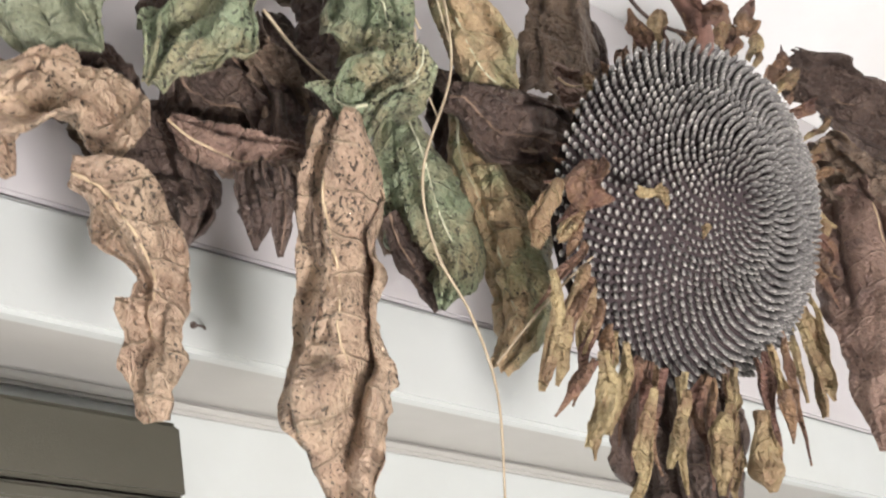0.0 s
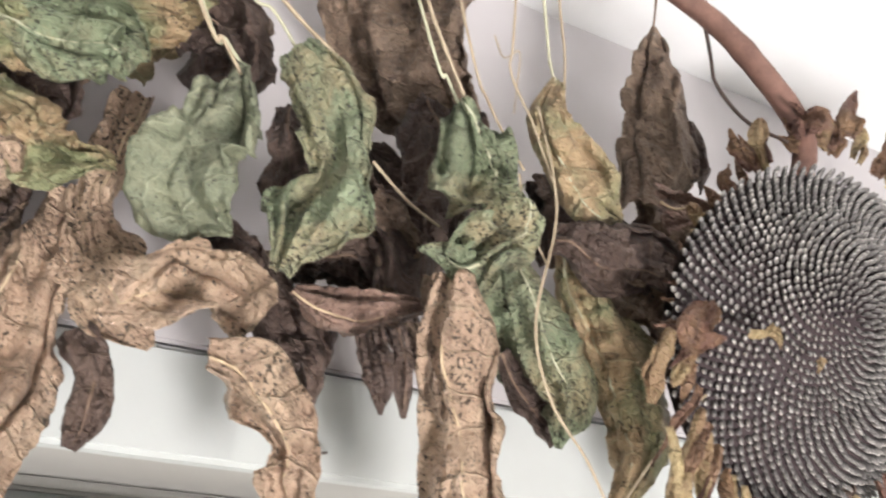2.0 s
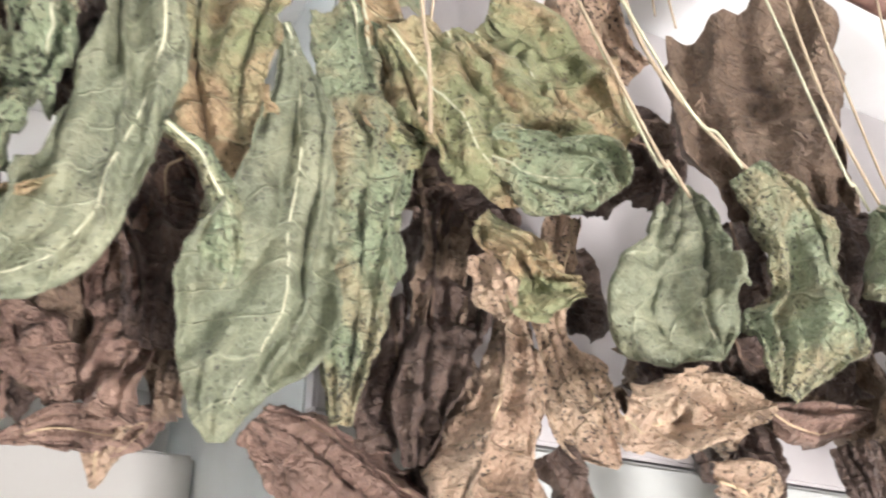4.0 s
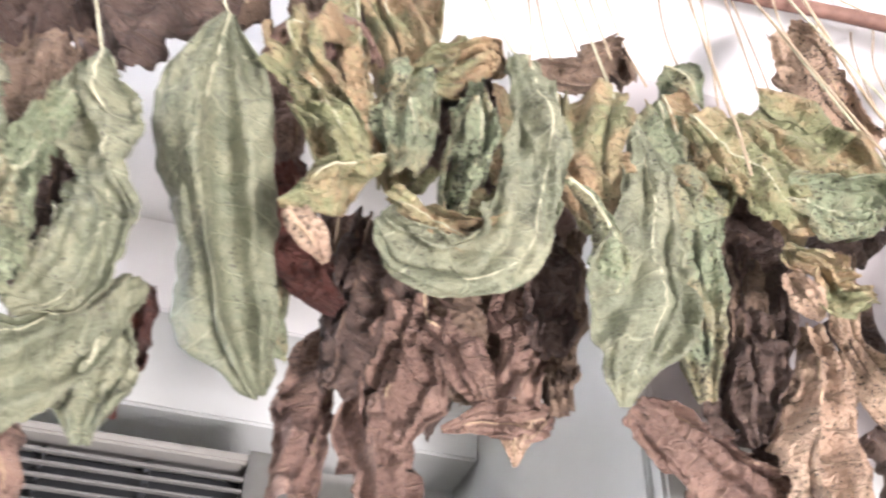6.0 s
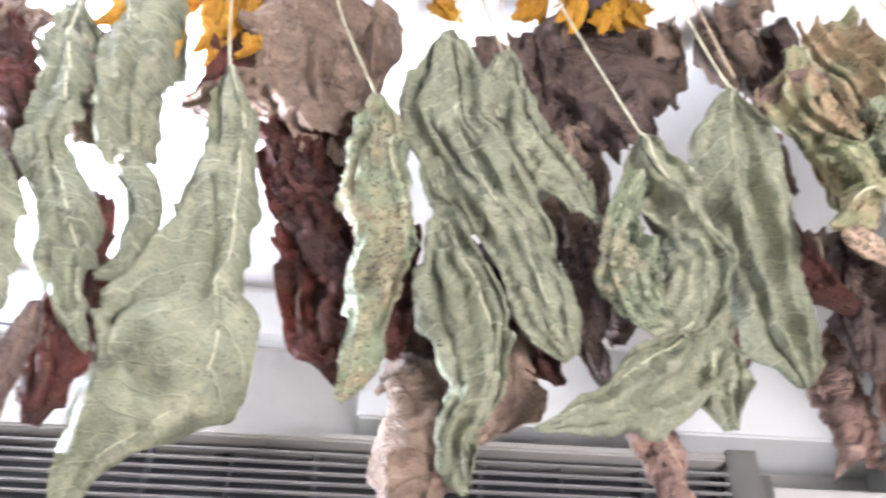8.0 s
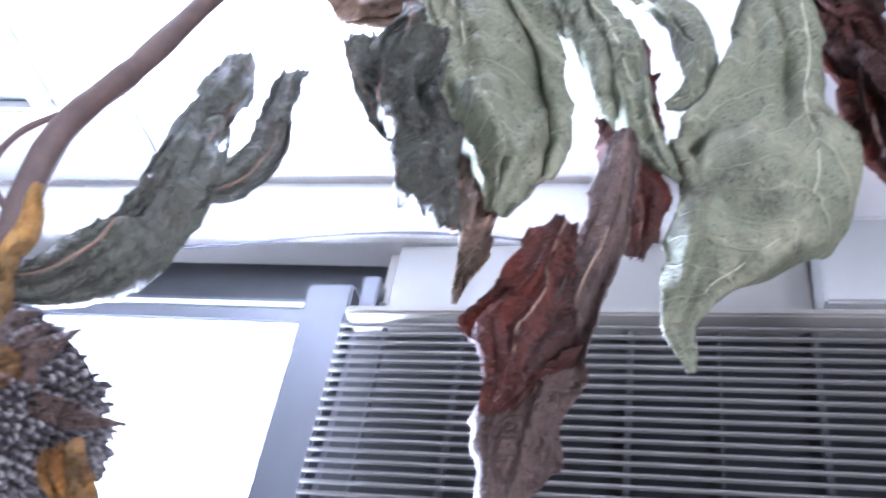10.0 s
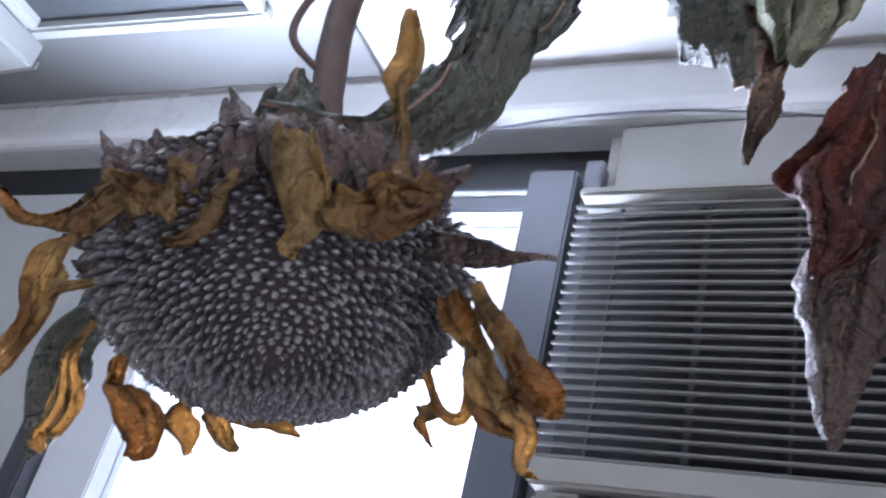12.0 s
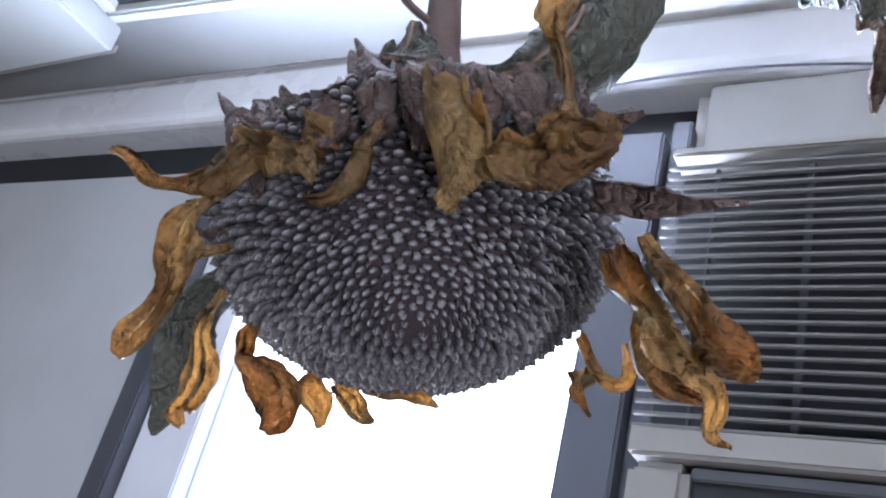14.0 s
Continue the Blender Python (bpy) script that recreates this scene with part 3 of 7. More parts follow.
def air_conditioner():
    ob = thing("air_conditioner", "ivory wall air conditioner with a long slatted grille", "air conditioner", at=(-0.83, 0.95, 1.4))
    x0, x1, y = -1.40, -0.30, 0.80
    part("back_box", block(x0 + 0.004, x1, y + 0.05, 1.055, 1.72, 2.098, 0), BLACK, ob, "black interior behind the slats")
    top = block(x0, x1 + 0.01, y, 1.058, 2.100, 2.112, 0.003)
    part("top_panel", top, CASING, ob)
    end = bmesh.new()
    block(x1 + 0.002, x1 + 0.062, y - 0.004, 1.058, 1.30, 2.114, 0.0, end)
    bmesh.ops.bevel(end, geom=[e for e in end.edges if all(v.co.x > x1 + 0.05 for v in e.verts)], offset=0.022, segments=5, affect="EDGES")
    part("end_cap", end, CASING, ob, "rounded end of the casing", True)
    pitch = 0.0136
    bm = bmesh.new()
    shape = [(0.0, 0.0), (-0.003, -0.0016), (-0.0026, -0.0042), (0.0026, -0.0046), (0.011, 0.0005), (0.010, 0.0018)]
    rows = [[bm.verts.new((x, y + a, b)) for a, b in shape] for x in (x0, x1)]
    for i in range(len(shape)):
        j = (i + 1) % len(shape)
        bm.faces.new((rows[0][i], rows[1][i], rows[1][j], rows[0][j]))
    bm.faces.new(rows[0])
    bm.faces.new(rows[1][::-1])
    bmesh.ops.recalc_face_normals(bm, faces=bm.faces)
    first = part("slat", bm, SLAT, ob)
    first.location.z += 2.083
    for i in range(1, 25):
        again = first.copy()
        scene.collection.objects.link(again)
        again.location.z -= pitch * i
    for k in range(11):
        x = x0 + 0.05 + k * 0.105
        part("rib", block(x, x + 0.003 + 0.004 * (k % 2), y + 0.022, y + 0.034, 1.757, 2.096, 0), DUCT, ob)
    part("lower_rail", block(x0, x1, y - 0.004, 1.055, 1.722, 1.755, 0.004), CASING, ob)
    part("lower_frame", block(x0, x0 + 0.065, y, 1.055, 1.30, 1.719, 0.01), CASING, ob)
    part("outlet", block(x0 + 0.067, x1, y + 0.012, 1.055, 1.30, 1.715, 0.003), BLACK, ob, "dark lower outlet panel")
    part("outlet_lip", block(x0 + 0.067, x1, y + 0.004, y + 0.011, 1.702, 1.715, 0.002), DUCT, ob)
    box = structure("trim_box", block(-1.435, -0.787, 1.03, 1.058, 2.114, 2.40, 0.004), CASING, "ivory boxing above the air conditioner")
    wire = thing("cable", "thin grey cable sagging along the moulding", "cable", at=(-1.6, 1.0, 2.38))
    part("wire", tube(((-1.95, 0.99, 2.36), (-1.70, 0.985, 2.372), (-1.50, 0.98, 2.385), (-1.30, 0.975, 2.375), (-1.05, 0.97, 2.33)), 0.0025, 0.0025, 6, 8), ALU, wire, smooth=True)


air_conditioner()


# ---- flower heads ----
def seed_shape(length, wide, thick):
    """A plump, pointed seed standing on z, with its height and side kept as a layer."""
    rings, sides = ((0.0, 0.45), (0.3, 0.95), (0.62, 1.0), (0.86, 0.66)), 6
    verts, layer, faces = [], [], []
    for h, r in rings:
        for k in range(sides):
            a = 2 * math.pi * k / sides
            verts.append(Vector((math.cos(a) * r * thick, math.sin(a) * r * wide, h * length)))
            layer.append((abs((a + math.pi) % (2 * math.pi) - math.pi) / math.pi, h))
    verts.append(Vector((0, 0, length)))
    layer.append((0.2, 1.0))
    for i in range(len(rings) - 1):
        for k in range(sides):
            faces.append((i * sides + k, i * sides + (k + 1) % sides, (i + 1) * sides + (k + 1) % sides, (i + 1) * sides + k))
    last = (len(rings) - 1) * sides
    faces += [(last + k, last + (k + 1) % sides, len(verts) - 1) for k in range(sides)]
    return verts, layer, faces


def seed_mesh(name, places, shape, material):
    """One mesh with a seed at each place."""
    verts, layer, faces = shape
    vs, fs, uvs = [], [], []
    for m in places:
        n = len(vs)
        vs += [m @ v for v in verts]
        fs += [tuple(n + i for i in f) for f in faces]
        uvs += [layer[i] for f in faces for i in f]
    me = bpy.data.meshes.new(name)
    me.from_pydata(vs, [], fs)
    uv = me.uv_layers.new(name="UVMap")
    uv.data.foreach_set("uv", [c for p in uvs for c in p])
    me.polygons.foreach_set("use_smooth", [True] * len(me.polygons))
    me.materials.append(material)
    return me


def flower_head(name, label, centre, normal, up, radius, dome, count, seed_size, material, lean, start=0.0, off=(0.0, 0.0), chaff=None):
    """A dried seed head: domed disc, back, and seeds set in a golden spiral; returns it for its petals and stalk."""
    n = Vector(normal).normalized()
    y = (Vector(up) - n * n.dot(Vector(up))).normalized()
    x = y.cross(n)
    base = Matrix((x, y, n)).transposed().to_4x4()
    base.translation = Vector(centre)
    ob = thing(name, label, "flower head", "sunflower heads", centre)
    for part_name, high, low, material_of in (("disc", dome, -0.012, DISC), ("back", -0.014, -0.014 - radius * 0.32, STALK_DARK)):
        bm = bmesh.new()
        rings = []
        for i in range(9):
            r = i / 8
            if part_name == "disc":
                z = (high - 0.004) * (1 - r ** 2.2) - 0.004 * r
            else:
                z = low + (high - low) * r ** 3
            rings.append([bm.verts.new(base @ Vector((math.cos(a) * r * radius * 0.985, math.sin(a) * r * radius * 0.985, z))) for a in (2 * math.pi * k / 40 for k in range(40))] if i else [bm.verts.new(base @ Vector((0, 0, z)))])
        for k in range(40):
            bm.faces.new((rings[0][0], rings[1][k], rings[1][(k + 1) % 40]))
        for a, b in zip(rings[1:], rings[2:]):
            for k in range(40):
                bm.faces.new((a[k], b[k], b[(k + 1) % 40], a[(k + 1) % 40]))
        bmesh.ops.recalc_face_normals(bm, faces=bm.faces)
        part(part_name, bm, material_of, ob, smooth=True)
    rng = random.Random(count)
    places = []
    for k in range(count):
        r = math.sqrt((k + 0.6) / count)
        a = k * 2.399963 + start
        out = Vector((math.cos(a), math.sin(a), 0))
        p = out * (r * radius) + Vector((off[0], off[1], 0)) * (1 - r * r) + Vector((0, 0, dome * (1 - r ** 2.2) - 0.006))
        slope = 2.2 * dome * r ** 1.2 / radius
        surface = Vector((out.x * slope, out.y * slope, 1)).normalized()
        axis = (surface + out * (lean + rng.uniform(-0.1, 0.1)) + Vector((rng.uniform(-0.14, 0.14), rng.uniform(-0.14, 0.14), 0))).normalized()
        side = axis.cross(out).normalized()
        front = side.cross(axis)
        m = Matrix((front, side, axis)).transposed().to_4x4()
        s = (0.62 + 0.38 * min(1.0, r * 2.2)) * rng.uniform(0.9, 1.1)
        if rng.random() < 0.03:
            s *= 0.7
        m = m @ Matrix.Scale(s, 4)
        m.translation = p
        places.append(m)
    shape = seed_shape(*seed_size)
    single = seed_mesh("seed", [Matrix.Identity(4)], shape, material)
    for m in places[:300]:
        s = new("seed", single)
        s.parent = ob
        s.matrix_parent_inverse = Matrix.Translation(ob.location).inverted()
        s.matrix_basis = base @ m
    rest = new("seed_field", seed_mesh("seed_field", [base @ m for m in places[300:]], shape, material))
    rest.parent = ob
    rest.matrix_parent_inverse = Matrix.Translation(ob.location).inverted()
    tagged(rest, "close spiral rows of further seeds", kind="stuff")
    if chaff:
        # papery scales stand between the seeds, cupped and pointed
        h, b = seed_size[0] * 1.15, seed_size[1] * 1.05
        scale = ([Vector(p) for p in ((0.0006, -b, 0), (0.0006, b, 0), (0.0016, -b * 0.9, h * 0.6), (0.0016, b * 0.9, h * 0.6), (0.0026, 0, h * 0.62), (0.0004, 0, h))],
                 [(0.1, 0.1), (0.1, 0.1), (0.1, 0.75), (0.1, 0.75), (0.1, 0.7), (0.1, 1.0)], [(0, 1, 4), (0, 4, 2), (1, 3, 4), (2, 4, 5), (4, 3, 5)])
        stand = [base @ m @ Matrix.Translation((seed_size[2] * 0.9, 0, 0)) @ Matrix.Rotation(rng.uniform(-0.5, 0.5), 4, "Z") @ Matrix.Rotation(rng.uniform(-0.25, 0.35), 4, "Y") for m in places]
        scales = new("chaff", seed_mesh("chaff", stand, scale, chaff))
        scales.parent = ob
        scales.matrix_parent_inverse = Matrix.Translation(ob.location).inverted()
        tagged(scales, "pale papery scales between the seeds", kind="stuff")
    return ob


large_head = flower_head("sunflower_head", "large dried sunflower head full of grey striped seeds", (0.611, 0.190, 2.032), (-0.082, -0.941, -0.327), (-0.287, -0.358, 0.889), 0.120, 0.024, 1800, (0.0098, 0.0022, 0.0017), SEED, 0.62, off=(0.022, 0.012))
part("stalk", tube(((0.635, 0.225, 2.13), (0.653, 0.20, 2.212), (0.618, 0.21, 2.287), (0.575, 0.23, 2.345), (0.48, 0.245, 2.385), (0.30, 0.28, 2.45), (0.05, 0.33, 2.50), (-0.45, 0.37, 2.515), (-0.85, 0.38, 2.52)), 0.0105, 0.008, 10, 6, wobble=0.15), STALK, large_head, "reddish brown ribbed flower stalk", True)
petal(large_head, "straw_petal", "petal", ((0.775, 0.200, 2.095), (0.792, 0.203, 2.087), (0.799, 0.205, 2.076)), (-0.784, -0.453, -0.425), (0.002, 0.003, 0.004, 0.001), 1.2)
petal(large_head, "bract", "bract", ((0.769, 0.200, 2.072), (0.799, 0.203, 2.062), (0.791, 0.205, 2.041)), (-0.796, -0.456, -0.398), (0.003, 0.005, 0.003, 0.000), 1.2)
petal(large_head, "bract", "bract", ((0.765, 0.200, 2.063), (0.776, 0.203, 2.048), (0.809, 0.205, 2.040)), (-0.791, -0.469, -0.393), (0.004, 0.007, 0.004, 0.000), 1.2)
petal(large_head, "bract", "bract", ((0.758, 0.200, 2.046), (0.778, 0.203, 2.028), (0.796, 0.205, 2.009)), (-0.800, -0.472, -0.371), (0.002, 0.004, 0.002, 0.000), 1.2)
petal(large_head, "straw_petal", "petal", ((0.745, 0.200, 2.023), (0.764, 0.203, 1.993), (0.769, 0.205, 1.960)), (-0.806, -0.486, -0.338), (0.002, 0.004, 0.004, 0.001), 1.2)
petal(large_head, "straw_petal", "petal", ((0.731, 0.200, 2.003), (0.756, 0.203, 1.967), (0.769, 0.205, 1.929)), (-0.811, -0.496, -0.311), (0.004, 0.006, 0.007, 0.002), 1.2)
petal(large_head, "straw_petal", "petal", ((0.725, 0.200, 1.995), (0.747, 0.203, 1.955), (0.752, 0.205, 1.913)), (-0.811, -0.503, -0.300), (0.003, 0.004, 0.005, 0.002), 1.2)
petal(large_head, "straw_petal", "petal", ((0.717, 0.200, 1.985), (0.724, 0.203, 1.952), (0.731, 0.205, 1.920)), (-0.801, -0.516, -0.303), (0.002, 0.003, 0.003, 0.001), 1.2)
petal(large_head, "bract", "bract", ((0.703, 0.200, 1.970), (0.715, 0.203, 1.922), (0.726, 0.205, 1.875)), (-0.806, -0.527, -0.269), (0.002, 0.004, 0.002, 0.000), 1.2)
petal(large_head, "straw_petal", "petal", ((0.688, 0.200, 1.957), (0.701, 0.203, 1.932), (0.702, 0.205, 1.906)), (-0.796, -0.533, -0.286), (0.002, 0.004, 0.004, 0.001), 1.2)
petal(large_head, "bract", "bract", ((0.679, 0.200, 1.950), (0.683, 0.203, 1.904), (0.691, 0.205, 1.862)), (-0.795, -0.550, -0.255), (0.002, 0.004, 0.002, 0.000), 1.2)
petal(large_head, "bract", "bract", ((0.671, 0.200, 1.944), (0.679, 0.203, 1.913), (0.681, 0.205, 1.882)), (-0.791, -0.550, -0.268), (0.002, 0.004, 0.002, 0.000), 1.2)
petal(large_head, "straw_petal", "petal", ((0.646, 0.200, 1.929), (0.641, 0.203, 1.893), (0.646, 0.205, 1.861)), (-0.775, -0.579, -0.252), (0.003, 0.005, 0.006, 0.002), 1.2)
petal(large_head, "bract", "bract", ((0.634, 0.200, 1.923), (0.640, 0.203, 1.876), (0.623, 0.205, 1.829)), (-0.779, -0.584, -0.228), (0.002, 0.004, 0.002, 0.000), 1.2)
petal(large_head, "straw_petal", "petal", ((0.632, 0.200, 1.922), (0.637, 0.203, 1.878), (0.638, 0.205, 1.835)), (-0.777, -0.586, -0.231), (0.002, 0.003, 0.004, 0.001), 1.2)
petal(large_head, "bract", "bract", ((0.619, 0.200, 1.917), (0.613, 0.203, 1.877), (0.614, 0.205, 1.841)), (-0.762, -0.603, -0.237), (0.002, 0.004, 0.002, 0.000), 1.2)
petal(large_head, "bract", "bract", ((0.610, 0.200, 1.915), (0.604, 0.203, 1.887), (0.614, 0.205, 1.862)), (-0.753, -0.607, -0.253), (0.004, 0.006, 0.003, 0.000), 1.2)
petal(large_head, "straw_petal", "petal", ((0.591, 0.200, 1.912), (0.583, 0.203, 1.872), (0.592, 0.205, 1.838)), (-0.743, -0.626, -0.238), (0.002, 0.003, 0.003, 0.001), 1.2)
petal(large_head, "straw_petal", "petal", ((0.586, 0.200, 1.911), (0.586, 0.203, 1.881), (0.574, 0.205, 1.851)), (-0.742, -0.622, -0.251), (0.002, 0.004, 0.004, 0.001), 1.2)
petal(large_head, "bract", "bract", ((0.570, 0.200, 1.912), (0.559, 0.203, 1.877), (0.567, 0.205, 1.846)), (-0.723, -0.643, -0.252), (0.003, 0.005, 0.003, 0.000), 1.2)
petal(large_head, "straw_petal", "petal", ((0.562, 0.200, 1.913), (0.552, 0.203, 1.862), (0.539, 0.205, 1.814)), (-0.721, -0.653, -0.230), (0.002, 0.004, 0.004, 0.001), 1.2)
petal(large_head, "bract", "bract", ((0.555, 0.200, 1.915), (0.549, 0.203, 1.879), (0.540, 0.205, 1.845)), (-0.714, -0.650, -0.259), (0.003, 0.004, 0.002, 0.000), 1.2)
petal(large_head, "bract", "bract", ((0.548, 0.200, 1.918), (0.538, 0.203, 1.887), (0.531, 0.205, 1.858)), (-0.703, -0.657, -0.275), (0.002, 0.004, 0.002, 0.000), 1.2)
petal(large_head, "straw_petal", "petal", ((0.538, 0.200, 1.923), (0.535, 0.203, 1.893), (0.521, 0.205, 1.863)), (-0.697, -0.657, -0.286), (0.003, 0.005, 0.006, 0.002), 1.2)
petal(large_head, "straw_petal", "petal", ((0.530, 0.200, 1.929), (0.518, 0.203, 1.886), (0.511, 0.205, 1.847)), (-0.684, -0.673, -0.281), (0.002, 0.004, 0.004, 0.001), 1.2)
petal(large_head, "bract", "bract", ((0.526, 0.200, 1.934), (0.522, 0.203, 1.909), (0.519, 0.205, 1.885)), (-0.681, -0.662, -0.314), (0.002, 0.004, 0.002, 0.000), 1.2)
petal(large_head, "bract", "bract", ((0.518, 0.200, 1.945), (0.505, 0.203, 1.909), (0.497, 0.205, 1.876)), (-0.663, -0.676, -0.321), (0.003, 0.005, 0.003, 0.000), 1.2)
petal(large_head, "straw_petal", "petal", ((0.513, 0.200, 1.954), (0.508, 0.203, 1.931), (0.504, 0.205, 1.910)), (-0.658, -0.664, -0.355), (0.003, 0.005, 0.005, 0.002), 1.2)
petal(large_head, "bract", "bract", ((0.511, 0.200, 1.959), (0.494, 0.203, 1.928), (0.486, 0.205, 1.901)), (-0.645, -0.676, -0.356), (0.003, 0.005, 0.003, 0.000), 1.2)
petal(large_head, "straw_petal", "petal", ((0.508, 0.200, 1.969), (0.496, 0.203, 1.937), (0.483, 0.205, 1.908)), (-0.644, -0.671, -0.369), (0.002, 0.004, 0.004, 0.001), 1.2)
petal(large_head, "bract", "bract", ((0.506, 0.200, 1.984), (0.485, 0.203, 1.954), (0.467, 0.205, 1.926)), (-0.625, -0.671, -0.398), (0.002, 0.003, 0.002, 0.000), 1.2)
petal(large_head, "bract", "bract", ((0.505, 0.200, 1.997), (0.500, 0.203, 1.984), (0.494, 0.205, 1.971)), (-0.627, -0.647, -0.434), (0.003, 0.005, 0.003, 0.000), 1.2)
petal(large_head, "straw_petal", "petal", ((0.506, 0.200, 2.009), (0.498, 0.203, 1.996), (0.486, 0.205, 1.982)), (-0.620, -0.642, -0.451), (0.003, 0.005, 0.006, 0.002), 1.2)
petal(large_head, "bract", "bract", ((0.507, 0.200, 2.016), (0.501, 0.203, 2.006), (0.485, 0.205, 1.993)), (-0.618, -0.636, -0.463), (0.003, 0.005, 0.003, 0.000), 1.2)
petal(large_head, "bract", "bract", ((0.508, 0.200, 2.024), (0.495, 0.203, 2.024), (0.479, 0.205, 2.022)), (-0.603, -0.631, -0.489), (0.002, 0.004, 0.002, 0.000), 1.2)
petal(large_head, "bract", "bract", ((0.512, 0.200, 2.040), (0.504, 0.203, 2.043), (0.487, 0.205, 2.043)), (-0.603, -0.615, -0.508), (0.003, 0.006, 0.003, 0.000), 1.2)
petal(large_head, "bract", "bract", ((0.516, 0.200, 2.053), (0.512, 0.203, 2.058), (0.491, 0.205, 2.056)), (-0.604, -0.603, -0.521), (0.004, 0.006, 0.003, 0.000), 1.2)
petal(large_head, "bract", "bract", ((0.524, 0.200, 2.074), (0.510, 0.203, 2.079), (0.505, 0.205, 2.087)), (-0.592, -0.594, -0.545), (0.002, 0.003, 0.002, 0.000), 1.2)
petal(large_head, "straw_petal", "petal", ((0.532, 0.200, 2.089), (0.529, 0.203, 2.097), (0.518, 0.205, 2.101)), (-0.602, -0.575, -0.554), (0.002, 0.003, 0.004, 0.001), 1.2)
petal(large_head, "straw_petal", "petal", ((0.540, 0.200, 2.103), (0.535, 0.203, 2.109), (0.527, 0.205, 2.115)), (-0.600, -0.566, -0.565), (0.003, 0.006, 0.006, 0.002), 1.2)
petal(large_head, "straw_petal", "petal", ((0.541, 0.200, 2.104), (0.527, 0.203, 2.110), (0.517, 0.205, 2.118)), (-0.592, -0.570, -0.569), (0.003, 0.005, 0.005, 0.002), 1.2)
petal(large_head, "bract", "bract", ((0.555, 0.200, 2.125), (0.547, 0.203, 2.134), (0.540, 0.205, 2.143)), (-0.600, -0.549, -0.582), (0.004, 0.007, 0.004, 0.000), 1.2)
petal(large_head, "bract", "bract", ((0.567, 0.200, 2.140), (0.559, 0.203, 2.152), (0.568, 0.205, 2.171)), (-0.602, -0.535, -0.592), (0.004, 0.006, 0.003, 0.000), 1.2)
petal(large_head, "bract", "bract", ((0.578, 0.200, 2.152), (0.574, 0.203, 2.165), (0.576, 0.205, 2.182)), (-0.608, -0.523, -0.597), (0.002, 0.004, 0.002, 0.000), 1.2)
petal(large_head, "bract", "bract", ((0.594, 0.200, 2.166), (0.586, 0.203, 2.181), (0.581, 0.205, 2.197)), (-0.611, -0.511, -0.605), (0.004, 0.006, 0.003, 0.000), 1.2)
petal(large_head, "straw_petal", "petal", ((0.605, 0.200, 2.175), (0.599, 0.203, 2.195), (0.612, 0.205, 2.223)), (-0.615, -0.500, -0.610), (0.003, 0.005, 0.006, 0.002), 1.2)
petal(large_head, "bract", "bract", ((0.611, 0.200, 2.180), (0.606, 0.203, 2.200), (0.617, 0.205, 2.228)), (-0.618, -0.496, -0.611), (0.003, 0.004, 0.002, 0.000), 1.2)
petal(large_head, "bract", "bract", ((0.638, 0.200, 2.196), (0.647, 0.203, 2.220), (0.637, 0.205, 2.234)), (-0.639, -0.473, -0.607), (0.004, 0.007, 0.004, 0.000), 1.2)
petal(large_head, "bract", "bract", ((0.654, 0.200, 2.204), (0.661, 0.203, 2.227), (0.671, 0.205, 2.252)), (-0.646, -0.465, -0.606), (0.004, 0.007, 0.004, 0.000), 1.2)
petal(large_head, "straw_petal", "petal", ((0.669, 0.200, 2.209), (0.682, 0.203, 2.236), (0.696, 0.205, 2.265)), (-0.656, -0.454, -0.603), (0.004, 0.006, 0.007, 0.002), 1.2)
petal(large_head, "bract", "bract", ((0.679, 0.200, 2.212), (0.698, 0.203, 2.242), (0.695, 0.205, 2.262)), (-0.664, -0.447, -0.600), (0.004, 0.007, 0.004, 0.000), 1.2)
petal(large_head, "bract", "bract", ((0.688, 0.200, 2.213), (0.702, 0.203, 2.237), (0.726, 0.205, 2.265)), (-0.669, -0.447, -0.594), (0.004, 0.006, 0.003, 0.000), 1.2)
petal(large_head, "straw_petal", "petal", ((0.712, 0.200, 2.214), (0.730, 0.203, 2.240), (0.735, 0.205, 2.260)), (-0.685, -0.437, -0.583), (0.003, 0.005, 0.006, 0.002), 1.2)
petal(large_head, "straw_petal", "petal", ((0.719, 0.200, 2.213), (0.734, 0.203, 2.236), (0.737, 0.205, 2.254)), (-0.689, -0.436, -0.579), (0.002, 0.004, 0.004, 0.001), 1.2)
petal(large_head, "bract", "bract", ((0.737, 0.200, 2.208), (0.765, 0.203, 2.240), (0.781, 0.205, 2.269)), (-0.705, -0.425, -0.568), (0.005, 0.008, 0.004, 0.000), 1.2)
petal(large_head, "bract", "bract", ((0.742, 0.200, 2.205), (0.766, 0.203, 2.231), (0.770, 0.205, 2.248)), (-0.710, -0.427, -0.560), (0.003, 0.004, 0.002, 0.000), 1.2)
petal(large_head, "straw_petal", "petal", ((0.749, 0.200, 2.201), (0.773, 0.203, 2.225), (0.795, 0.205, 2.249)), (-0.716, -0.426, -0.553), (0.004, 0.007, 0.008, 0.003), 1.2)
petal(large_head, "bract", "bract", ((0.759, 0.200, 2.191), (0.771, 0.203, 2.206), (0.782, 0.205, 2.222)), (-0.723, -0.432, -0.539), (0.003, 0.004, 0.002, 0.000), 1.2)
petal(large_head, "bract", "bract", ((0.767, 0.200, 2.181), (0.798, 0.203, 2.206), (0.826, 0.205, 2.231)), (-0.737, -0.422, -0.527), (0.004, 0.007, 0.004, 0.000), 1.2)
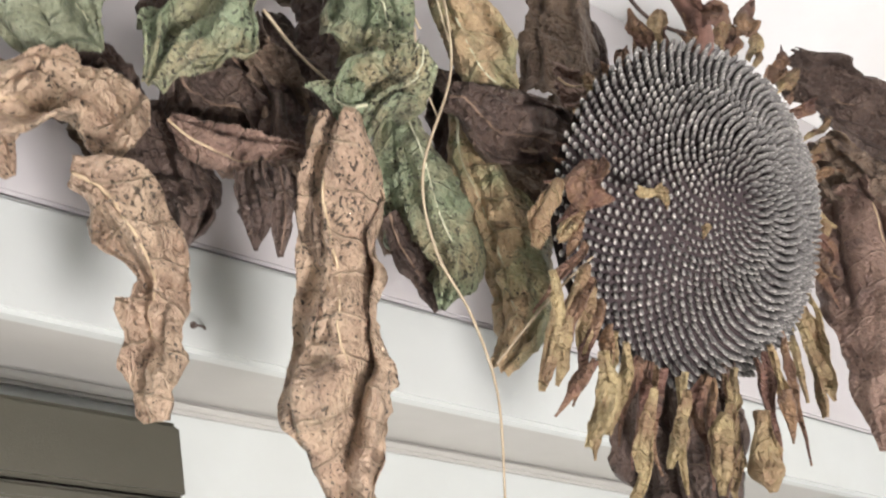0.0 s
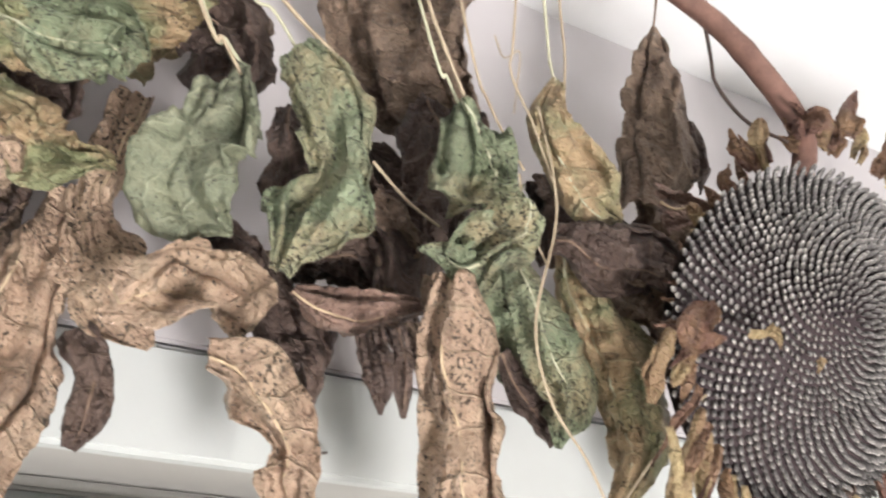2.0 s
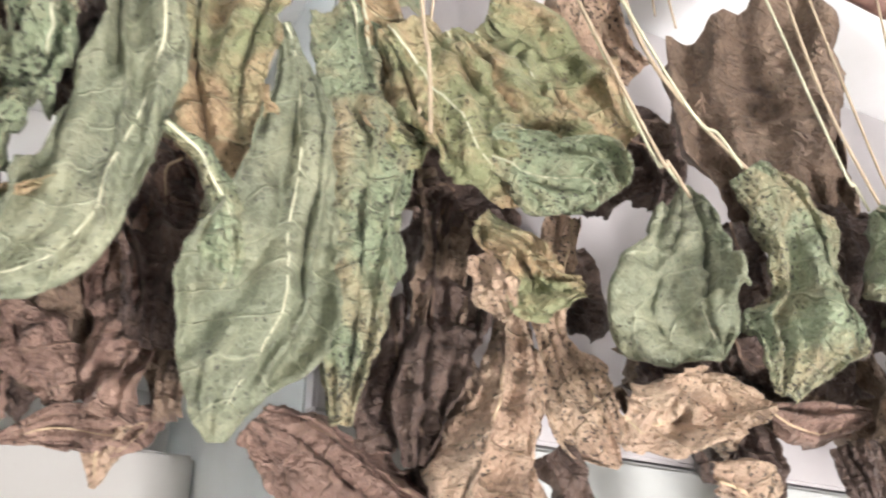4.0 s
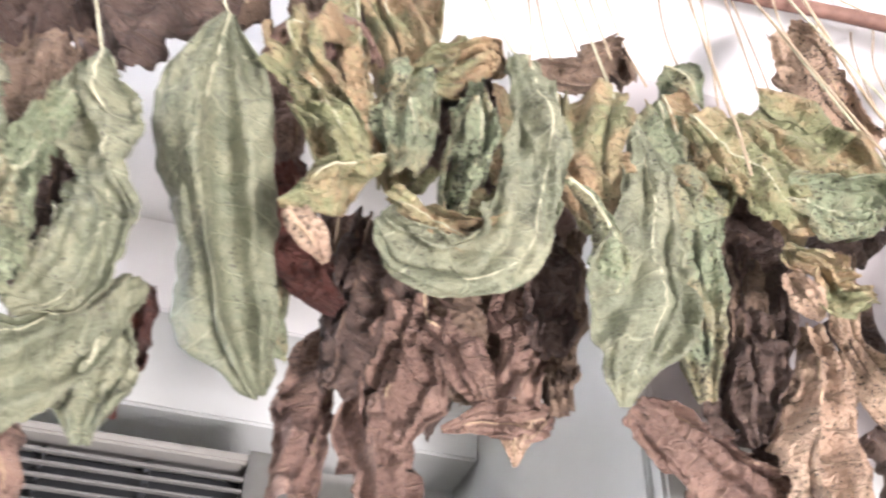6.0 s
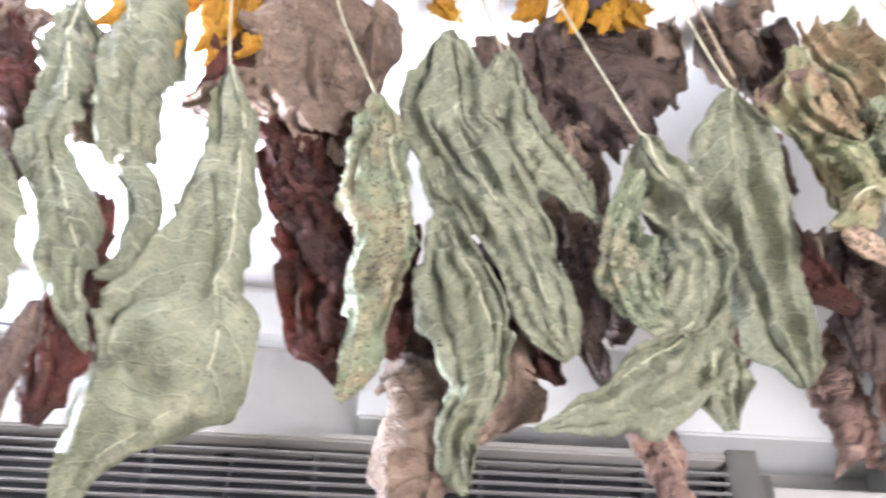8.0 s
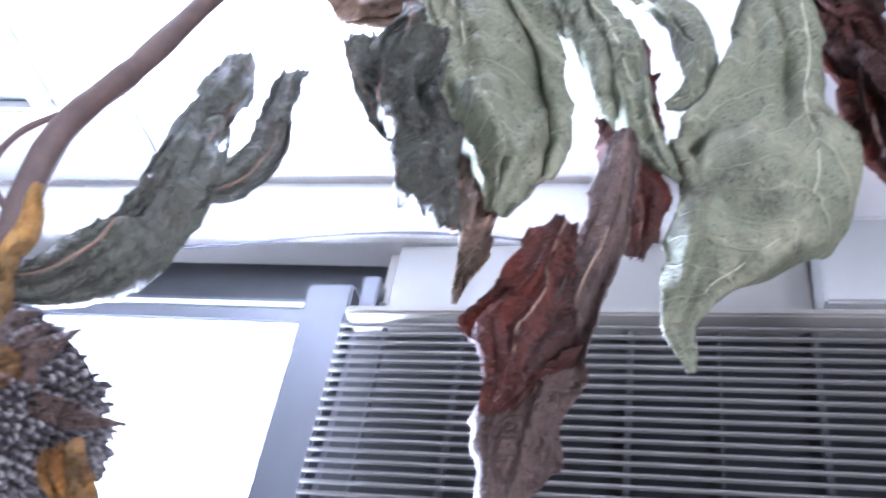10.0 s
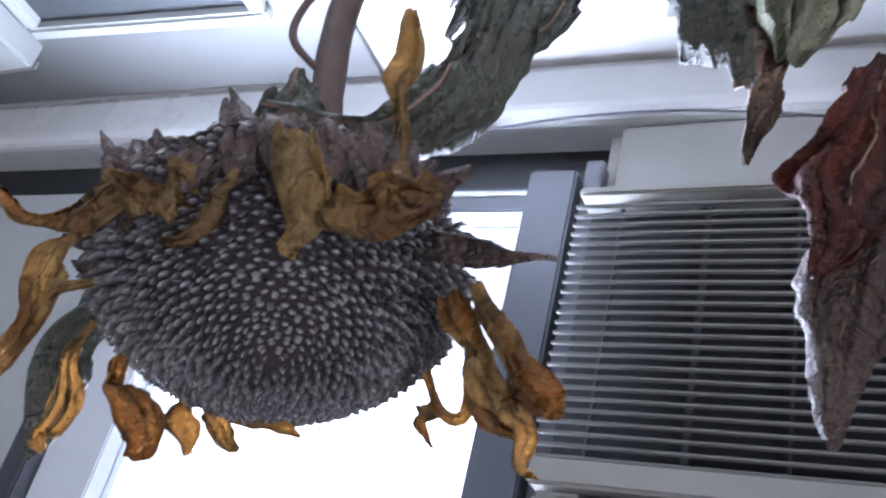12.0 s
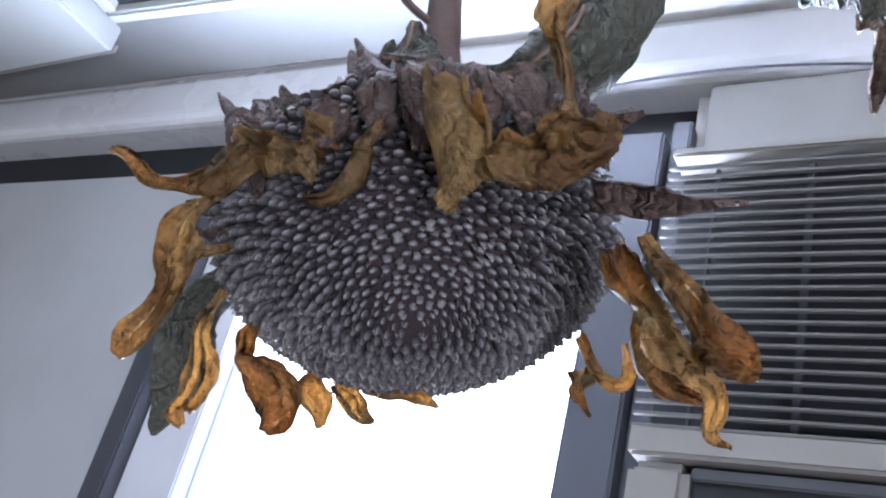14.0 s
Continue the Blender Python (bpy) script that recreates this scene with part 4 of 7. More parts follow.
petal(large_head, "straw_petal", "petal", ((0.775, 0.200, 2.164), (0.814, 0.203, 2.190), (0.842, 0.205, 2.213)), (-0.751, -0.421, -0.508), (0.002, 0.003, 0.004, 0.001), 1.2)
petal(large_head, "straw_petal", "petal", ((0.779, 0.200, 2.147), (0.799, 0.203, 2.161), (0.823, 0.205, 2.177)), (-0.757, -0.433, -0.490), (0.002, 0.004, 0.004, 0.001), 1.2)
petal(large_head, "bract", "bract", ((0.779, 0.200, 2.143), (0.801, 0.203, 2.157), (0.832, 0.205, 2.174)), (-0.759, -0.433, -0.486), (0.003, 0.005, 0.003, 0.000), 1.2)
petal(large_head, "bract", "bract", ((0.780, 0.200, 2.124), (0.810, 0.202, 2.142), (0.872, 0.205, 2.170)), (-0.770, -0.433, -0.468), (0.003, 0.005, 0.003, 0.000), 1.2)
petal(large_head, "straw_petal", "petal", ((0.777, 0.200, 2.101), (0.788, 0.203, 2.093), (0.815, 0.205, 2.090)), (-0.779, -0.453, -0.433), (0.002, 0.004, 0.005, 0.001), 1.2)
petal(large_head, "straw_petal", "petal", ((0.609, 0.185, 1.886), (0.606, 0.188, 1.867), (0.603, 0.190, 1.836)), (-0.771, -0.595, -0.226), (0.004, 0.007, 0.008, 0.003), 0.8)
petal(large_head, "straw_petal", "petal", ((0.647, 0.185, 1.895), (0.648, 0.188, 1.869), (0.655, 0.190, 1.845)), (-0.796, -0.564, -0.219), (0.006, 0.009, 0.011, 0.003), 0.8)
petal(large_head, "straw_petal", "petal", ((0.544, 0.185, 1.891), (0.537, 0.188, 1.866), (0.530, 0.190, 1.840)), (-0.720, -0.649, -0.246), (0.002, 0.004, 0.004, 0.001), 0.8)
petal(large_head, "straw_petal", "petal", ((0.573, 0.185, 1.896), (0.570, 0.188, 1.875), (0.572, 0.190, 1.858)), (-0.744, -0.620, -0.250), (0.002, 0.004, 0.004, 0.001), 0.8)
petal(large_head, "bract", "bract", ((0.676, 0.185, 1.916), (0.682, 0.188, 1.898), (0.684, 0.190, 1.881)), (-0.806, -0.537, -0.249), (0.003, 0.005, 0.003, 0.000), 0.8)
petal(large_head, "straw_petal", "petal", ((0.713, 0.185, 1.961), (0.727, 0.188, 1.947), (0.742, 0.190, 1.937)), (-0.812, -0.500, -0.300), (0.002, 0.004, 0.005, 0.001), 0.8)
petal(large_head, "straw_petal", "petal", ((0.503, 0.185, 1.904), (0.506, 0.188, 1.881), (0.491, 0.190, 1.849)), (-0.687, -0.670, -0.281), (0.004, 0.006, 0.007, 0.002), 0.8)
petal(large_head, "straw_petal", "petal", ((0.473, 0.185, 2.011), (0.460, 0.188, 1.980), (0.455, 0.190, 1.961)), (-0.596, -0.661, -0.455), (0.004, 0.007, 0.008, 0.003), 0.8)
petal(large_head, "bract", "bract", ((0.494, 0.185, 1.898), (0.481, 0.188, 1.880), (0.468, 0.190, 1.863)), (-0.663, -0.691, -0.287), (0.003, 0.004, 0.002, 0.000), 0.8)
petal(large_head, "straw_petal", "petal", ((0.465, 0.185, 1.948), (0.469, 0.188, 1.921), (0.456, 0.190, 1.875)), (-0.633, -0.685, -0.361), (0.003, 0.004, 0.005, 0.002), 0.8)
petal(large_head, "straw_petal", "petal", ((0.477, 0.185, 1.922), (0.474, 0.188, 1.901), (0.469, 0.190, 1.878)), (-0.647, -0.689, -0.327), (0.002, 0.004, 0.004, 0.001), 0.8)
petal(large_head, "bract", "bract", ((0.503, 0.185, 2.034), (0.499, 0.188, 2.013), (0.524, 0.190, 2.016)), (-0.623, -0.618, -0.480), (0.007, 0.012, 0.007, 0.001), 0.8)
petal(large_head, "bract", "bract", ((0.639, 0.185, 2.203), (0.647, 0.188, 2.231), (0.627, 0.190, 2.240)), (-0.639, -0.454, -0.621), (0.008, 0.014, 0.008, 0.001), 0.8)
petal(large_head, "bract", "bract", ((0.684, 0.185, 2.218), (0.701, 0.188, 2.252), (0.722, 0.190, 2.286)), (-0.666, -0.429, -0.610), (0.006, 0.010, 0.005, 0.001), 0.8)
petal(large_head, "bract", "bract", ((0.569, 0.185, 2.154), (0.562, 0.188, 2.172), (0.554, 0.190, 2.189)), (-0.600, -0.510, -0.616), (0.005, 0.008, 0.005, 0.001), 0.8)
petal(large_head, "straw_petal", "floret", ((0.538, 0.165, 2.022), (0.545, 0.165, 2.015), (0.547, 0.165, 2.003)), (-0.679, -0.564, -0.469), (0.003, 0.005, 0.003, 0.000), 1.2)
petal(large_head, "straw_petal", "floret", ((0.521, 0.165, 2.012), (0.532, 0.165, 2.014), (0.543, 0.165, 2.018)), (-0.668, -0.573, -0.475), (0.002, 0.003, 0.002, 0.000), 1.2)
petal(large_head, "straw_petal", "floret", ((0.579, 0.165, 2.006), (0.584, 0.165, 2.004), (0.582, 0.165, 1.997)), (-0.717, -0.544, -0.435), (0.002, 0.003, 0.002, 0.000), 1.2)


small_head = flower_head("sunflower_head", "dark drooping sunflower head with golden withered petals", (-1.250, 0.130, 1.570), (0.385, -0.232, -0.893), (0.017, -0.493, 0.870), 0.068, 0.037, 1080, (0.0062, 0.0019, 0.0013), SEED_DARK, 0.30, 0.4, chaff=CHAFF)
part("stalk", tube(((-1.262, 0.150, 1.62), (-1.280, 0.152, 1.679), (-1.303, 0.165, 1.773), (-1.290, 0.18, 1.848), (-1.279, 0.2, 1.947), (-1.263, 0.21, 2.03), (-1.22, 0.25, 2.2), (-1.15, 0.3, 2.4), (-1.10, 0.33, TOP)), 0.0085, 0.0075, 10, 6, wobble=0.15), STALK_DARK, small_head, "dull brown hairy flower stalk", True)
part("side_shoot", tube(((-1.285, 0.15, 1.70), (-1.315, 0.15, 1.73), (-1.318, 0.155, 1.765), (-1.303, 0.163, 1.79)), 0.0022, 0.0022, 7, 6), STALK_DARK, small_head, "thin side shoot", True)
petal(small_head, "dark", "bract", ((-1.288, 0.070, 1.583), (-1.305, 0.077, 1.599), (-1.327, 0.085, 1.618)), (0.667, -0.554, -0.498), (0.004, 0.006, 0.003, 0.000), 0.4)
petal(small_head, "dark", "bract", ((-1.278, 0.070, 1.584), (-1.293, 0.077, 1.600), (-1.307, 0.085, 1.612)), (0.646, -0.566, -0.512), (0.004, 0.007, 0.004, 0.000), 0.4)
petal(small_head, "dark", "bract", ((-1.267, 0.070, 1.585), (-1.281, 0.077, 1.600), (-1.294, 0.085, 1.614)), (0.624, -0.579, -0.525), (0.004, 0.007, 0.004, 0.000), 0.4)
petal(small_head, "dark", "bract", ((-1.257, 0.070, 1.585), (-1.270, 0.077, 1.600), (-1.283, 0.085, 1.613)), (0.602, -0.591, -0.537), (0.004, 0.006, 0.003, 0.000), 0.4)
petal(small_head, "dark", "bract", ((-1.247, 0.070, 1.585), (-1.259, 0.077, 1.600), (-1.271, 0.085, 1.619)), (0.579, -0.604, -0.547), (0.004, 0.007, 0.004, 0.000), 0.4)
petal(small_head, "dark", "bract", ((-1.238, 0.070, 1.584), (-1.248, 0.077, 1.599), (-1.262, 0.085, 1.615)), (0.556, -0.617, -0.557), (0.003, 0.005, 0.003, 0.000), 0.4)
petal(small_head, "dark", "bract", ((-1.228, 0.070, 1.584), (-1.237, 0.077, 1.598), (-1.250, 0.085, 1.623)), (0.532, -0.630, -0.565), (0.004, 0.006, 0.004, 0.000), 0.4)
petal(small_head, "dark", "bract", ((-1.219, 0.070, 1.583), (-1.227, 0.077, 1.597), (-1.234, 0.085, 1.613)), (0.508, -0.643, -0.573), (0.004, 0.007, 0.004, 0.000), 0.4)
petal(small_head, "dark", "bract", ((-1.210, 0.070, 1.582), (-1.217, 0.077, 1.596), (-1.227, 0.085, 1.611)), (0.484, -0.656, -0.579), (0.004, 0.006, 0.004, 0.000), 0.4)
petal(small_head, "dark", "bract", ((-1.202, 0.070, 1.580), (-1.208, 0.077, 1.594), (-1.212, 0.085, 1.610)), (0.459, -0.669, -0.584), (0.003, 0.005, 0.003, 0.000), 0.4)
petal(small_head, "dark", "bract", ((-1.193, 0.070, 1.578), (-1.198, 0.078, 1.592), (-1.204, 0.085, 1.605)), (0.434, -0.682, -0.588), (0.003, 0.005, 0.003, 0.000), 0.4)
petal(small_head, "dark", "bract", ((-1.185, 0.070, 1.576), (-1.189, 0.077, 1.589), (-1.190, 0.085, 1.602)), (0.409, -0.695, -0.591), (0.004, 0.007, 0.004, 0.000), 0.4)
petal(small_head, "dark", "bract", ((-1.177, 0.070, 1.574), (-1.181, 0.077, 1.587), (-1.180, 0.085, 1.597)), (0.384, -0.708, -0.593), (0.003, 0.005, 0.003, 0.000), 0.4)
petal(small_head, "dark", "bract", ((-1.170, 0.070, 1.572), (-1.172, 0.078, 1.584), (-1.172, 0.085, 1.594)), (0.358, -0.721, -0.593), (0.003, 0.005, 0.003, 0.000), 0.4)
petal(small_head, "dark", "bract", ((-1.162, 0.070, 1.569), (-1.164, 0.078, 1.581), (-1.161, 0.085, 1.592)), (0.333, -0.734, -0.592), (0.003, 0.006, 0.003, 0.000), 0.4)
petal(small_head, "petal", "petal", ((-1.249, 0.075, 1.584), (-1.260, 0.070, 1.574), (-1.272, 0.065, 1.574), (-1.282, 0.060, 1.568), (-1.288, 0.055, 1.556), (-1.297, 0.050, 1.553), (-1.313, 0.045, 1.561)), (0.70, -0.56, -0.44), (0.0023, 0.0045, 0.0047, 0.0056, 0.0043, 0.0037, 0.0020), 2.0)
petal(small_head, "petal", "petal", ((-1.267, 0.060, 1.562), (-1.289, 0.060, 1.553), (-1.290, 0.060, 1.539), (-1.285, 0.060, 1.525), (-1.287, 0.060, 1.513), (-1.292, 0.060, 1.504)), (0.74, -0.58, -0.34), (0.0013, 0.0029, 0.0054, 0.0053, 0.0040, 0.0008), 2.0)
petal(small_head, "petal", "petal", ((-1.219, 0.055, 1.576), (-1.226, 0.055, 1.566), (-1.228, 0.055, 1.556), (-1.231, 0.055, 1.548), (-1.238, 0.055, 1.547)), (0.62, -0.63, -0.47), (0.0010, 0.0031, 0.0039, 0.0030, 0.0012), 2.0)
petal(small_head, "petal", "petal", ((-1.203, 0.060, 1.581), (-1.199, 0.059, 1.569), (-1.193, 0.059, 1.557), (-1.193, 0.059, 1.548), (-1.190, 0.058, 1.540)), (0.53, -0.68, -0.51), (0.0065, 0.0083, 0.0057, 0.0032, 0.0004), 2.0)
petal(small_head, "petal", "petal", ((-1.196, 0.058, 1.555), (-1.180, 0.057, 1.551), (-1.166, 0.057, 1.551), (-1.160, 0.056, 1.559), (-1.156, 0.055, 1.564)), (0.46, -0.72, -0.53), (0.0027, 0.0038, 0.0044, 0.0061, 0.0029), 2.0)
petal(small_head, "petal", "petal", ((-1.158, 0.060, 1.560), (-1.166, 0.060, 1.571), (-1.170, 0.060, 1.581), (-1.176, 0.060, 1.596), (-1.180, 0.060, 1.607), (-1.178, 0.060, 1.620), (-1.178, 0.060, 1.632)), (0.42, -0.66, -0.62), (0.0036, 0.0039, 0.0032, 0.0026, 0.0043, 0.0052, 0.0017), 2.0)
petal(small_head, "petal", "petal", ((-1.303, 0.100, 1.543), (-1.305, 0.100, 1.527), (-1.303, 0.100, 1.512), (-1.306, 0.100, 1.500), (-1.300, 0.100, 1.494)), (0.72, -0.64, -0.25), (0.0020, 0.0047, 0.0049, 0.0045, 0.0011), 2.0)
petal(small_head, "petal", "petal", ((-1.317, 0.130, 1.542), (-1.306, 0.130, 1.525), (-1.293, 0.130, 1.515), (-1.293, 0.130, 1.503)), (0.68, -0.69, -0.26), (0.0038, 0.0065, 0.0076, 0.0020), 2.0)
petal(small_head, "petal", "petal", ((-1.167, 0.110, 1.559), (-1.161, 0.110, 1.547), (-1.152, 0.110, 1.535), (-1.143, 0.110, 1.525), (-1.136, 0.110, 1.516), (-1.136, 0.110, 1.507), (-1.131, 0.110, 1.504)), (0.33, -0.87, -0.38), (0.0038, 0.0059, 0.0052, 0.0042, 0.0039, 0.0022, 0.0003), 2.0)
petal(small_head, "petal", "petal", ((-1.156, 0.105, 1.558), (-1.147, 0.105, 1.543), (-1.138, 0.105, 1.533), (-1.132, 0.105, 1.524), (-1.126, 0.105, 1.521)), (0.31, -0.86, -0.41), (0.0021, 0.0049, 0.0057, 0.0048, 0.0006), 2.0)
petal(small_head, "petal", "petal", ((-1.166, 0.120, 1.551), (-1.160, 0.120, 1.534), (-1.151, 0.120, 1.524), (-1.143, 0.120, 1.519)), (0.34, -0.86, -0.37), (0.0030, 0.0051, 0.0042, 0.0009), 2.0)
petal(small_head, "petal", "petal", ((-1.187, 0.140, 1.544), (-1.180, 0.140, 1.536), (-1.174, 0.140, 1.534), (-1.173, 0.140, 1.544)), (0.39, -0.85, -0.36), (0.0017, 0.0025, 0.0025, 0.0013), 2.0)
petal(small_head, "petal", "petal", ((-1.198, 0.150, 1.542), (-1.194, 0.150, 1.533), (-1.188, 0.150, 1.528), (-1.182, 0.150, 1.526)), (0.41, -0.85, -0.33), (0.0017, 0.0036, 0.0024, 0.0004), 2.0)
petal(small_head, "petal", "petal", ((-1.307, 0.160, 1.537), (-1.298, 0.160, 1.528), (-1.291, 0.160, 1.520)), (0.63, -0.73, -0.26), (0.0025, 0.0053, 0.0015), 2.0)
petal(small_head, "petal", "petal", ((-1.295, 0.165, 1.535), (-1.283, 0.165, 1.528), (-1.273, 0.165, 1.521)), (0.60, -0.75, -0.26), (0.0020, 0.0035, 0.0006), 2.0)
petal(small_head, "petal", "petal", ((-1.273, 0.165, 1.533), (-1.259, 0.165, 1.529), (-1.247, 0.165, 1.527)), (0.56, -0.78, -0.28), (0.0033, 0.0045, 0.0005), 2.0)
petal(small_head, "petal", "petal", ((-1.277, 0.058, 1.577), (-1.265, 0.058, 1.571), (-1.249, 0.058, 1.561), (-1.240, 0.058, 1.554)), (0.67, -0.59, -0.46), (0.0027, 0.0053, 0.0047, 0.0016), 2.0)
petal(small_head, "petal", "petal", ((-1.269, 0.060, 1.537), (-1.277, 0.060, 1.534), (-1.280, 0.060, 1.529)), (0.73, -0.59, -0.35), (0.0021, 0.0024, 0.0007), 2.0)
petal(small_head, "petal", "petal", ((-1.241, 0.062, 1.580), (-1.249, 0.061, 1.576), (-1.256, 0.060, 1.567)), (0.64, -0.60, -0.49), (0.0039, 0.0052, 0.0039), 2.0)
petal(small_head, "dark", "bract", ((-1.238, 0.070, 1.590), (-1.252, 0.075, 1.606), (-1.264, 0.080, 1.624)), (0.59, -0.59, -0.55), (0.0054, 0.0036, 0.0005), 0.4)
petal(small_head, "dark", "bract", ((-1.230, 0.070, 1.592), (-1.247, 0.075, 1.610), (-1.264, 0.080, 1.630)), (0.58, -0.59, -0.56), (0.0062, 0.0043, 0.0004), 0.4)
petal(small_head, "dark", "bract", ((-1.251, 0.066, 1.583), (-1.265, 0.068, 1.590), (-1.279, 0.070, 1.603)), (0.64, -0.57, -0.51), (0.0072, 0.0042, 0.0004), 0.4)
petal(small_head, "dark", "bract", ((-1.273, 0.066, 1.582), (-1.286, 0.068, 1.588), (-1.300, 0.070, 1.598)), (0.68, -0.55, -0.48), (0.0042, 0.0023, 0.0003), 0.4)
petal(small_head, "dark", "bract", ((-1.266, 0.066, 1.580), (-1.272, 0.068, 1.587), (-1.279, 0.070, 1.595)), (0.66, -0.57, -0.49), (0.0022, 0.0015, 0.0003), 0.4)
petal(small_head, "dark", "bract", ((-1.169, 0.090, 1.567), (-1.153, 0.087, 1.562), (-1.141, 0.083, 1.557), (-1.126, 0.080, 1.554)), (0.34, -0.79, -0.51), (0.0073, 0.0051, 0.0021, 0.0001), 0.4)
petal(small_head, "dark", "bract", ((-1.167, 0.075, 1.566), (-1.162, 0.072, 1.573), (-1.151, 0.070, 1.577)), (0.39, -0.73, -0.56), (0.0062, 0.0035, 0.0002), 0.4)
petal(small_head, "dark", "bract", ((-1.191, 0.075, 1.590), (-1.186, 0.072, 1.574), (-1.183, 0.070, 1.560)), (0.47, -0.70, -0.54), (0.0059, 0.0065, 0.0020), 0.4)
petal(small_head, "dark", "bract", ((-1.202, 0.075, 1.598), (-1.197, 0.072, 1.585), (-1.193, 0.070, 1.573)), (0.49, -0.67, -0.56), (0.0044, 0.0042, 0.0012), 0.4)
petal(small_head, "dark", "bract", ((-1.305, 0.090, 1.570), (-1.313, 0.090, 1.570), (-1.326, 0.090, 1.573)), (0.71, -0.58, -0.40), (0.0061, 0.0046, 0.0005), 0.4)
petal(small_head, "dark", "bract", ((-1.299, 0.090, 1.562), (-1.306, 0.090, 1.559), (-1.315, 0.090, 1.561)), (0.71, -0.59, -0.38), (0.0050, 0.0035, 0.0004), 0.4)
petal(small_head, "dark", "bract", ((-1.225, 0.070, 1.594), (-1.219, 0.070, 1.583), (-1.217, 0.070, 1.570)), (0.55, -0.64, -0.53), (0.0071, 0.0060, 0.0017), 0.4)
petal(small_head, "dark", "bract", ((-1.220, 0.064, 1.597), (-1.213, 0.061, 1.583), (-1.208, 0.058, 1.570)), (0.55, -0.63, -0.55), (0.0078, 0.0071, 0.0010), 0.8)
petal(small_head, "dark", "bract", ((-1.233, 0.064, 1.593), (-1.228, 0.061, 1.580), (-1.224, 0.058, 1.568)), (0.59, -0.62, -0.53), (0.0071, 0.0064, 0.0008), 0.8)
petal(small_head, "dark", "bract", ((-1.204, 0.064, 1.593), (-1.195, 0.061, 1.578), (-1.190, 0.058, 1.567)), (0.51, -0.66, -0.56), (0.0072, 0.0064, 0.0009), 0.8)
petal(small_head, "dark", "bract", ((-1.248, 0.064, 1.586), (-1.244, 0.061, 1.574), (-1.240, 0.058, 1.564)), (0.63, -0.60, -0.50), (0.0063, 0.0052, 0.0007), 0.8)
petal(small_head, "dark", "bract", ((-1.173, 0.064, 1.579), (-1.167, 0.061, 1.565), (-1.165, 0.058, 1.555)), (0.43, -0.71, -0.55), (0.0062, 0.0056, 0.0007), 0.8)
petal(small_head, "dark", "bract", ((-1.186, 0.064, 1.586), (-1.179, 0.061, 1.572), (-1.175, 0.058, 1.560)), (0.47, -0.69, -0.56), (0.0065, 0.0062, 0.0009), 0.8)
petal(small_head, "dark", "bract", ((-1.278, 0.070, 1.578), (-1.272, 0.067, 1.566), (-1.265, 0.064, 1.555)), (0.68, -0.59, -0.44), (0.0056, 0.0050, 0.0007), 0.8)


def small_bloom(label, at):
    ob = thing("small_sunflower", label, "flower", at=at)
    p = Vector(at)
    part("disc", tube((p, p + Vector((0, 0.006, 0.012)), p + Vector((0, 0.01, 0.02))), 0.026, 0.014, 16, 4, wobble=0.3), DISC, ob, smooth=True)
    part("stalk", tube((p + Vector((0, 0.01, 0.018)), p + Vector((0.01, 0.02, 0.03)), p + Vector((0.03, 0.03, TOP - at[2]))), 0.004, 0.004, 8, 5), STALK_DARK, ob, smooth=True)
    return ob


bloom = small_bloom("small withered bloom with bright yellow petals among leaves", (-0.497, 0.40, 2.494))
second_bloom = small_bloom("small withered bloom with orange yellow petals among leaves", (-0.955, 0.42, 2.496))
petal(second_bloom, "yellow", "petal", ((-1.058, 0.400, 2.490), (-1.065, 0.395, 2.422), (-1.085, 0.390, 2.380)), (0.25, -0.54, -0.80), (0.0140, 0.0127, 0.0020), 0.9)
petal(second_bloom, "yellow", "petal", ((-1.027, 0.400, 2.442), (-1.022, 0.395, 2.389), (-1.002, 0.390, 2.342)), (0.22, -0.56, -0.80), (0.0102, 0.0092, 0.0032), 0.9)
petal(second_bloom, "yellow", "petal", ((-0.997, 0.400, 2.443), (-0.988, 0.395, 2.368), (-0.982, 0.390, 2.322)), (0.20, -0.57, -0.80), (0.0061, 0.0058, 0.0016), 0.9)
petal(second_bloom, "yellow", "petal", ((-0.973, 0.410, 2.508), (-0.959, 0.403, 2.414), (-0.956, 0.397, 2.371), (-0.970, 0.390, 2.341)), (0.17, -0.56, -0.81), (0.0212, 0.0147, 0.0110, 0.0019), 0.9)
petal(second_bloom, "yellow", "petal", ((-0.948, 0.410, 2.508), (-0.946, 0.400, 2.398), (-0.950, 0.390, 2.317)), (0.16, -0.57, -0.81), (0.0212, 0.0138, 0.0019), 0.9)
petal(second_bloom, "yellow", "petal", ((-0.932, 0.409, 2.510), (-0.920, 0.403, 2.426), (-0.904, 0.397, 2.373), (-0.919, 0.390, 2.338)), (0.13, -0.57, -0.81), (0.0260, 0.0208, 0.0135, 0.0031), 0.9)
petal(second_bloom, "yellow", "petal", ((-1.014, 0.415, 2.510), (-1.005, 0.410, 2.470), (-1.020, 0.400, 2.426)), (0.20, -0.54, -0.82), (0.0219, 0.0180, 0.0034), 0.9)
petal(bloom, "yellow", "petal", ((-0.703, 0.400, 2.511), (-0.684, 0.395, 2.453), (-0.667, 0.390, 2.427)), (-0.08, -0.55, -0.83), (0.0139, 0.0114, 0.0016), 0.9)
petal(bloom, "yellow", "petal", ((-0.592, 0.399, 2.510), (-0.596, 0.395, 2.469), (-0.600, 0.390, 2.438)), (-0.15, -0.54, -0.83), (0.0101, 0.0074, 0.0016), 0.9)
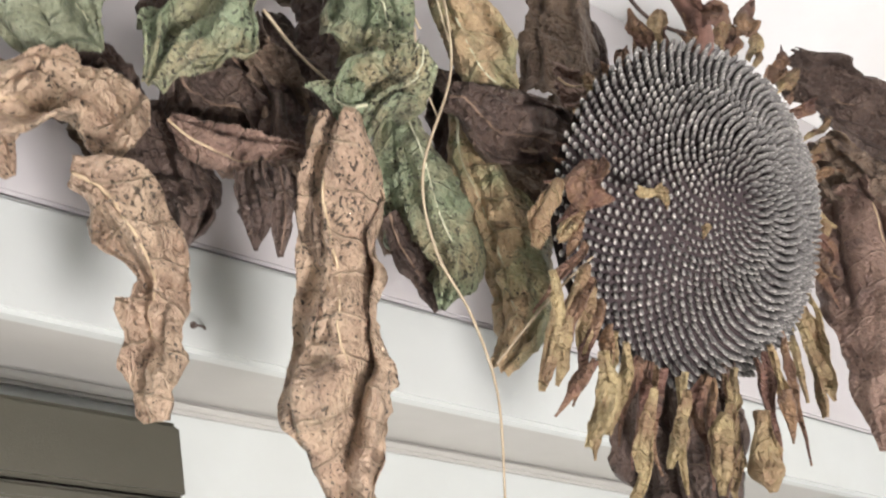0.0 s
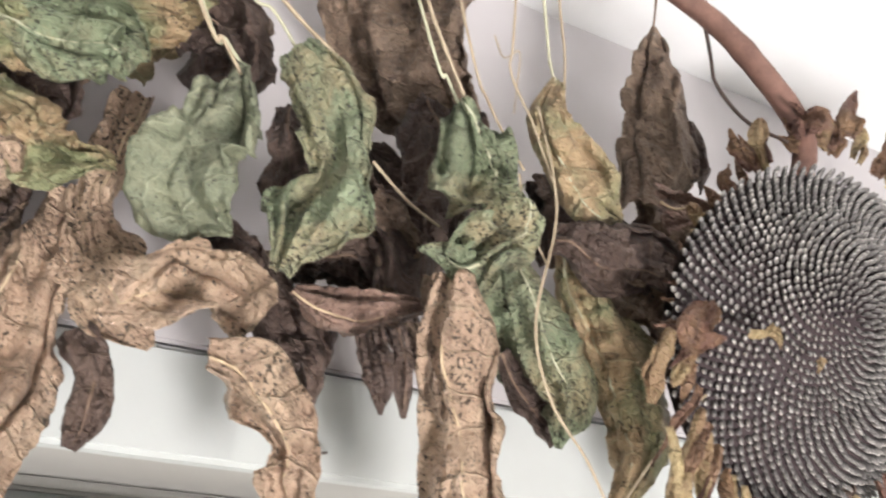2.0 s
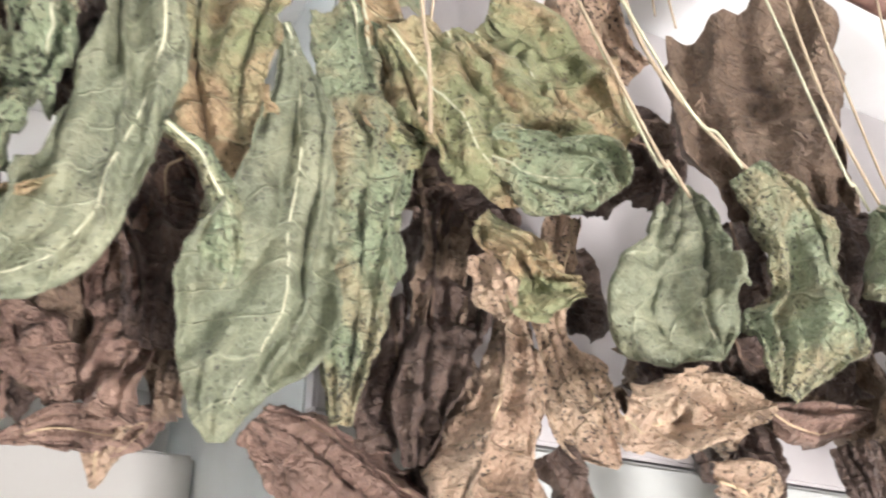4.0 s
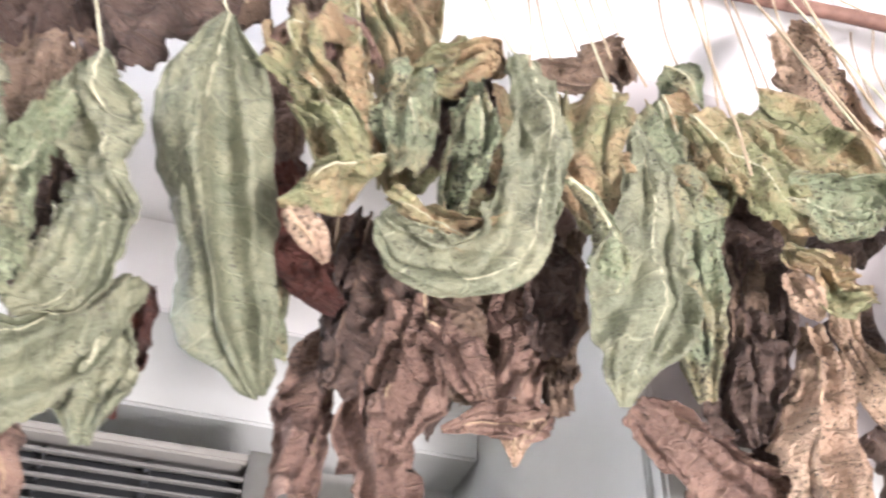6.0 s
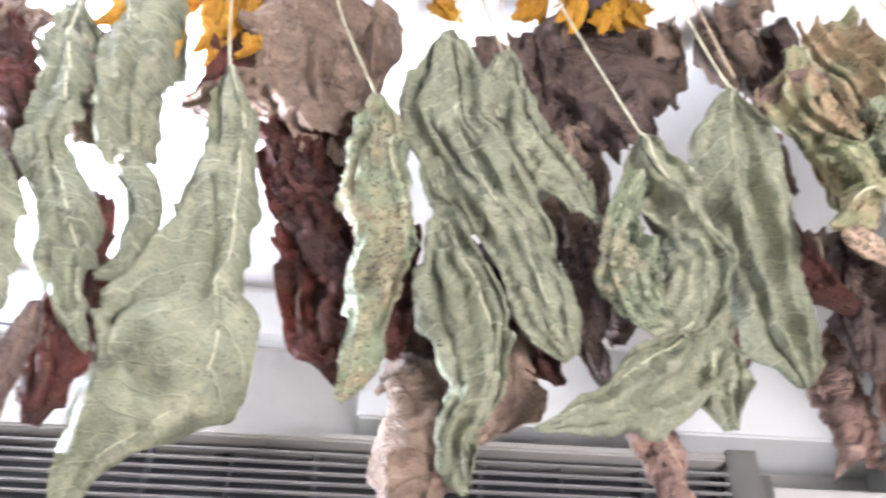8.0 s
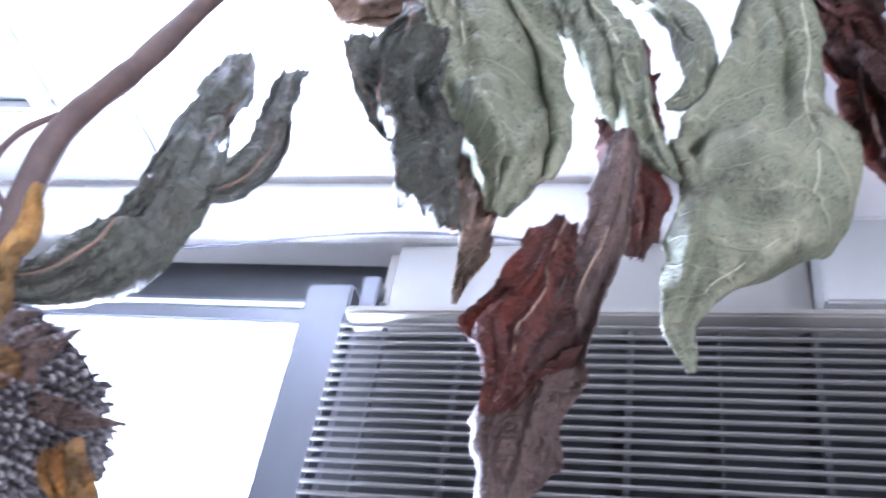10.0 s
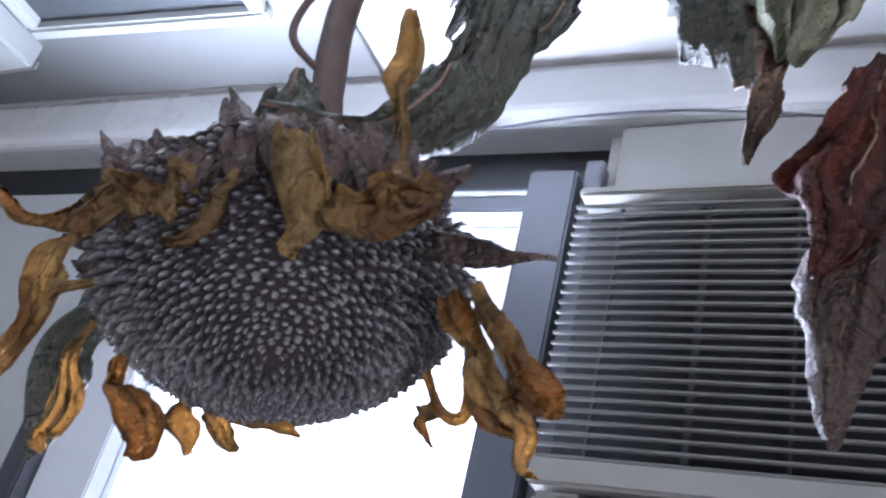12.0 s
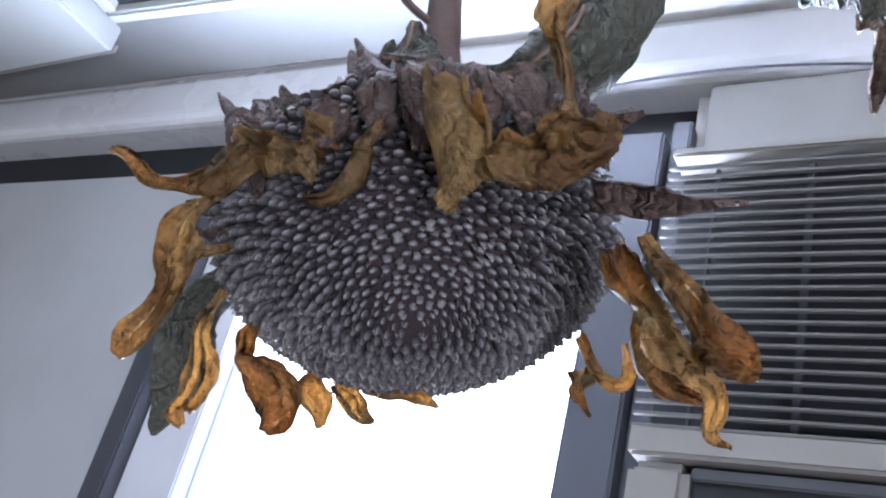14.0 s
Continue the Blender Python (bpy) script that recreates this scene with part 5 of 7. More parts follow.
petal(bloom, "yellow", "petal", ((-0.490, 0.406, 2.510), (-0.490, 0.400, 2.466), (-0.476, 0.390, 2.428)), (-0.24, -0.53, -0.81), (0.0190, 0.0154, 0.0019), 0.9)
petal(bloom, "yellow", "petal", ((-0.445, 0.405, 2.510), (-0.456, 0.400, 2.475), (-0.449, 0.390, 2.438)), (-0.27, -0.53, -0.81), (0.0134, 0.0114, 0.0020), 0.9)
petal(bloom, "yellow", "petal", ((-0.534, 0.405, 2.510), (-0.542, 0.400, 2.478), (-0.558, 0.390, 2.435)), (-0.19, -0.53, -0.82), (0.0155, 0.0135, 0.0020), 0.9)
petal(bloom, "yellow", "petal", ((-0.571, 0.405, 2.510), (-0.581, 0.400, 2.482), (-0.612, 0.390, 2.440)), (-0.06, -0.56, -0.83), (0.0156, 0.0137, 0.0020), 0.9)
petal(bloom, "yellow", "petal", ((-0.530, 0.406, 2.510), (-0.532, 0.400, 2.474), (-0.541, 0.390, 2.422)), (-0.10, -0.56, -0.82), (0.0167, 0.0151, 0.0033), 0.9)
petal(bloom, "yellow", "petal", ((-0.472, 0.404, 2.510), (-0.469, 0.400, 2.486), (-0.453, 0.390, 2.441)), (-0.16, -0.55, -0.82), (0.0176, 0.0173, 0.0034), 0.9)
petal(bloom, "yellow", "petal", ((-0.498, 0.405, 2.510), (-0.496, 0.400, 2.475), (-0.505, 0.390, 2.420)), (-0.13, -0.56, -0.82), (0.0148, 0.0138, 0.0026), 0.9)

# ---- leaves and straws ----
# leaves beside the large flower head
leaf("dark", ((0.803, 0.220, 2.263), (0.881, 0.210, 2.238), (1.003, 0.200, 2.234)), (-0.760, -0.395, -0.516), (0.0220, 0.0355, 0.0395, 0.0270), 0.7, 0.5)
leaf("brown", ((0.812, 0.210, 2.180), (0.846, 0.205, 2.142), (0.877, 0.200, 2.099)), (-0.784, -0.422, -0.454), (0.0200, 0.0310, 0.0310, 0.0200), 0.9, 0.5)
leaf("pink", ((0.827, 0.200, 2.134), (0.827, 0.200, 2.021), (0.815, 0.200, 1.896)), (-0.823, -0.449, -0.347), (0.0235, 0.0340, 0.0235, 0.0040), 0.4, 0.5)
leaf("dark", ((0.645, 0.250, 1.947), (0.644, 0.255, 1.893), (0.663, 0.260, 1.821)), (-0.741, -0.627, -0.239), (0.0420, 0.0470, 0.0420, 0.0240), 0.7, 0.5)
# first bunch
leaf("green", ((0.213, 0.290, 2.175), (0.205, 0.289, 2.134), (0.195, 0.288, 2.098), (0.193, 0.287, 2.077), (0.211, 0.286, 2.061), (0.220, 0.285, 2.049)), (-0.40, -0.79, -0.46), (0.0048, 0.0277, 0.0428, 0.0447, 0.0210, 0.0014), 0.55, 0.5, stalk=((0.177, 0.290, 2.220), (0.197, 0.290, 2.194), ))
leaf("speckled", ((0.234, 0.255, 2.180), (0.254, 0.256, 2.157), (0.271, 0.257, 2.128), (0.275, 0.258, 2.097), (0.260, 0.259, 2.058), (0.241, 0.260, 2.020)), (-0.49, -0.74, -0.47), (0.0112, 0.0242, 0.0194, 0.0208, 0.0331, 0.0067), 0.45, -0.7, stalk=((0.178, 0.255, 2.238), (0.217, 0.255, 2.202), ))
leaf("dark", ((0.251, 0.290, 2.156), (0.255, 0.290, 2.114), (0.246, 0.290, 2.071)), (-0.46, -0.76, -0.46), (0.0136, 0.0207, 0.0127), 0.6, 0.3)
leaf("speckled", ((0.360, 0.260, 2.183), (0.371, 0.260, 2.149), (0.376, 0.260, 2.114), (0.380, 0.260, 2.089), (0.371, 0.260, 2.061), (0.375, 0.260, 2.042)), (-0.41, -0.77, -0.50), (0.0050, 0.0256, 0.0290, 0.0267, 0.0279, 0.0037), 1.2, 0.6, stalk=((0.335, 0.260, 2.232), (0.350, 0.260, 2.203), ))
leaf("speckled", ((0.361, 0.250, 2.054), (0.344, 0.250, 2.056), (0.326, 0.250, 2.055)), (-0.39, -0.81, -0.45), (0.0145, 0.0099, 0.0009), 0.7, 0.5)
leaf("brown", ((0.337, 0.330, 2.409), (0.346, 0.335, 2.330), (0.368, 0.340, 2.260), (0.395, 0.345, 2.211), (0.397, 0.350, 2.157)), (-0.51, -0.66, -0.56), (0.0743, 0.0767, 0.0586, 0.0349, 0.0227), 0.8, 0.6)
leaf("dark", ((0.162, 0.330, 2.240), (0.196, 0.330, 2.233), (0.215, 0.330, 2.207), (0.207, 0.330, 2.176)), (-0.34, -0.75, -0.57), (0.0142, 0.0372, 0.0308, 0.0080), 0.9, 0.4)
leaf("dark", ((0.386, 0.330, 2.217), (0.384, 0.330, 2.155), (0.367, 0.330, 2.099), (0.351, 0.330, 2.052)), (-0.56, -0.71, -0.42), (0.0343, 0.0330, 0.0294, 0.0202), 0.9, 0.5)
leaf("pink", ((0.260, 0.290, 2.027), (0.283, 0.290, 2.021), (0.314, 0.290, 2.024), (0.352, 0.290, 2.036)), (-0.55, -0.77, -0.32), (0.0027, 0.0108, 0.0129, 0.0048), 0.4, 0.8)
leaf("tan", ((0.156, 0.310, 2.024), (0.184, 0.310, 2.020), (0.217, 0.310, 2.021), (0.247, 0.310, 2.006)), (-0.15, -0.91, -0.38), (0.0147, 0.0250, 0.0257, 0.0156), 1.1, 0.4)
leaf("tan", ((0.213, 0.310, 1.981), (0.243, 0.313, 1.978), (0.268, 0.317, 1.958), (0.282, 0.320, 1.938), (0.284, 0.323, 1.907), (0.289, 0.327, 1.879), (0.293, 0.330, 1.857)), (-0.25, -0.90, -0.36), (0.0094, 0.0244, 0.0198, 0.0140, 0.0138, 0.0144, 0.0071), 0.8, 0.9)
leaf("dark", ((0.264, 0.340, 2.059), (0.278, 0.342, 2.022), (0.290, 0.343, 1.994), (0.292, 0.345, 1.958)), (-0.25, -0.85, -0.46), (0.0164, 0.0216, 0.0161, 0.0052), 0.7, 0.4)
leaf("tan", ((0.359, 0.260, 2.044), (0.361, 0.266, 2.005), (0.366, 0.271, 1.970), (0.375, 0.277, 1.940), (0.381, 0.283, 1.907), (0.386, 0.289, 1.875), (0.398, 0.294, 1.841), (0.410, 0.300, 1.802)), (-0.45, -0.82, -0.35), (0.0177, 0.0261, 0.0257, 0.0272, 0.0286, 0.0341, 0.0247, 0.0098), 0.75, 1.0)
leaf("dark", ((0.309, 0.280, 2.007), (0.317, 0.280, 1.977), (0.321, 0.280, 1.954)), (-0.34, -0.83, -0.45), (0.0118, 0.0092, 0.0010), 0.6, 0.5)
leaf("dark", ((0.328, 0.280, 2.011), (0.332, 0.280, 1.978), (0.336, 0.280, 1.955)), (-0.36, -0.82, -0.45), (0.0121, 0.0093, 0.0010), 0.6, 0.5)
leaf("brown", ((0.344, 0.275, 2.015), (0.350, 0.275, 1.981), (0.362, 0.275, 1.952)), (-0.39, -0.80, -0.45), (0.0105, 0.0103, 0.0010), 0.6, 0.5)
leaf("speckled", ((0.412, 0.290, 2.099), (0.428, 0.290, 2.056), (0.444, 0.290, 2.021), (0.465, 0.290, 1.989), (0.460, 0.290, 1.953)), (-0.49, -0.74, -0.46), (0.0060, 0.0246, 0.0321, 0.0213, 0.0019), 0.5, 0.7)
leaf("dark", ((0.421, 0.305, 2.020), (0.450, 0.305, 1.994), (0.474, 0.305, 1.966)), (-0.50, -0.76, -0.42), (0.0078, 0.0176, 0.0098), 0.6, 0.4)
leaf("mixed", ((0.465, 0.280, 2.108), (0.479, 0.280, 2.070), (0.501, 0.280, 2.035), (0.516, 0.280, 1.999), (0.522, 0.280, 1.958), (0.499, 0.280, 1.914)), (-0.56, -0.70, -0.44), (0.0083, 0.0235, 0.0264, 0.0251, 0.0226, 0.0047), 0.65, 0.9)
leaf("mixed", ((0.432, 0.240, 2.214), (0.426, 0.240, 2.176), (0.445, 0.240, 2.150), (0.465, 0.240, 2.123), (0.489, 0.240, 2.116)), (-0.50, -0.68, -0.53), (0.0063, 0.0183, 0.0243, 0.0232, 0.0051), 0.6, 0.8, stalk=((0.426, 0.240, 2.258), (0.428, 0.240, 2.233), ))
leaf("brown", ((0.596, 0.300, 2.373), (0.591, 0.300, 2.321), (0.587, 0.300, 2.264), (0.579, 0.300, 2.215), (0.562, 0.300, 2.171)), (-0.55, -0.62, -0.56), (0.0021, 0.0220, 0.0302, 0.0281, 0.0165), 0.5, 1.1, stalk=((0.605, 0.300, 2.421), ))
leaf("dark", ((0.627, 0.300, 2.273), (0.631, 0.300, 2.244), (0.618, 0.300, 2.205)), (-0.59, -0.61, -0.52), (0.0077, 0.0140, 0.0099), 0.8, 0.3)
leaf("dark", ((0.428, 0.250, 2.092), (0.467, 0.245, 2.085), (0.509, 0.240, 2.090), (0.547, 0.235, 2.084)), (-0.56, -0.70, -0.44), (0.0117, 0.0239, 0.0245, 0.0145), 0.9, 0.6)
leaf("brown", ((0.491, 0.260, 2.075), (0.524, 0.260, 2.065), (0.549, 0.260, 2.044)), (-0.59, -0.71, -0.39), (0.0123, 0.0229, 0.0146), 0.9, 0.5)
leaf("pink", ((0.522, 0.245, 2.143), (0.553, 0.243, 2.142), (0.579, 0.240, 2.143)), (-0.60, -0.64, -0.48), (0.0128, 0.0174, 0.0088), 0.9, 0.5)
leaf("dark", ((0.150, 0.380, 2.006), (0.168, 0.380, 1.980), (0.166, 0.380, 1.951), (0.161, 0.380, 1.930)), (-0.32, -0.92, -0.23), (0.0110, 0.0154, 0.0124, 0.0035), 0.6, 0.3)
leaf("dark", ((0.190, 0.340, 2.061), (0.220, 0.340, 2.062), (0.249, 0.340, 2.057), (0.263, 0.340, 2.041)), (-0.17, -0.83, -0.53), (0.0188, 0.0264, 0.0216, 0.0072), 1.1, 0.4)
leaf("dark", ((0.272, 0.350, 2.104), (0.302, 0.350, 2.093), (0.337, 0.350, 2.088), (0.369, 0.350, 2.077)), (-0.29, -0.79, -0.54), (0.0173, 0.0254, 0.0220, 0.0102), 1.1, 0.4)
leaf("brown", ((0.335, 0.330, 2.135), (0.356, 0.330, 2.105), (0.351, 0.330, 2.070), (0.341, 0.330, 2.043)), (-0.33, -0.77, -0.55), (0.0181, 0.0221, 0.0176, 0.0057), 1.1, 0.5)
leaf("dark", ((0.312, 0.340, 2.145), (0.350, 0.340, 2.123), (0.364, 0.340, 2.080), (0.384, 0.340, 2.059)), (-0.33, -0.77, -0.55), (0.0262, 0.0286, 0.0241, 0.0121), 0.9, 0.3)
# left of the first bunch
leaf("green", ((-0.077, 0.300, 2.215), (-0.062, 0.312, 2.180), (-0.059, 0.323, 2.123), (-0.062, 0.335, 2.077), (-0.066, 0.347, 2.041), (-0.074, 0.358, 2.008), (-0.071, 0.370, 1.983)), (-0.13, -0.88, -0.45), (0.0041, 0.0155, 0.0317, 0.0380, 0.0442, 0.0240, 0.0060), 0.35, 0.55, stalk=((-0.087, 0.300, 2.245), ))
leaf("speckled", ((-0.134, 0.300, 2.128), (-0.109, 0.310, 2.118), (-0.093, 0.320, 2.096), (-0.088, 0.330, 2.069), (-0.089, 0.340, 2.048)), (-0.06, -0.88, -0.47), (0.0017, 0.0067, 0.0098, 0.0142, 0.0045), 0.5, 0.9)
leaf("mixed", ((-0.113, 0.330, 2.246), (-0.106, 0.332, 2.190), (-0.093, 0.335, 2.149), (-0.077, 0.338, 2.118), (-0.076, 0.340, 2.095)), (-0.07, -0.83, -0.55), (0.0409, 0.0369, 0.0306, 0.0144, 0.0019), 0.5, 0.5)
leaf("speckled", ((-0.032, 0.340, 2.275), (-0.020, 0.345, 2.228), (-0.002, 0.350, 2.180), (-0.002, 0.355, 2.129), (0.000, 0.360, 2.085), (-0.001, 0.365, 2.040), (0.002, 0.370, 1.999)), (-0.22, -0.84, -0.49), (0.0187, 0.0256, 0.0351, 0.0322, 0.0263, 0.0190, 0.0064), 0.6, 0.5)
leaf("mixed", ((0.004, 0.310, 2.257), (0.029, 0.310, 2.222), (0.054, 0.310, 2.191), (0.075, 0.310, 2.164), (0.085, 0.310, 2.138)), (-0.31, -0.75, -0.58), (0.0181, 0.0305, 0.0339, 0.0284, 0.0070), 0.5, 0.5)
leaf("mixed", ((0.035, 0.300, 2.258), (0.064, 0.300, 2.228), (0.089, 0.300, 2.206), (0.122, 0.300, 2.204), (0.151, 0.300, 2.206)), (-0.37, -0.71, -0.60), (0.0091, 0.0237, 0.0219, 0.0168, 0.0048), 0.7, 0.5)
leaf("speckled", ((0.056, 0.295, 2.166), (0.095, 0.295, 2.160), (0.132, 0.295, 2.167), (0.150, 0.295, 2.153)), (-0.41, -0.74, -0.53), (0.0137, 0.0264, 0.0290, 0.0109), 0.6, 0.5)
leaf("brown", ((0.068, 0.400, 2.210), (0.080, 0.401, 2.169), (0.078, 0.402, 2.116), (0.081, 0.403, 2.068), (0.093, 0.404, 2.024), (0.089, 0.405, 1.981)), (-0.34, -0.85, -0.39), (0.0123, 0.0211, 0.0242, 0.0254, 0.0193, 0.0036), 0.5, 0.5)
leaf("mixed", ((0.069, 0.325, 2.135), (0.091, 0.325, 2.115), (0.115, 0.325, 2.097), (0.149, 0.325, 2.101)), (-0.41, -0.79, -0.45), (0.0088, 0.0159, 0.0168, 0.0045), 1.2, 0.5)
leaf("tan", ((0.074, 0.330, 2.109), (0.083, 0.330, 2.088), (0.093, 0.330, 2.070)), (-0.38, -0.82, -0.42), (0.0087, 0.0138, 0.0034), 1.0, 0.5)
leaf("tan", ((0.126, 0.385, 2.104), (0.123, 0.385, 2.059), (0.116, 0.385, 2.022), (0.109, 0.385, 1.984), (0.104, 0.385, 1.945), (0.099, 0.385, 1.902)), (-0.24, -0.93, -0.28), (0.0126, 0.0207, 0.0273, 0.0361, 0.0400, 0.0328), 0.55, 0.7)
leaf("tan", ((0.160, 0.360, 2.176), (0.149, 0.362, 2.129), (0.145, 0.364, 2.091), (0.159, 0.366, 2.055), (0.177, 0.368, 2.023), (0.197, 0.370, 2.000)), (-0.48, -0.80, -0.37), (0.0111, 0.0156, 0.0142, 0.0215, 0.0241, 0.0028), 0.4, 0.7)
leaf("pink", ((-0.038, 0.420, 2.018), (0.001, 0.423, 1.993), (0.036, 0.427, 1.974), (0.084, 0.430, 1.952)), (-0.26, -0.94, -0.23), (0.0137, 0.0328, 0.0395, 0.0269), 0.8, 0.4)
leaf("dark", ((0.042, 0.420, 2.111), (0.045, 0.423, 2.068), (0.042, 0.427, 2.026), (0.039, 0.430, 1.996)), (-0.28, -0.90, -0.33), (0.0174, 0.0254, 0.0257, 0.0108), 0.6, 0.4)
leaf("dark", ((-0.129, 0.410, 2.174), (-0.111, 0.413, 2.132), (-0.109, 0.417, 2.087), (-0.107, 0.420, 2.045)), (-0.04, -0.90, -0.43), (0.0214, 0.0298, 0.0273, 0.0199), 0.8, 0.3)
leaf("brown", ((0.194, 0.400, 2.365), (0.182, 0.400, 2.319), (0.226, 0.400, 2.300), (0.253, 0.400, 2.287)), (-0.44, -0.68, -0.59), (0.0362, 0.0397, 0.0354, 0.0143), 0.8, 0.3)
# middle bunch
leaf("pink", ((-0.085, 0.420, 2.230), (-0.107, 0.425, 2.158), (-0.123, 0.430, 2.101), (-0.122, 0.435, 2.052), (-0.125, 0.440, 2.001)), (-0.29, -0.75, -0.59), (0.0180, 0.0254, 0.0266, 0.0234, 0.0193), 0.8, 0.6)
leaf("green", ((-0.161, 0.320, 2.278), (-0.151, 0.322, 2.199), (-0.156, 0.323, 2.137), (-0.173, 0.325, 2.078), (-0.205, 0.327, 2.049), (-0.240, 0.328, 2.054), (-0.264, 0.330, 2.080)), (-0.21, -0.69, -0.69), (0.0107, 0.0235, 0.0276, 0.0300, 0.0231, 0.0210, 0.0098), 0.4, -0.8, stalk=((-0.188, 0.320, 2.345), ))
leaf("mixed", ((-0.258, 0.335, 2.107), (-0.234, 0.335, 2.085), (-0.200, 0.335, 2.078), (-0.160, 0.335, 2.106)), (-0.18, -0.73, -0.66), (0.0081, 0.0149, 0.0150, 0.0073), 1.2, 0.4)
leaf("speckled", ((-0.196, 0.335, 2.234), (-0.195, 0.335, 2.178), (-0.206, 0.335, 2.126), (-0.205, 0.335, 2.090)), (-0.19, -0.68, -0.71), (0.0092, 0.0176, 0.0209, 0.0101), 1.3, 0.4)
leaf("dark", ((-0.198, 0.360, 2.302), (-0.200, 0.360, 2.221), (-0.208, 0.360, 2.142)), (-0.17, -0.66, -0.73), (0.0324, 0.0350, 0.0348), 0.8, 0.3)
leaf("green", ((-0.403, 0.320, 2.240), (-0.403, 0.346, 2.210), (-0.396, 0.371, 2.164), (-0.381, 0.397, 2.122), (-0.368, 0.423, 2.085), (-0.354, 0.449, 2.049), (-0.336, 0.474, 2.024), (-0.324, 0.500, 2.021)), (0.05, -0.77, -0.64), (0.0043, 0.0354, 0.0455, 0.0431, 0.0388, 0.0388, 0.0243, 0.0065), 0.35, 0.65, stalk=((-0.417, 0.320, 2.286), ))
leaf("speckled", ((-0.334, 0.500, 2.206), (-0.321, 0.500, 2.139), (-0.310, 0.500, 2.050)), (-0.02, -0.80, -0.59), (0.0063, 0.0108, 0.0067), 0.8, 0.5)
leaf("mixed", ((-0.316, 0.340, 2.330), (-0.303, 0.340, 2.251), (-0.290, 0.340, 2.201), (-0.283, 0.340, 2.156)), (-0.05, -0.64, -0.77), (0.0170, 0.0171, 0.0131, 0.0025), 0.5, 0.7)
leaf("mixed", ((-0.268, 0.345, 2.394), (-0.253, 0.345, 2.300), (-0.255, 0.345, 2.233), (-0.263, 0.345, 2.184)), (-0.09, -0.62, -0.78), (0.0337, 0.0375, 0.0275, 0.0088), 0.5, 0.5)
leaf("mixed", ((-0.339, 0.340, 2.265), (-0.331, 0.340, 2.212), (-0.313, 0.340, 2.173), (-0.294, 0.340, 2.137), (-0.275, 0.340, 2.123)), (-0.03, -0.68, -0.73), (0.0342, 0.0197, 0.0244, 0.0227, 0.0051), 1.0, 0.5)
leaf("pink", ((-0.370, 0.350, 2.232), (-0.346, 0.350, 2.260), (-0.306, 0.350, 2.277), (-0.273, 0.350, 2.257)), (-0.01, -0.64, -0.77), (0.0055, 0.0229, 0.0212, 0.0058), 0.9, 0.5)
leaf("mixed", ((-0.269, 0.335, 2.207), (-0.230, 0.335, 2.246), (-0.187, 0.335, 2.281), (-0.164, 0.335, 2.283)), (-0.16, -0.62, -0.77), (0.0088, 0.0219, 0.0204, 0.0049), 0.9, 0.5)
leaf("speckled", ((-0.256, 0.330, 2.230), (-0.252, 0.330, 2.172), (-0.254, 0.330, 2.121)), (-0.11, -0.67, -0.73), (0.0247, 0.0246, 0.0102), 0.8, 0.6)
leaf("pink", ((-0.359, 0.400, 2.288), (-0.343, 0.400, 2.232), (-0.334, 0.400, 2.175)), (0.01, -0.69, -0.73), (0.0098, 0.0176, 0.0112), 0.7, 0.5)
leaf("red", ((-0.336, 0.450, 2.222), (-0.321, 0.450, 2.168), (-0.304, 0.450, 2.106), (-0.271, 0.450, 2.076)), (-0.03, -0.77, -0.63), (0.0147, 0.0176, 0.0247, 0.0088), 0.6, 0.5)
leaf("mixed", ((-0.265, 0.335, 2.137), (-0.293, 0.337, 2.112), (-0.314, 0.338, 2.090), (-0.339, 0.340, 2.076)), (-0.05, -0.73, -0.68), (0.0052, 0.0181, 0.0186, 0.0029), 0.5, 0.6)
leaf("tan", ((-0.325, 0.335, 2.068), (-0.312, 0.335, 2.047), (-0.303, 0.335, 2.029)), (-0.03, -0.77, -0.63), (0.0114, 0.0121, 0.0015), 0.6, 0.6)
leaf("pink", ((-0.268, 0.500, 2.216), (-0.251, 0.500, 2.157), (-0.235, 0.500, 2.101), (-0.230, 0.500, 2.046), (-0.225, 0.500, 1.996), (-0.210, 0.500, 1.934)), (-0.12, -0.83, -0.54), (0.0233, 0.0286, 0.0275, 0.0309, 0.0340, 0.0313), 0.9, 1.2)
leaf("pink", ((-0.249, 0.520, 2.110), (-0.275, 0.520, 2.065), (-0.283, 0.520, 2.006), (-0.278, 0.520, 1.932)), (-0.08, -0.87, -0.49), (0.0122, 0.0257, 0.0222, 0.0229), 0.9, 0.9)
leaf("dark", ((-0.205, 0.540, 2.182), (-0.179, 0.540, 2.127), (-0.166, 0.540, 2.082), (-0.183, 0.540, 2.029)), (-0.18, -0.82, -0.54), (0.0186, 0.0334, 0.0299, 0.0166), 0.7, 0.4)
leaf("brown", ((-0.189, 0.460, 2.135), (-0.158, 0.460, 2.098), (-0.137, 0.460, 2.058), (-0.125, 0.460, 2.024)), (-0.24, -0.80, -0.56), (0.0132, 0.0259, 0.0229, 0.0123), 0.8, 0.7)
leaf("pink", ((-0.198, 0.450, 2.074), (-0.169, 0.450, 2.051), (-0.140, 0.450, 2.016)), (-0.22, -0.81, -0.54), (0.0135, 0.0201, 0.0087), 0.9, 0.7)
leaf("pink", ((-0.181, 0.460, 1.990), (-0.146, 0.460, 2.003), (-0.113, 0.460, 2.007), (-0.087, 0.460, 2.024)), (-0.28, -0.83, -0.48), (0.0025, 0.0130, 0.0176, 0.0056), 0.7, 0.6)
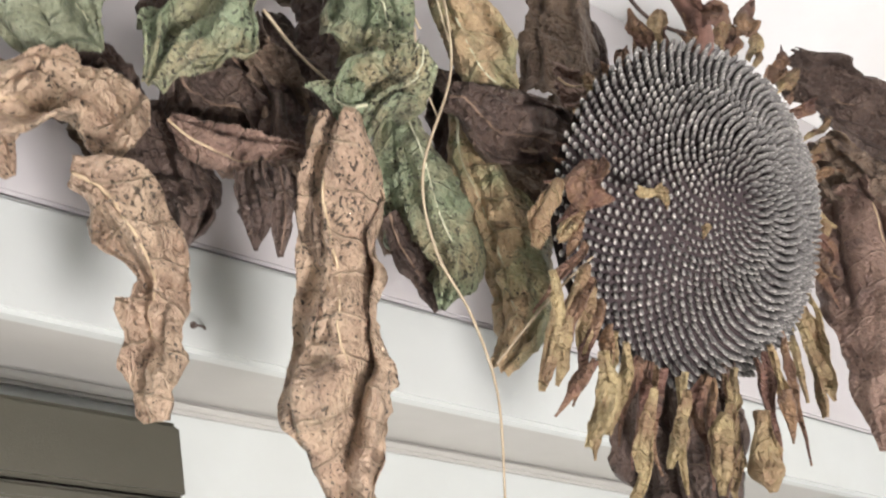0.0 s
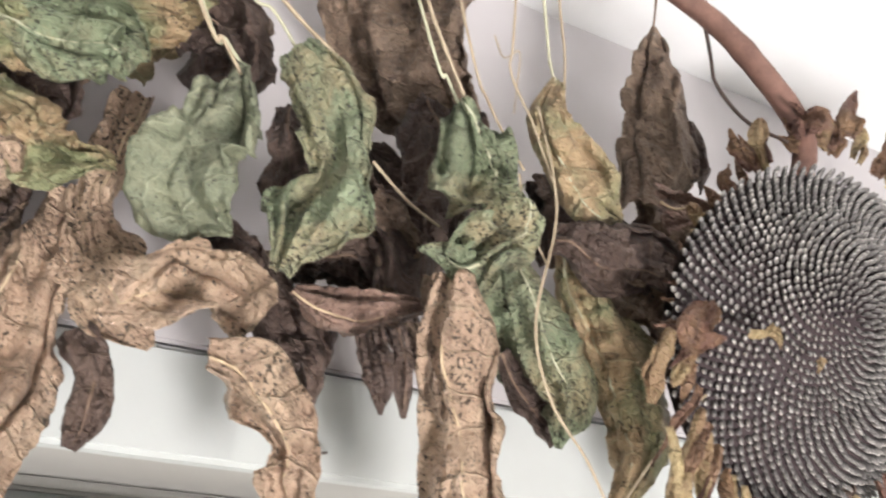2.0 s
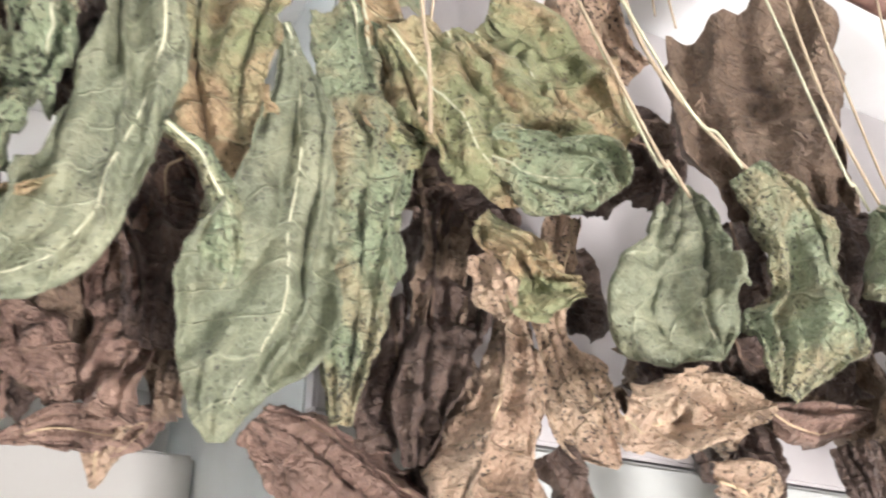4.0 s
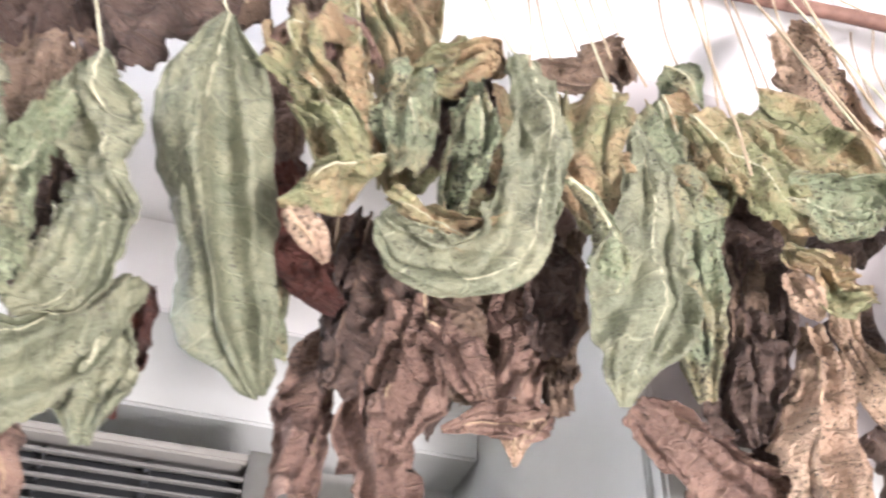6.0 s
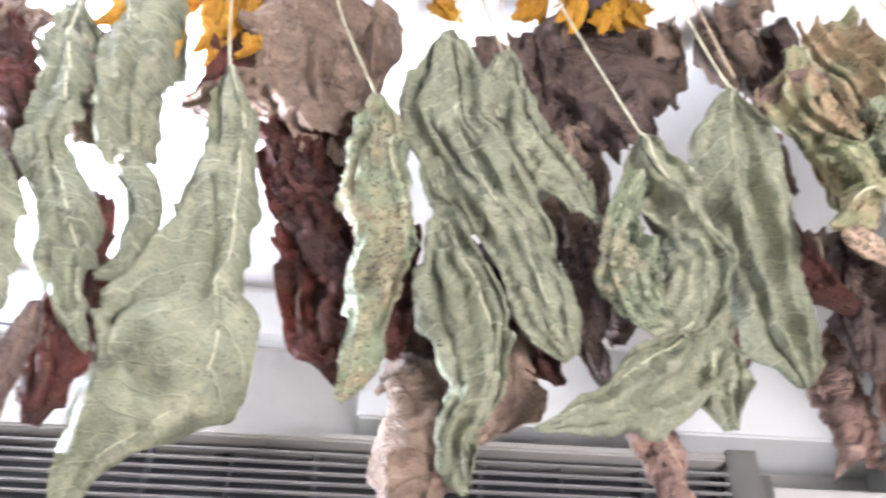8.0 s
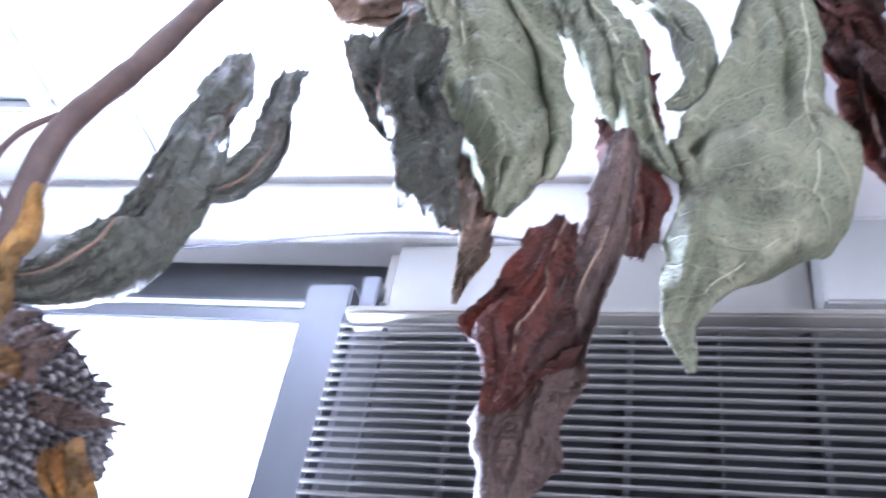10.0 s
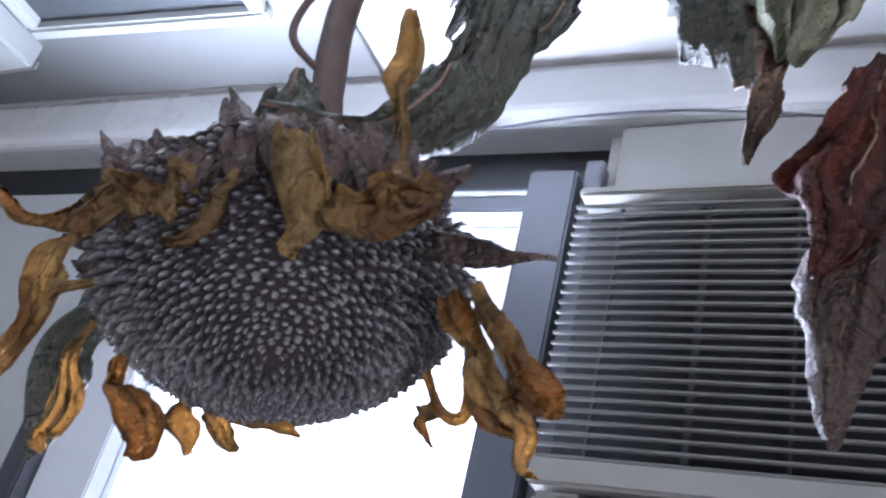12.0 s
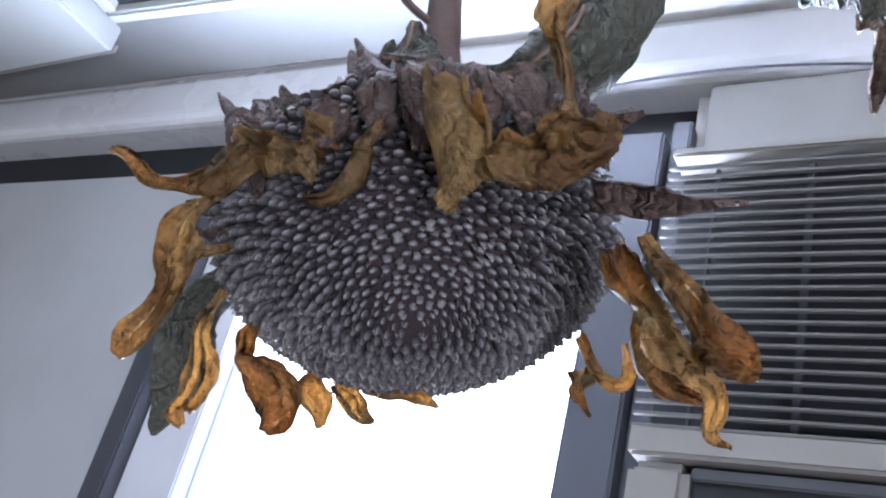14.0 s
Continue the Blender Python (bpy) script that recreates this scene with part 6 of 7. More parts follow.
leaf("tan", ((-0.118, 0.460, 2.011), (-0.119, 0.460, 1.991), (-0.122, 0.460, 1.967)), (-0.29, -0.84, -0.46), (0.0243, 0.0152, 0.0017), 0.6, 0.6)
leaf("brown", ((-0.073, 0.440, 2.199), (-0.076, 0.440, 2.128), (-0.086, 0.440, 2.063), (-0.086, 0.440, 2.011)), (-0.32, -0.75, -0.57), (0.0179, 0.0218, 0.0183, 0.0131), 0.7, 0.5)
leaf("brown", ((-0.131, 0.360, 2.321), (-0.091, 0.360, 2.333), (-0.043, 0.360, 2.365), (-0.028, 0.360, 2.337)), (-0.29, -0.57, -0.77), (0.0103, 0.0210, 0.0218, 0.0080), 0.7, 0.6)
leaf("speckled", ((-0.015, 0.330, 2.325), (0.004, 0.330, 2.316), (0.014, 0.330, 2.281)), (-0.38, -0.55, -0.75), (0.0104, 0.0207, 0.0101), 0.9, 0.5)
leaf("mixed", ((-0.002, 0.340, 2.294), (0.008, 0.340, 2.246), (0.017, 0.340, 2.194), (0.028, 0.340, 2.165)), (-0.42, -0.59, -0.69), (0.0180, 0.0273, 0.0287, 0.0094), 0.9, 0.5)
leaf("mixed", ((0.068, 0.320, 2.298), (0.106, 0.320, 2.281), (0.143, 0.320, 2.243), (0.184, 0.320, 2.221)), (-0.51, -0.52, -0.68), (0.0206, 0.0335, 0.0353, 0.0226), 0.8, 0.5)
leaf("tan", ((0.143, 0.330, 2.450), (0.161, 0.330, 2.411), (0.176, 0.330, 2.340), (0.217, 0.330, 2.307)), (-0.50, -0.48, -0.72), (0.0177, 0.0317, 0.0276, 0.0163), 0.6, 0.7)
leaf("dark", ((0.045, 0.400, 2.200), (0.089, 0.400, 2.185), (0.086, 0.400, 2.110), (0.065, 0.400, 2.029), (0.062, 0.400, 1.989)), (-0.49, -0.67, -0.55), (0.0306, 0.0358, 0.0313, 0.0246, 0.0086), 0.8, 0.3)
# green leaves of the middle bunch
leaf("green", ((-0.490, 0.357, 2.206), (-0.480, 0.366, 2.157), (-0.461, 0.374, 2.108), (-0.453, 0.383, 2.061), (-0.470, 0.391, 2.014), (-0.495, 0.400, 1.990)), (-0.20, -0.73, -0.66), (0.0051, 0.0314, 0.0359, 0.0324, 0.0289, 0.0099), 0.5, 0.7, stalk=((-0.559, 0.357, 2.430), (-0.524, 0.357, 2.312), ))
leaf("green", ((-0.424, 0.430, 2.047), (-0.455, 0.422, 1.988), (-0.495, 0.415, 1.944), (-0.541, 0.408, 1.914), (-0.602, 0.400, 1.891)), (-0.18, -0.82, -0.54), (0.0107, 0.0329, 0.0363, 0.0221, 0.0023), 0.45, 0.5)
leaf("green", ((-0.437, 0.430, 2.019), (-0.434, 0.432, 1.966), (-0.430, 0.435, 1.918)), (-0.26, -0.81, -0.53), (0.0157, 0.0302, 0.0073), 0.4, 0.4)
leaf("speckled", ((-0.502, 0.380, 2.152), (-0.521, 0.380, 2.084), (-0.515, 0.380, 2.025), (-0.495, 0.380, 1.985)), (-0.17, -0.75, -0.64), (0.0179, 0.0196, 0.0299, 0.0121), 1.1, 0.6)
leaf("red", ((-0.423, 0.450, 2.062), (-0.422, 0.455, 2.000), (-0.423, 0.460, 1.954)), (-0.26, -0.80, -0.55), (0.0138, 0.0211, 0.0102), 0.6, 0.4)
leaf("pink", ((-0.496, 0.470, 1.951), (-0.481, 0.470, 1.905), (-0.472, 0.470, 1.853)), (-0.20, -0.86, -0.46), (0.0179, 0.0198, 0.0142), 0.6, 0.8)
leaf("green", ((-0.683, 0.355, 2.345), (-0.680, 0.361, 2.273), (-0.676, 0.368, 2.211), (-0.651, 0.374, 2.157), (-0.621, 0.381, 2.101), (-0.603, 0.387, 2.047), (-0.586, 0.394, 1.997), (-0.568, 0.400, 1.962)), (-0.02, -0.71, -0.70), (0.0067, 0.0421, 0.0475, 0.0420, 0.0328, 0.0291, 0.0282, 0.0072), 0.45, 0.6, stalk=((-0.671, 0.355, 2.405), ))
leaf("green", ((-0.617, 0.380, 2.360), (-0.622, 0.381, 2.288), (-0.606, 0.383, 2.221), (-0.576, 0.384, 2.169), (-0.536, 0.385, 2.109)), (-0.06, -0.67, -0.74), (0.0063, 0.0284, 0.0301, 0.0319, 0.0053), 0.6, 0.5, stalk=((-0.623, 0.380, 2.451), ))
leaf("green", ((-0.680, 0.390, 2.123), (-0.676, 0.400, 2.083), (-0.667, 0.410, 2.032), (-0.657, 0.420, 1.984), (-0.653, 0.430, 1.939), (-0.664, 0.440, 1.906), (-0.661, 0.450, 1.875), (-0.655, 0.460, 1.860)), (0.01, -0.83, -0.56), (0.0080, 0.0274, 0.0419, 0.0382, 0.0204, 0.0177, 0.0197, 0.0023), 0.55, 0.6)
leaf("green", ((-0.706, 0.400, 2.225), (-0.680, 0.400, 2.156), (-0.648, 0.400, 2.093)), (0.03, -0.71, -0.70), (0.0144, 0.0262, 0.0132), 0.4, 0.5)
leaf("brown", ((-0.708, 0.470, 2.095), (-0.670, 0.472, 2.039), (-0.663, 0.474, 1.977), (-0.680, 0.476, 1.930), (-0.699, 0.478, 1.881), (-0.691, 0.480, 1.833)), (0.04, -0.85, -0.52), (0.0139, 0.0673, 0.0811, 0.0559, 0.0310, 0.0161), 0.45, 0.6)
leaf("speckled", ((-0.758, 0.365, 2.255), (-0.753, 0.373, 2.197), (-0.750, 0.381, 2.135), (-0.739, 0.389, 2.086), (-0.743, 0.396, 2.038), (-0.746, 0.404, 1.994), (-0.750, 0.412, 1.953), (-0.765, 0.420, 1.920)), (0.11, -0.75, -0.65), (0.0057, 0.0359, 0.0385, 0.0322, 0.0250, 0.0206, 0.0177, 0.0035), 0.7, 0.9, stalk=((-0.807, 0.365, 2.393), ))
leaf("green", ((-0.909, 0.355, 2.273), (-0.893, 0.366, 2.199), (-0.891, 0.376, 2.137), (-0.893, 0.387, 2.072), (-0.904, 0.397, 2.020), (-0.908, 0.408, 1.965), (-0.927, 0.418, 1.920), (-0.956, 0.429, 1.882), (-0.970, 0.439, 1.841), (-0.962, 0.450, 1.803)), (0.10, -0.73, -0.67), (0.0043, 0.0245, 0.0301, 0.0377, 0.0463, 0.0694, 0.0572, 0.0304, 0.0165, 0.0026), 0.4, 0.7, stalk=((-0.925, 0.355, 2.363), ))
leaf("dark", ((-0.496, 0.440, 2.510), (-0.499, 0.440, 2.432), (-0.485, 0.440, 2.340), (-0.470, 0.440, 2.263)), (-0.15, -0.62, -0.77), (0.0930, 0.0878, 0.0653, 0.0218), 0.7, 0.4)
leaf("brown", ((-0.334, 0.420, 2.510), (-0.337, 0.420, 2.468), (-0.327, 0.420, 2.383)), (-0.27, -0.56, -0.78), (0.0577, 0.0544, 0.0301), 0.8, 0.5)
leaf("brown", ((-0.842, 0.420, 2.510), (-0.833, 0.420, 2.401), (-0.830, 0.420, 2.310), (-0.813, 0.420, 2.238)), (0.16, -0.61, -0.77), (0.1002, 0.0927, 0.0553, 0.0088), 0.6, 0.5)
leaf("red", ((-0.853, 0.450, 2.276), (-0.836, 0.450, 2.200), (-0.807, 0.450, 2.133), (-0.777, 0.450, 2.064)), (0.17, -0.72, -0.67), (0.0429, 0.0365, 0.0307, 0.0160), 0.8, 0.5)
leaf("red", ((-0.725, 0.450, 2.143), (-0.720, 0.455, 2.061), (-0.727, 0.460, 1.987)), (0.08, -0.79, -0.61), (0.0170, 0.0201, 0.0153), 0.6, 0.5)
leaf("dark", ((-0.546, 0.460, 2.166), (-0.546, 0.460, 2.098), (-0.541, 0.460, 2.030), (-0.523, 0.460, 1.975)), (-0.13, -0.79, -0.60), (0.0265, 0.0281, 0.0214, 0.0077), 0.7, 0.4)
leaf("brown", ((-0.971, 0.420, 2.287), (-0.940, 0.420, 2.292), (-0.902, 0.420, 2.308), (-0.871, 0.420, 2.276)), (0.25, -0.64, -0.73), (0.0075, 0.0211, 0.0274, 0.0090), 0.9, 0.4)
# last bunch before the window
leaf("green", ((-1.177, 0.350, 2.246), (-1.166, 0.358, 2.165), (-1.136, 0.367, 2.108), (-1.118, 0.375, 2.049), (-1.106, 0.383, 1.996), (-1.104, 0.392, 1.952), (-1.112, 0.400, 1.911)), (0.33, -0.65, -0.68), (0.0043, 0.0273, 0.0591, 0.0617, 0.0497, 0.0365, 0.0115), 0.5, 0.5, stalk=((-1.181, 0.350, 2.362), ))
leaf("grey", ((-1.194, 0.330, 2.100), (-1.190, 0.336, 2.050), (-1.182, 0.342, 1.994), (-1.167, 0.348, 1.949), (-1.159, 0.354, 1.901), (-1.130, 0.360, 1.861)), (0.41, -0.66, -0.63), (0.0064, 0.0283, 0.0283, 0.0318, 0.0295, 0.0095), 1.0, 0.9, stalk=((-1.250, 0.330, 2.268), ))
leaf("grey", ((-1.234, 0.340, 2.053), (-1.209, 0.345, 1.997), (-1.187, 0.350, 1.950)), (0.44, -0.64, -0.63), (0.0124, 0.0190, 0.0069), 0.6, 0.4)
leaf("green", ((-1.095, 0.370, 2.325), (-1.080, 0.373, 2.239), (-1.067, 0.377, 2.162), (-1.032, 0.380, 2.085), (-1.011, 0.383, 2.018), (-0.994, 0.387, 1.976), (-0.969, 0.390, 1.935)), (0.22, -0.65, -0.73), (0.0168, 0.0332, 0.0342, 0.0296, 0.0207, 0.0141, 0.0027), 0.55, 0.7, stalk=((-1.100, 0.370, 2.393), ))
leaf("green", ((-1.042, 0.380, 2.431), (-1.019, 0.380, 2.307), (-1.009, 0.380, 2.228), (-0.994, 0.380, 2.153)), (0.17, -0.57, -0.81), (0.0458, 0.0467, 0.0356, 0.0189), 0.4, 0.6)
leaf("green", ((-0.992, 0.380, 2.157), (-0.964, 0.380, 2.109), (-0.954, 0.380, 2.064), (-0.959, 0.380, 2.022), (-0.981, 0.380, 2.007)), (0.15, -0.68, -0.72), (0.0149, 0.0161, 0.0155, 0.0121, 0.0024), 0.3, 0.9)
leaf("red", ((-1.013, 0.415, 2.124), (-1.010, 0.415, 2.048), (-1.007, 0.415, 1.987), (-1.003, 0.415, 1.932), (-1.004, 0.415, 1.876)), (0.20, -0.74, -0.64), (0.0136, 0.0270, 0.0281, 0.0268, 0.0067), 0.7, 0.5)
leaf("red", ((-1.046, 0.345, 1.856), (-1.059, 0.345, 1.807), (-1.068, 0.345, 1.766), (-1.076, 0.345, 1.731), (-1.086, 0.345, 1.708)), (0.06, -0.81, -0.58), (0.0089, 0.0275, 0.0357, 0.0194, 0.0024), 0.6, 0.4)
leaf("dark", ((-1.010, 0.360, 1.959), (-1.018, 0.360, 1.877), (-1.034, 0.360, 1.813), (-1.050, 0.360, 1.756), (-1.063, 0.360, 1.710), (-1.069, 0.360, 1.667), (-1.073, 0.360, 1.634), (-1.073, 0.360, 1.613)), (0.03, -0.84, -0.54), (0.0097, 0.0172, 0.0173, 0.0232, 0.0248, 0.0177, 0.0082, 0.0015), 0.35, 0.6)
leaf("brown", ((-1.171, 0.410, 2.125), (-1.158, 0.410, 2.036), (-1.142, 0.410, 1.976), (-1.131, 0.410, 1.922), (-1.129, 0.410, 1.878), (-1.133, 0.410, 1.836)), (0.15, -0.71, -0.69), (0.0502, 0.0494, 0.0391, 0.0235, 0.0134, 0.0024), 0.9, 0.5)
leaf("brown", ((-1.217, 0.420, 2.478), (-1.237, 0.420, 2.358), (-1.273, 0.420, 2.273), (-1.328, 0.420, 2.224)), (0.37, -0.54, -0.76), (0.0422, 0.0657, 0.0500, 0.0122), 0.6, 0.5)
leaf("red", ((-1.229, 0.420, 2.453), (-1.178, 0.420, 2.335), (-1.144, 0.420, 2.272), (-1.123, 0.420, 2.243)), (0.30, -0.55, -0.78), (0.0208, 0.0370, 0.0277, 0.0045), 0.6, 0.4)
leaf("red", ((-0.895, 0.430, 2.485), (-0.909, 0.430, 2.367), (-0.955, 0.430, 2.289)), (0.07, -0.56, -0.83), (0.0619, 0.0513, 0.0153), 0.6, 0.4)
leaf("red", ((-0.829, 0.450, 2.220), (-0.810, 0.450, 2.140), (-0.800, 0.450, 2.072), (-0.787, 0.450, 2.010), (-0.765, 0.450, 1.952)), (-0.05, -0.72, -0.69), (0.0322, 0.0332, 0.0394, 0.0299, 0.0071), 0.8, 0.5)
leaf("brown", ((-0.805, 0.450, 2.515), (-0.801, 0.450, 2.351), (-0.817, 0.450, 2.233)), (-0.03, -0.58, -0.81), (0.0598, 0.0478, 0.0325), 0.7, 0.4)
leaf("red", ((-0.608, 0.460, 2.064), (-0.587, 0.460, 2.018), (-0.564, 0.460, 1.973)), (-0.29, -0.73, -0.62), (0.0154, 0.0296, 0.0095), 0.7, 0.4)
leaf("grey", ((-1.274, 0.110, 1.645), (-1.246, 0.118, 1.641), (-1.226, 0.127, 1.644), (-1.211, 0.135, 1.659), (-1.202, 0.143, 1.683), (-1.199, 0.152, 1.713), (-1.202, 0.160, 1.750)), (0.42, -0.65, -0.64), (0.0056, 0.0077, 0.0104, 0.0150, 0.0172, 0.0157, 0.0116), 0.4, 0.35)
leaf("grey", ((-1.219, 0.160, 1.730), (-1.243, 0.197, 1.802), (-1.263, 0.233, 1.879), (-1.291, 0.270, 1.960)), (0.39, -0.60, -0.70), (0.0095, 0.0159, 0.0164, 0.0124), 0.5, 0.6)
leaf("grey", ((-1.228, 0.190, 1.753), (-1.210, 0.205, 1.778), (-1.209, 0.220, 1.812), (-1.219, 0.235, 1.858), (-1.229, 0.250, 1.919)), (0.34, -0.63, -0.70), (0.0074, 0.0115, 0.0121, 0.0113, 0.0085), 0.5, 0.6)
leaf("grey", ((-1.283, 0.130, 1.686), (-1.279, 0.130, 1.667), (-1.279, 0.130, 1.653), (-1.289, 0.130, 1.647)), (0.59, -0.61, -0.53), (0.0020, 0.0095, 0.0149, 0.0050), 0.5, 0.6)
leaf("grey", ((-1.320, 0.130, 1.574), (-1.353, 0.138, 1.554), (-1.359, 0.145, 1.534), (-1.367, 0.153, 1.519), (-1.376, 0.160, 1.510)), (0.72, -0.64, -0.27), (0.0034, 0.0111, 0.0122, 0.0076, 0.0007), 0.35, 0.5)
# thin straws and leaf stalks that hang between the leaves
straw("pale dry straw hanging in a curve in front of leaves", ((0.412, 0.235, 2.185), (0.425, 0.235, 2.104), (0.405, 0.235, 2.018), (0.419, 0.240, 1.969), (0.447, 0.240, 1.932), (0.467, 0.240, 1.886), (0.472, 0.240, 1.820)), 0.0014, 0.0011)
straw("thin straw leaning from leaf to flower head", ((0.554, 0.200, 2.014), (0.507, 0.220, 1.963), (0.466, 0.240, 1.905)), 0.0013, 0.001)
straw("thin bent brown leaf stalk", ((0.398, 0.240, 2.127), (0.402, 0.240, 2.096), (0.419, 0.240, 2.063)), 0.0013, 0.001)
straw("thin dry leaf stalk", ((0.443, 0.245, 2.303), (0.446, 0.245, 2.249), (0.442, 0.245, 2.190), (0.441, 0.245, 2.146)), 0.0016, 0.0014)
straw("thin dry leaf stalk", ((0.362, 0.250, 2.237), (0.380, 0.250, 2.184), (0.409, 0.250, 2.138)), 0.0016, 0.0014)
straw("thin dry leaf stalk", ((0.396, 0.240, 2.255), (0.392, 0.240, 2.212), (0.411, 0.240, 2.171), (0.426, 0.240, 2.129)), 0.0014, 0.0012)
straw("thin curly dry brown tendril", ((0.385, 0.250, 2.247), (0.393, 0.250, 2.230), (0.407, 0.250, 2.241), (0.405, 0.250, 2.214), (0.401, 0.250, 2.183)), 0.0009, 0.0007)
straw("brown leaf stalk behind the flower", ((0.624, 0.260, 2.334), (0.616, 0.250, 2.288), (0.624, 0.230, 2.241), (0.633, 0.200, 2.208)), 0.0026, 0.002, STALK_DARK)
straw("thin brown dry leaf stalk", ((0.314, 0.300, 2.141), (0.342, 0.300, 2.118), (0.369, 0.300, 2.104)), 0.0018, 0.0014)
straw("pale dry leaf stalk", ((0.175, 0.290, 2.346), (0.196, 0.290, 2.285), (0.237, 0.290, 2.240), (0.279, 0.290, 2.210)), 0.0026, 0.0022)
straw("pale dry leaf stalk", ((0.175, 0.280, 2.208), (0.192, 0.280, 2.187), (0.208, 0.280, 2.163)), 0.002, 0.0018)
straw("pale dry leaf stalk", ((0.305, 0.250, 2.359), (0.326, 0.250, 2.260), (0.359, 0.250, 2.183)), 0.002, 0.0018)
straw("pale dry leaf stalk", ((-0.000, 0.270, 2.246), (0.006, 0.270, 2.201), (0.008, 0.270, 2.147)), 0.002, 0.0018)
straw("thin dry leaf stalk hanging in a row", ((-0.154, 0.310, 2.391), (-0.152, 0.310, 2.315), (-0.155, 0.310, 2.261)), 0.0017, 0.0015)
straw("thin dry leaf stalk hanging in a row", ((-0.137, 0.330, 2.418), (-0.131, 0.330, 2.342), (-0.125, 0.330, 2.304)), 0.0017, 0.0015)
straw("thin dry leaf stalk hanging in a row", ((-0.111, 0.350, 2.458), (-0.096, 0.350, 2.391), (-0.086, 0.350, 2.348)), 0.0017, 0.0015)
straw("thin dry leaf stalk hanging in a row", ((-0.094, 0.310, 2.410), (-0.084, 0.310, 2.345), (-0.076, 0.310, 2.300)), 0.0017, 0.0015)
straw("thin dry leaf stalk hanging in a row", ((-0.067, 0.330, 2.471), (-0.051, 0.330, 2.368), (-0.031, 0.330, 2.302)), 0.0017, 0.0015)
straw("thin dry leaf stalk hanging in a row", ((0.018, 0.350, 2.520), (0.016, 0.350, 2.421), (0.032, 0.350, 2.333)), 0.0017, 0.0015)
straw("thin dry leaf stalk hanging in a row", ((0.040, 0.310, 2.494), (0.031, 0.310, 2.336), (0.018, 0.310, 2.187)), 0.0017, 0.0015)
straw("thin dry leaf stalk hanging in a row", ((0.081, 0.330, 2.532), (0.089, 0.330, 2.427), (0.094, 0.330, 2.338)), 0.0017, 0.0015)
straw("thin dry leaf stalk hanging in a row", ((0.106, 0.350, 2.573), (0.120, 0.350, 2.455), (0.127, 0.350, 2.377)), 0.0017, 0.0015)
straw("thin dry leaf stalk hanging in a row", ((0.132, 0.310, 2.518), (0.128, 0.310, 2.437), (0.141, 0.310, 2.380)), 0.0017, 0.0015)
straw("thin dry leaf stalk hanging in a row", ((0.213, 0.330, 2.596), (0.206, 0.330, 2.538), (0.197, 0.330, 2.473)), 0.0017, 0.0015)
straw("thin dry leaf stalk hanging in a row", ((0.311, 0.350, 2.647), (0.263, 0.350, 2.505), (0.261, 0.350, 2.400)), 0.0017, 0.0015)
straw("thin dry leaf stalk hanging in a row", ((0.224, 0.310, 2.519), (0.268, 0.310, 2.498), (0.285, 0.310, 2.428)), 0.0017, 0.0015)
straw("thin dry leaf stalk hanging in a row", ((0.278, 0.330, 2.508), (0.258, 0.330, 2.441), (0.264, 0.330, 2.372)), 0.0017, 0.0015)
straw("thin brown dry leaf stalk", ((-0.651, 0.370, 2.465), (-0.639, 0.370, 2.411), (-0.623, 0.370, 2.336)), 0.002, 0.0018)
straw("thin brown dry leaf stalk", ((-0.419, 0.330, 2.451), (-0.406, 0.330, 2.357), (-0.393, 0.330, 2.272)), 0.002, 0.0018)
straw("straw on the lower leaf", ((-0.291, 0.500, 2.178), (-0.270, 0.500, 2.134), (-0.243, 0.500, 2.095)), 0.002, 0.0013)
# darker leaves deep in the bunches
leaf("dark", ((0.218, 0.410, 2.303), (0.232, 0.415, 2.265), (0.232, 0.420, 2.224)), (-0.337, -0.760, -0.556), (0.0200, 0.0315, 0.0315, 0.0100), 0.9, 0.5)
leaf("dark", ((0.357, 0.410, 2.219), (0.369, 0.415, 2.172), (0.366, 0.420, 2.124)), (-0.505, -0.748, -0.431), (0.0230, 0.0370, 0.0370, 0.0120), 0.9, 0.5)
leaf("dark", ((0.457, 0.410, 2.252), (0.468, 0.415, 2.207), (0.463, 0.420, 2.160)), (-0.579, -0.688, -0.437), (0.0220, 0.0345, 0.0345, 0.0110), 0.9, 0.5)
leaf("brown", ((0.498, 0.410, 2.148), (0.509, 0.415, 2.101), (0.503, 0.420, 2.053)), (-0.637, -0.701, -0.320), (0.0180, 0.0285, 0.0285, 0.0090), 0.9, 0.5)
leaf("dark", ((0.195, 0.410, 2.179), (0.208, 0.415, 2.148), (0.208, 0.420, 2.114)), (-0.335, -0.831, -0.444), (0.0160, 0.0245, 0.0245, 0.0080), 0.9, 0.5)
leaf("brown", ((0.251, 0.410, 2.111), (0.263, 0.415, 2.080), (0.263, 0.420, 2.048)), (-0.417, -0.838, -0.353), (0.0180, 0.0285, 0.0285, 0.0090), 0.9, 0.5)
leaf("dark", ((0.311, 0.410, 2.076), (0.323, 0.415, 2.045), (0.322, 0.420, 2.013)), (-0.490, -0.820, -0.297), (0.0130, 0.0210, 0.0210, 0.0070), 0.9, 0.5)
leaf("dark", ((0.612, 0.410, 2.219), (0.621, 0.415, 2.166), (0.611, 0.420, 2.112)), (-0.691, -0.629, -0.356), (0.0230, 0.0360, 0.0360, 0.0110), 0.9, 0.5)
leaf("brown", ((0.694, 0.410, 2.284), (0.705, 0.415, 2.240), (0.694, 0.420, 2.192)), (-0.714, -0.577, -0.397), (0.0210, 0.0335, 0.0335, 0.0110), 0.9, 0.5)
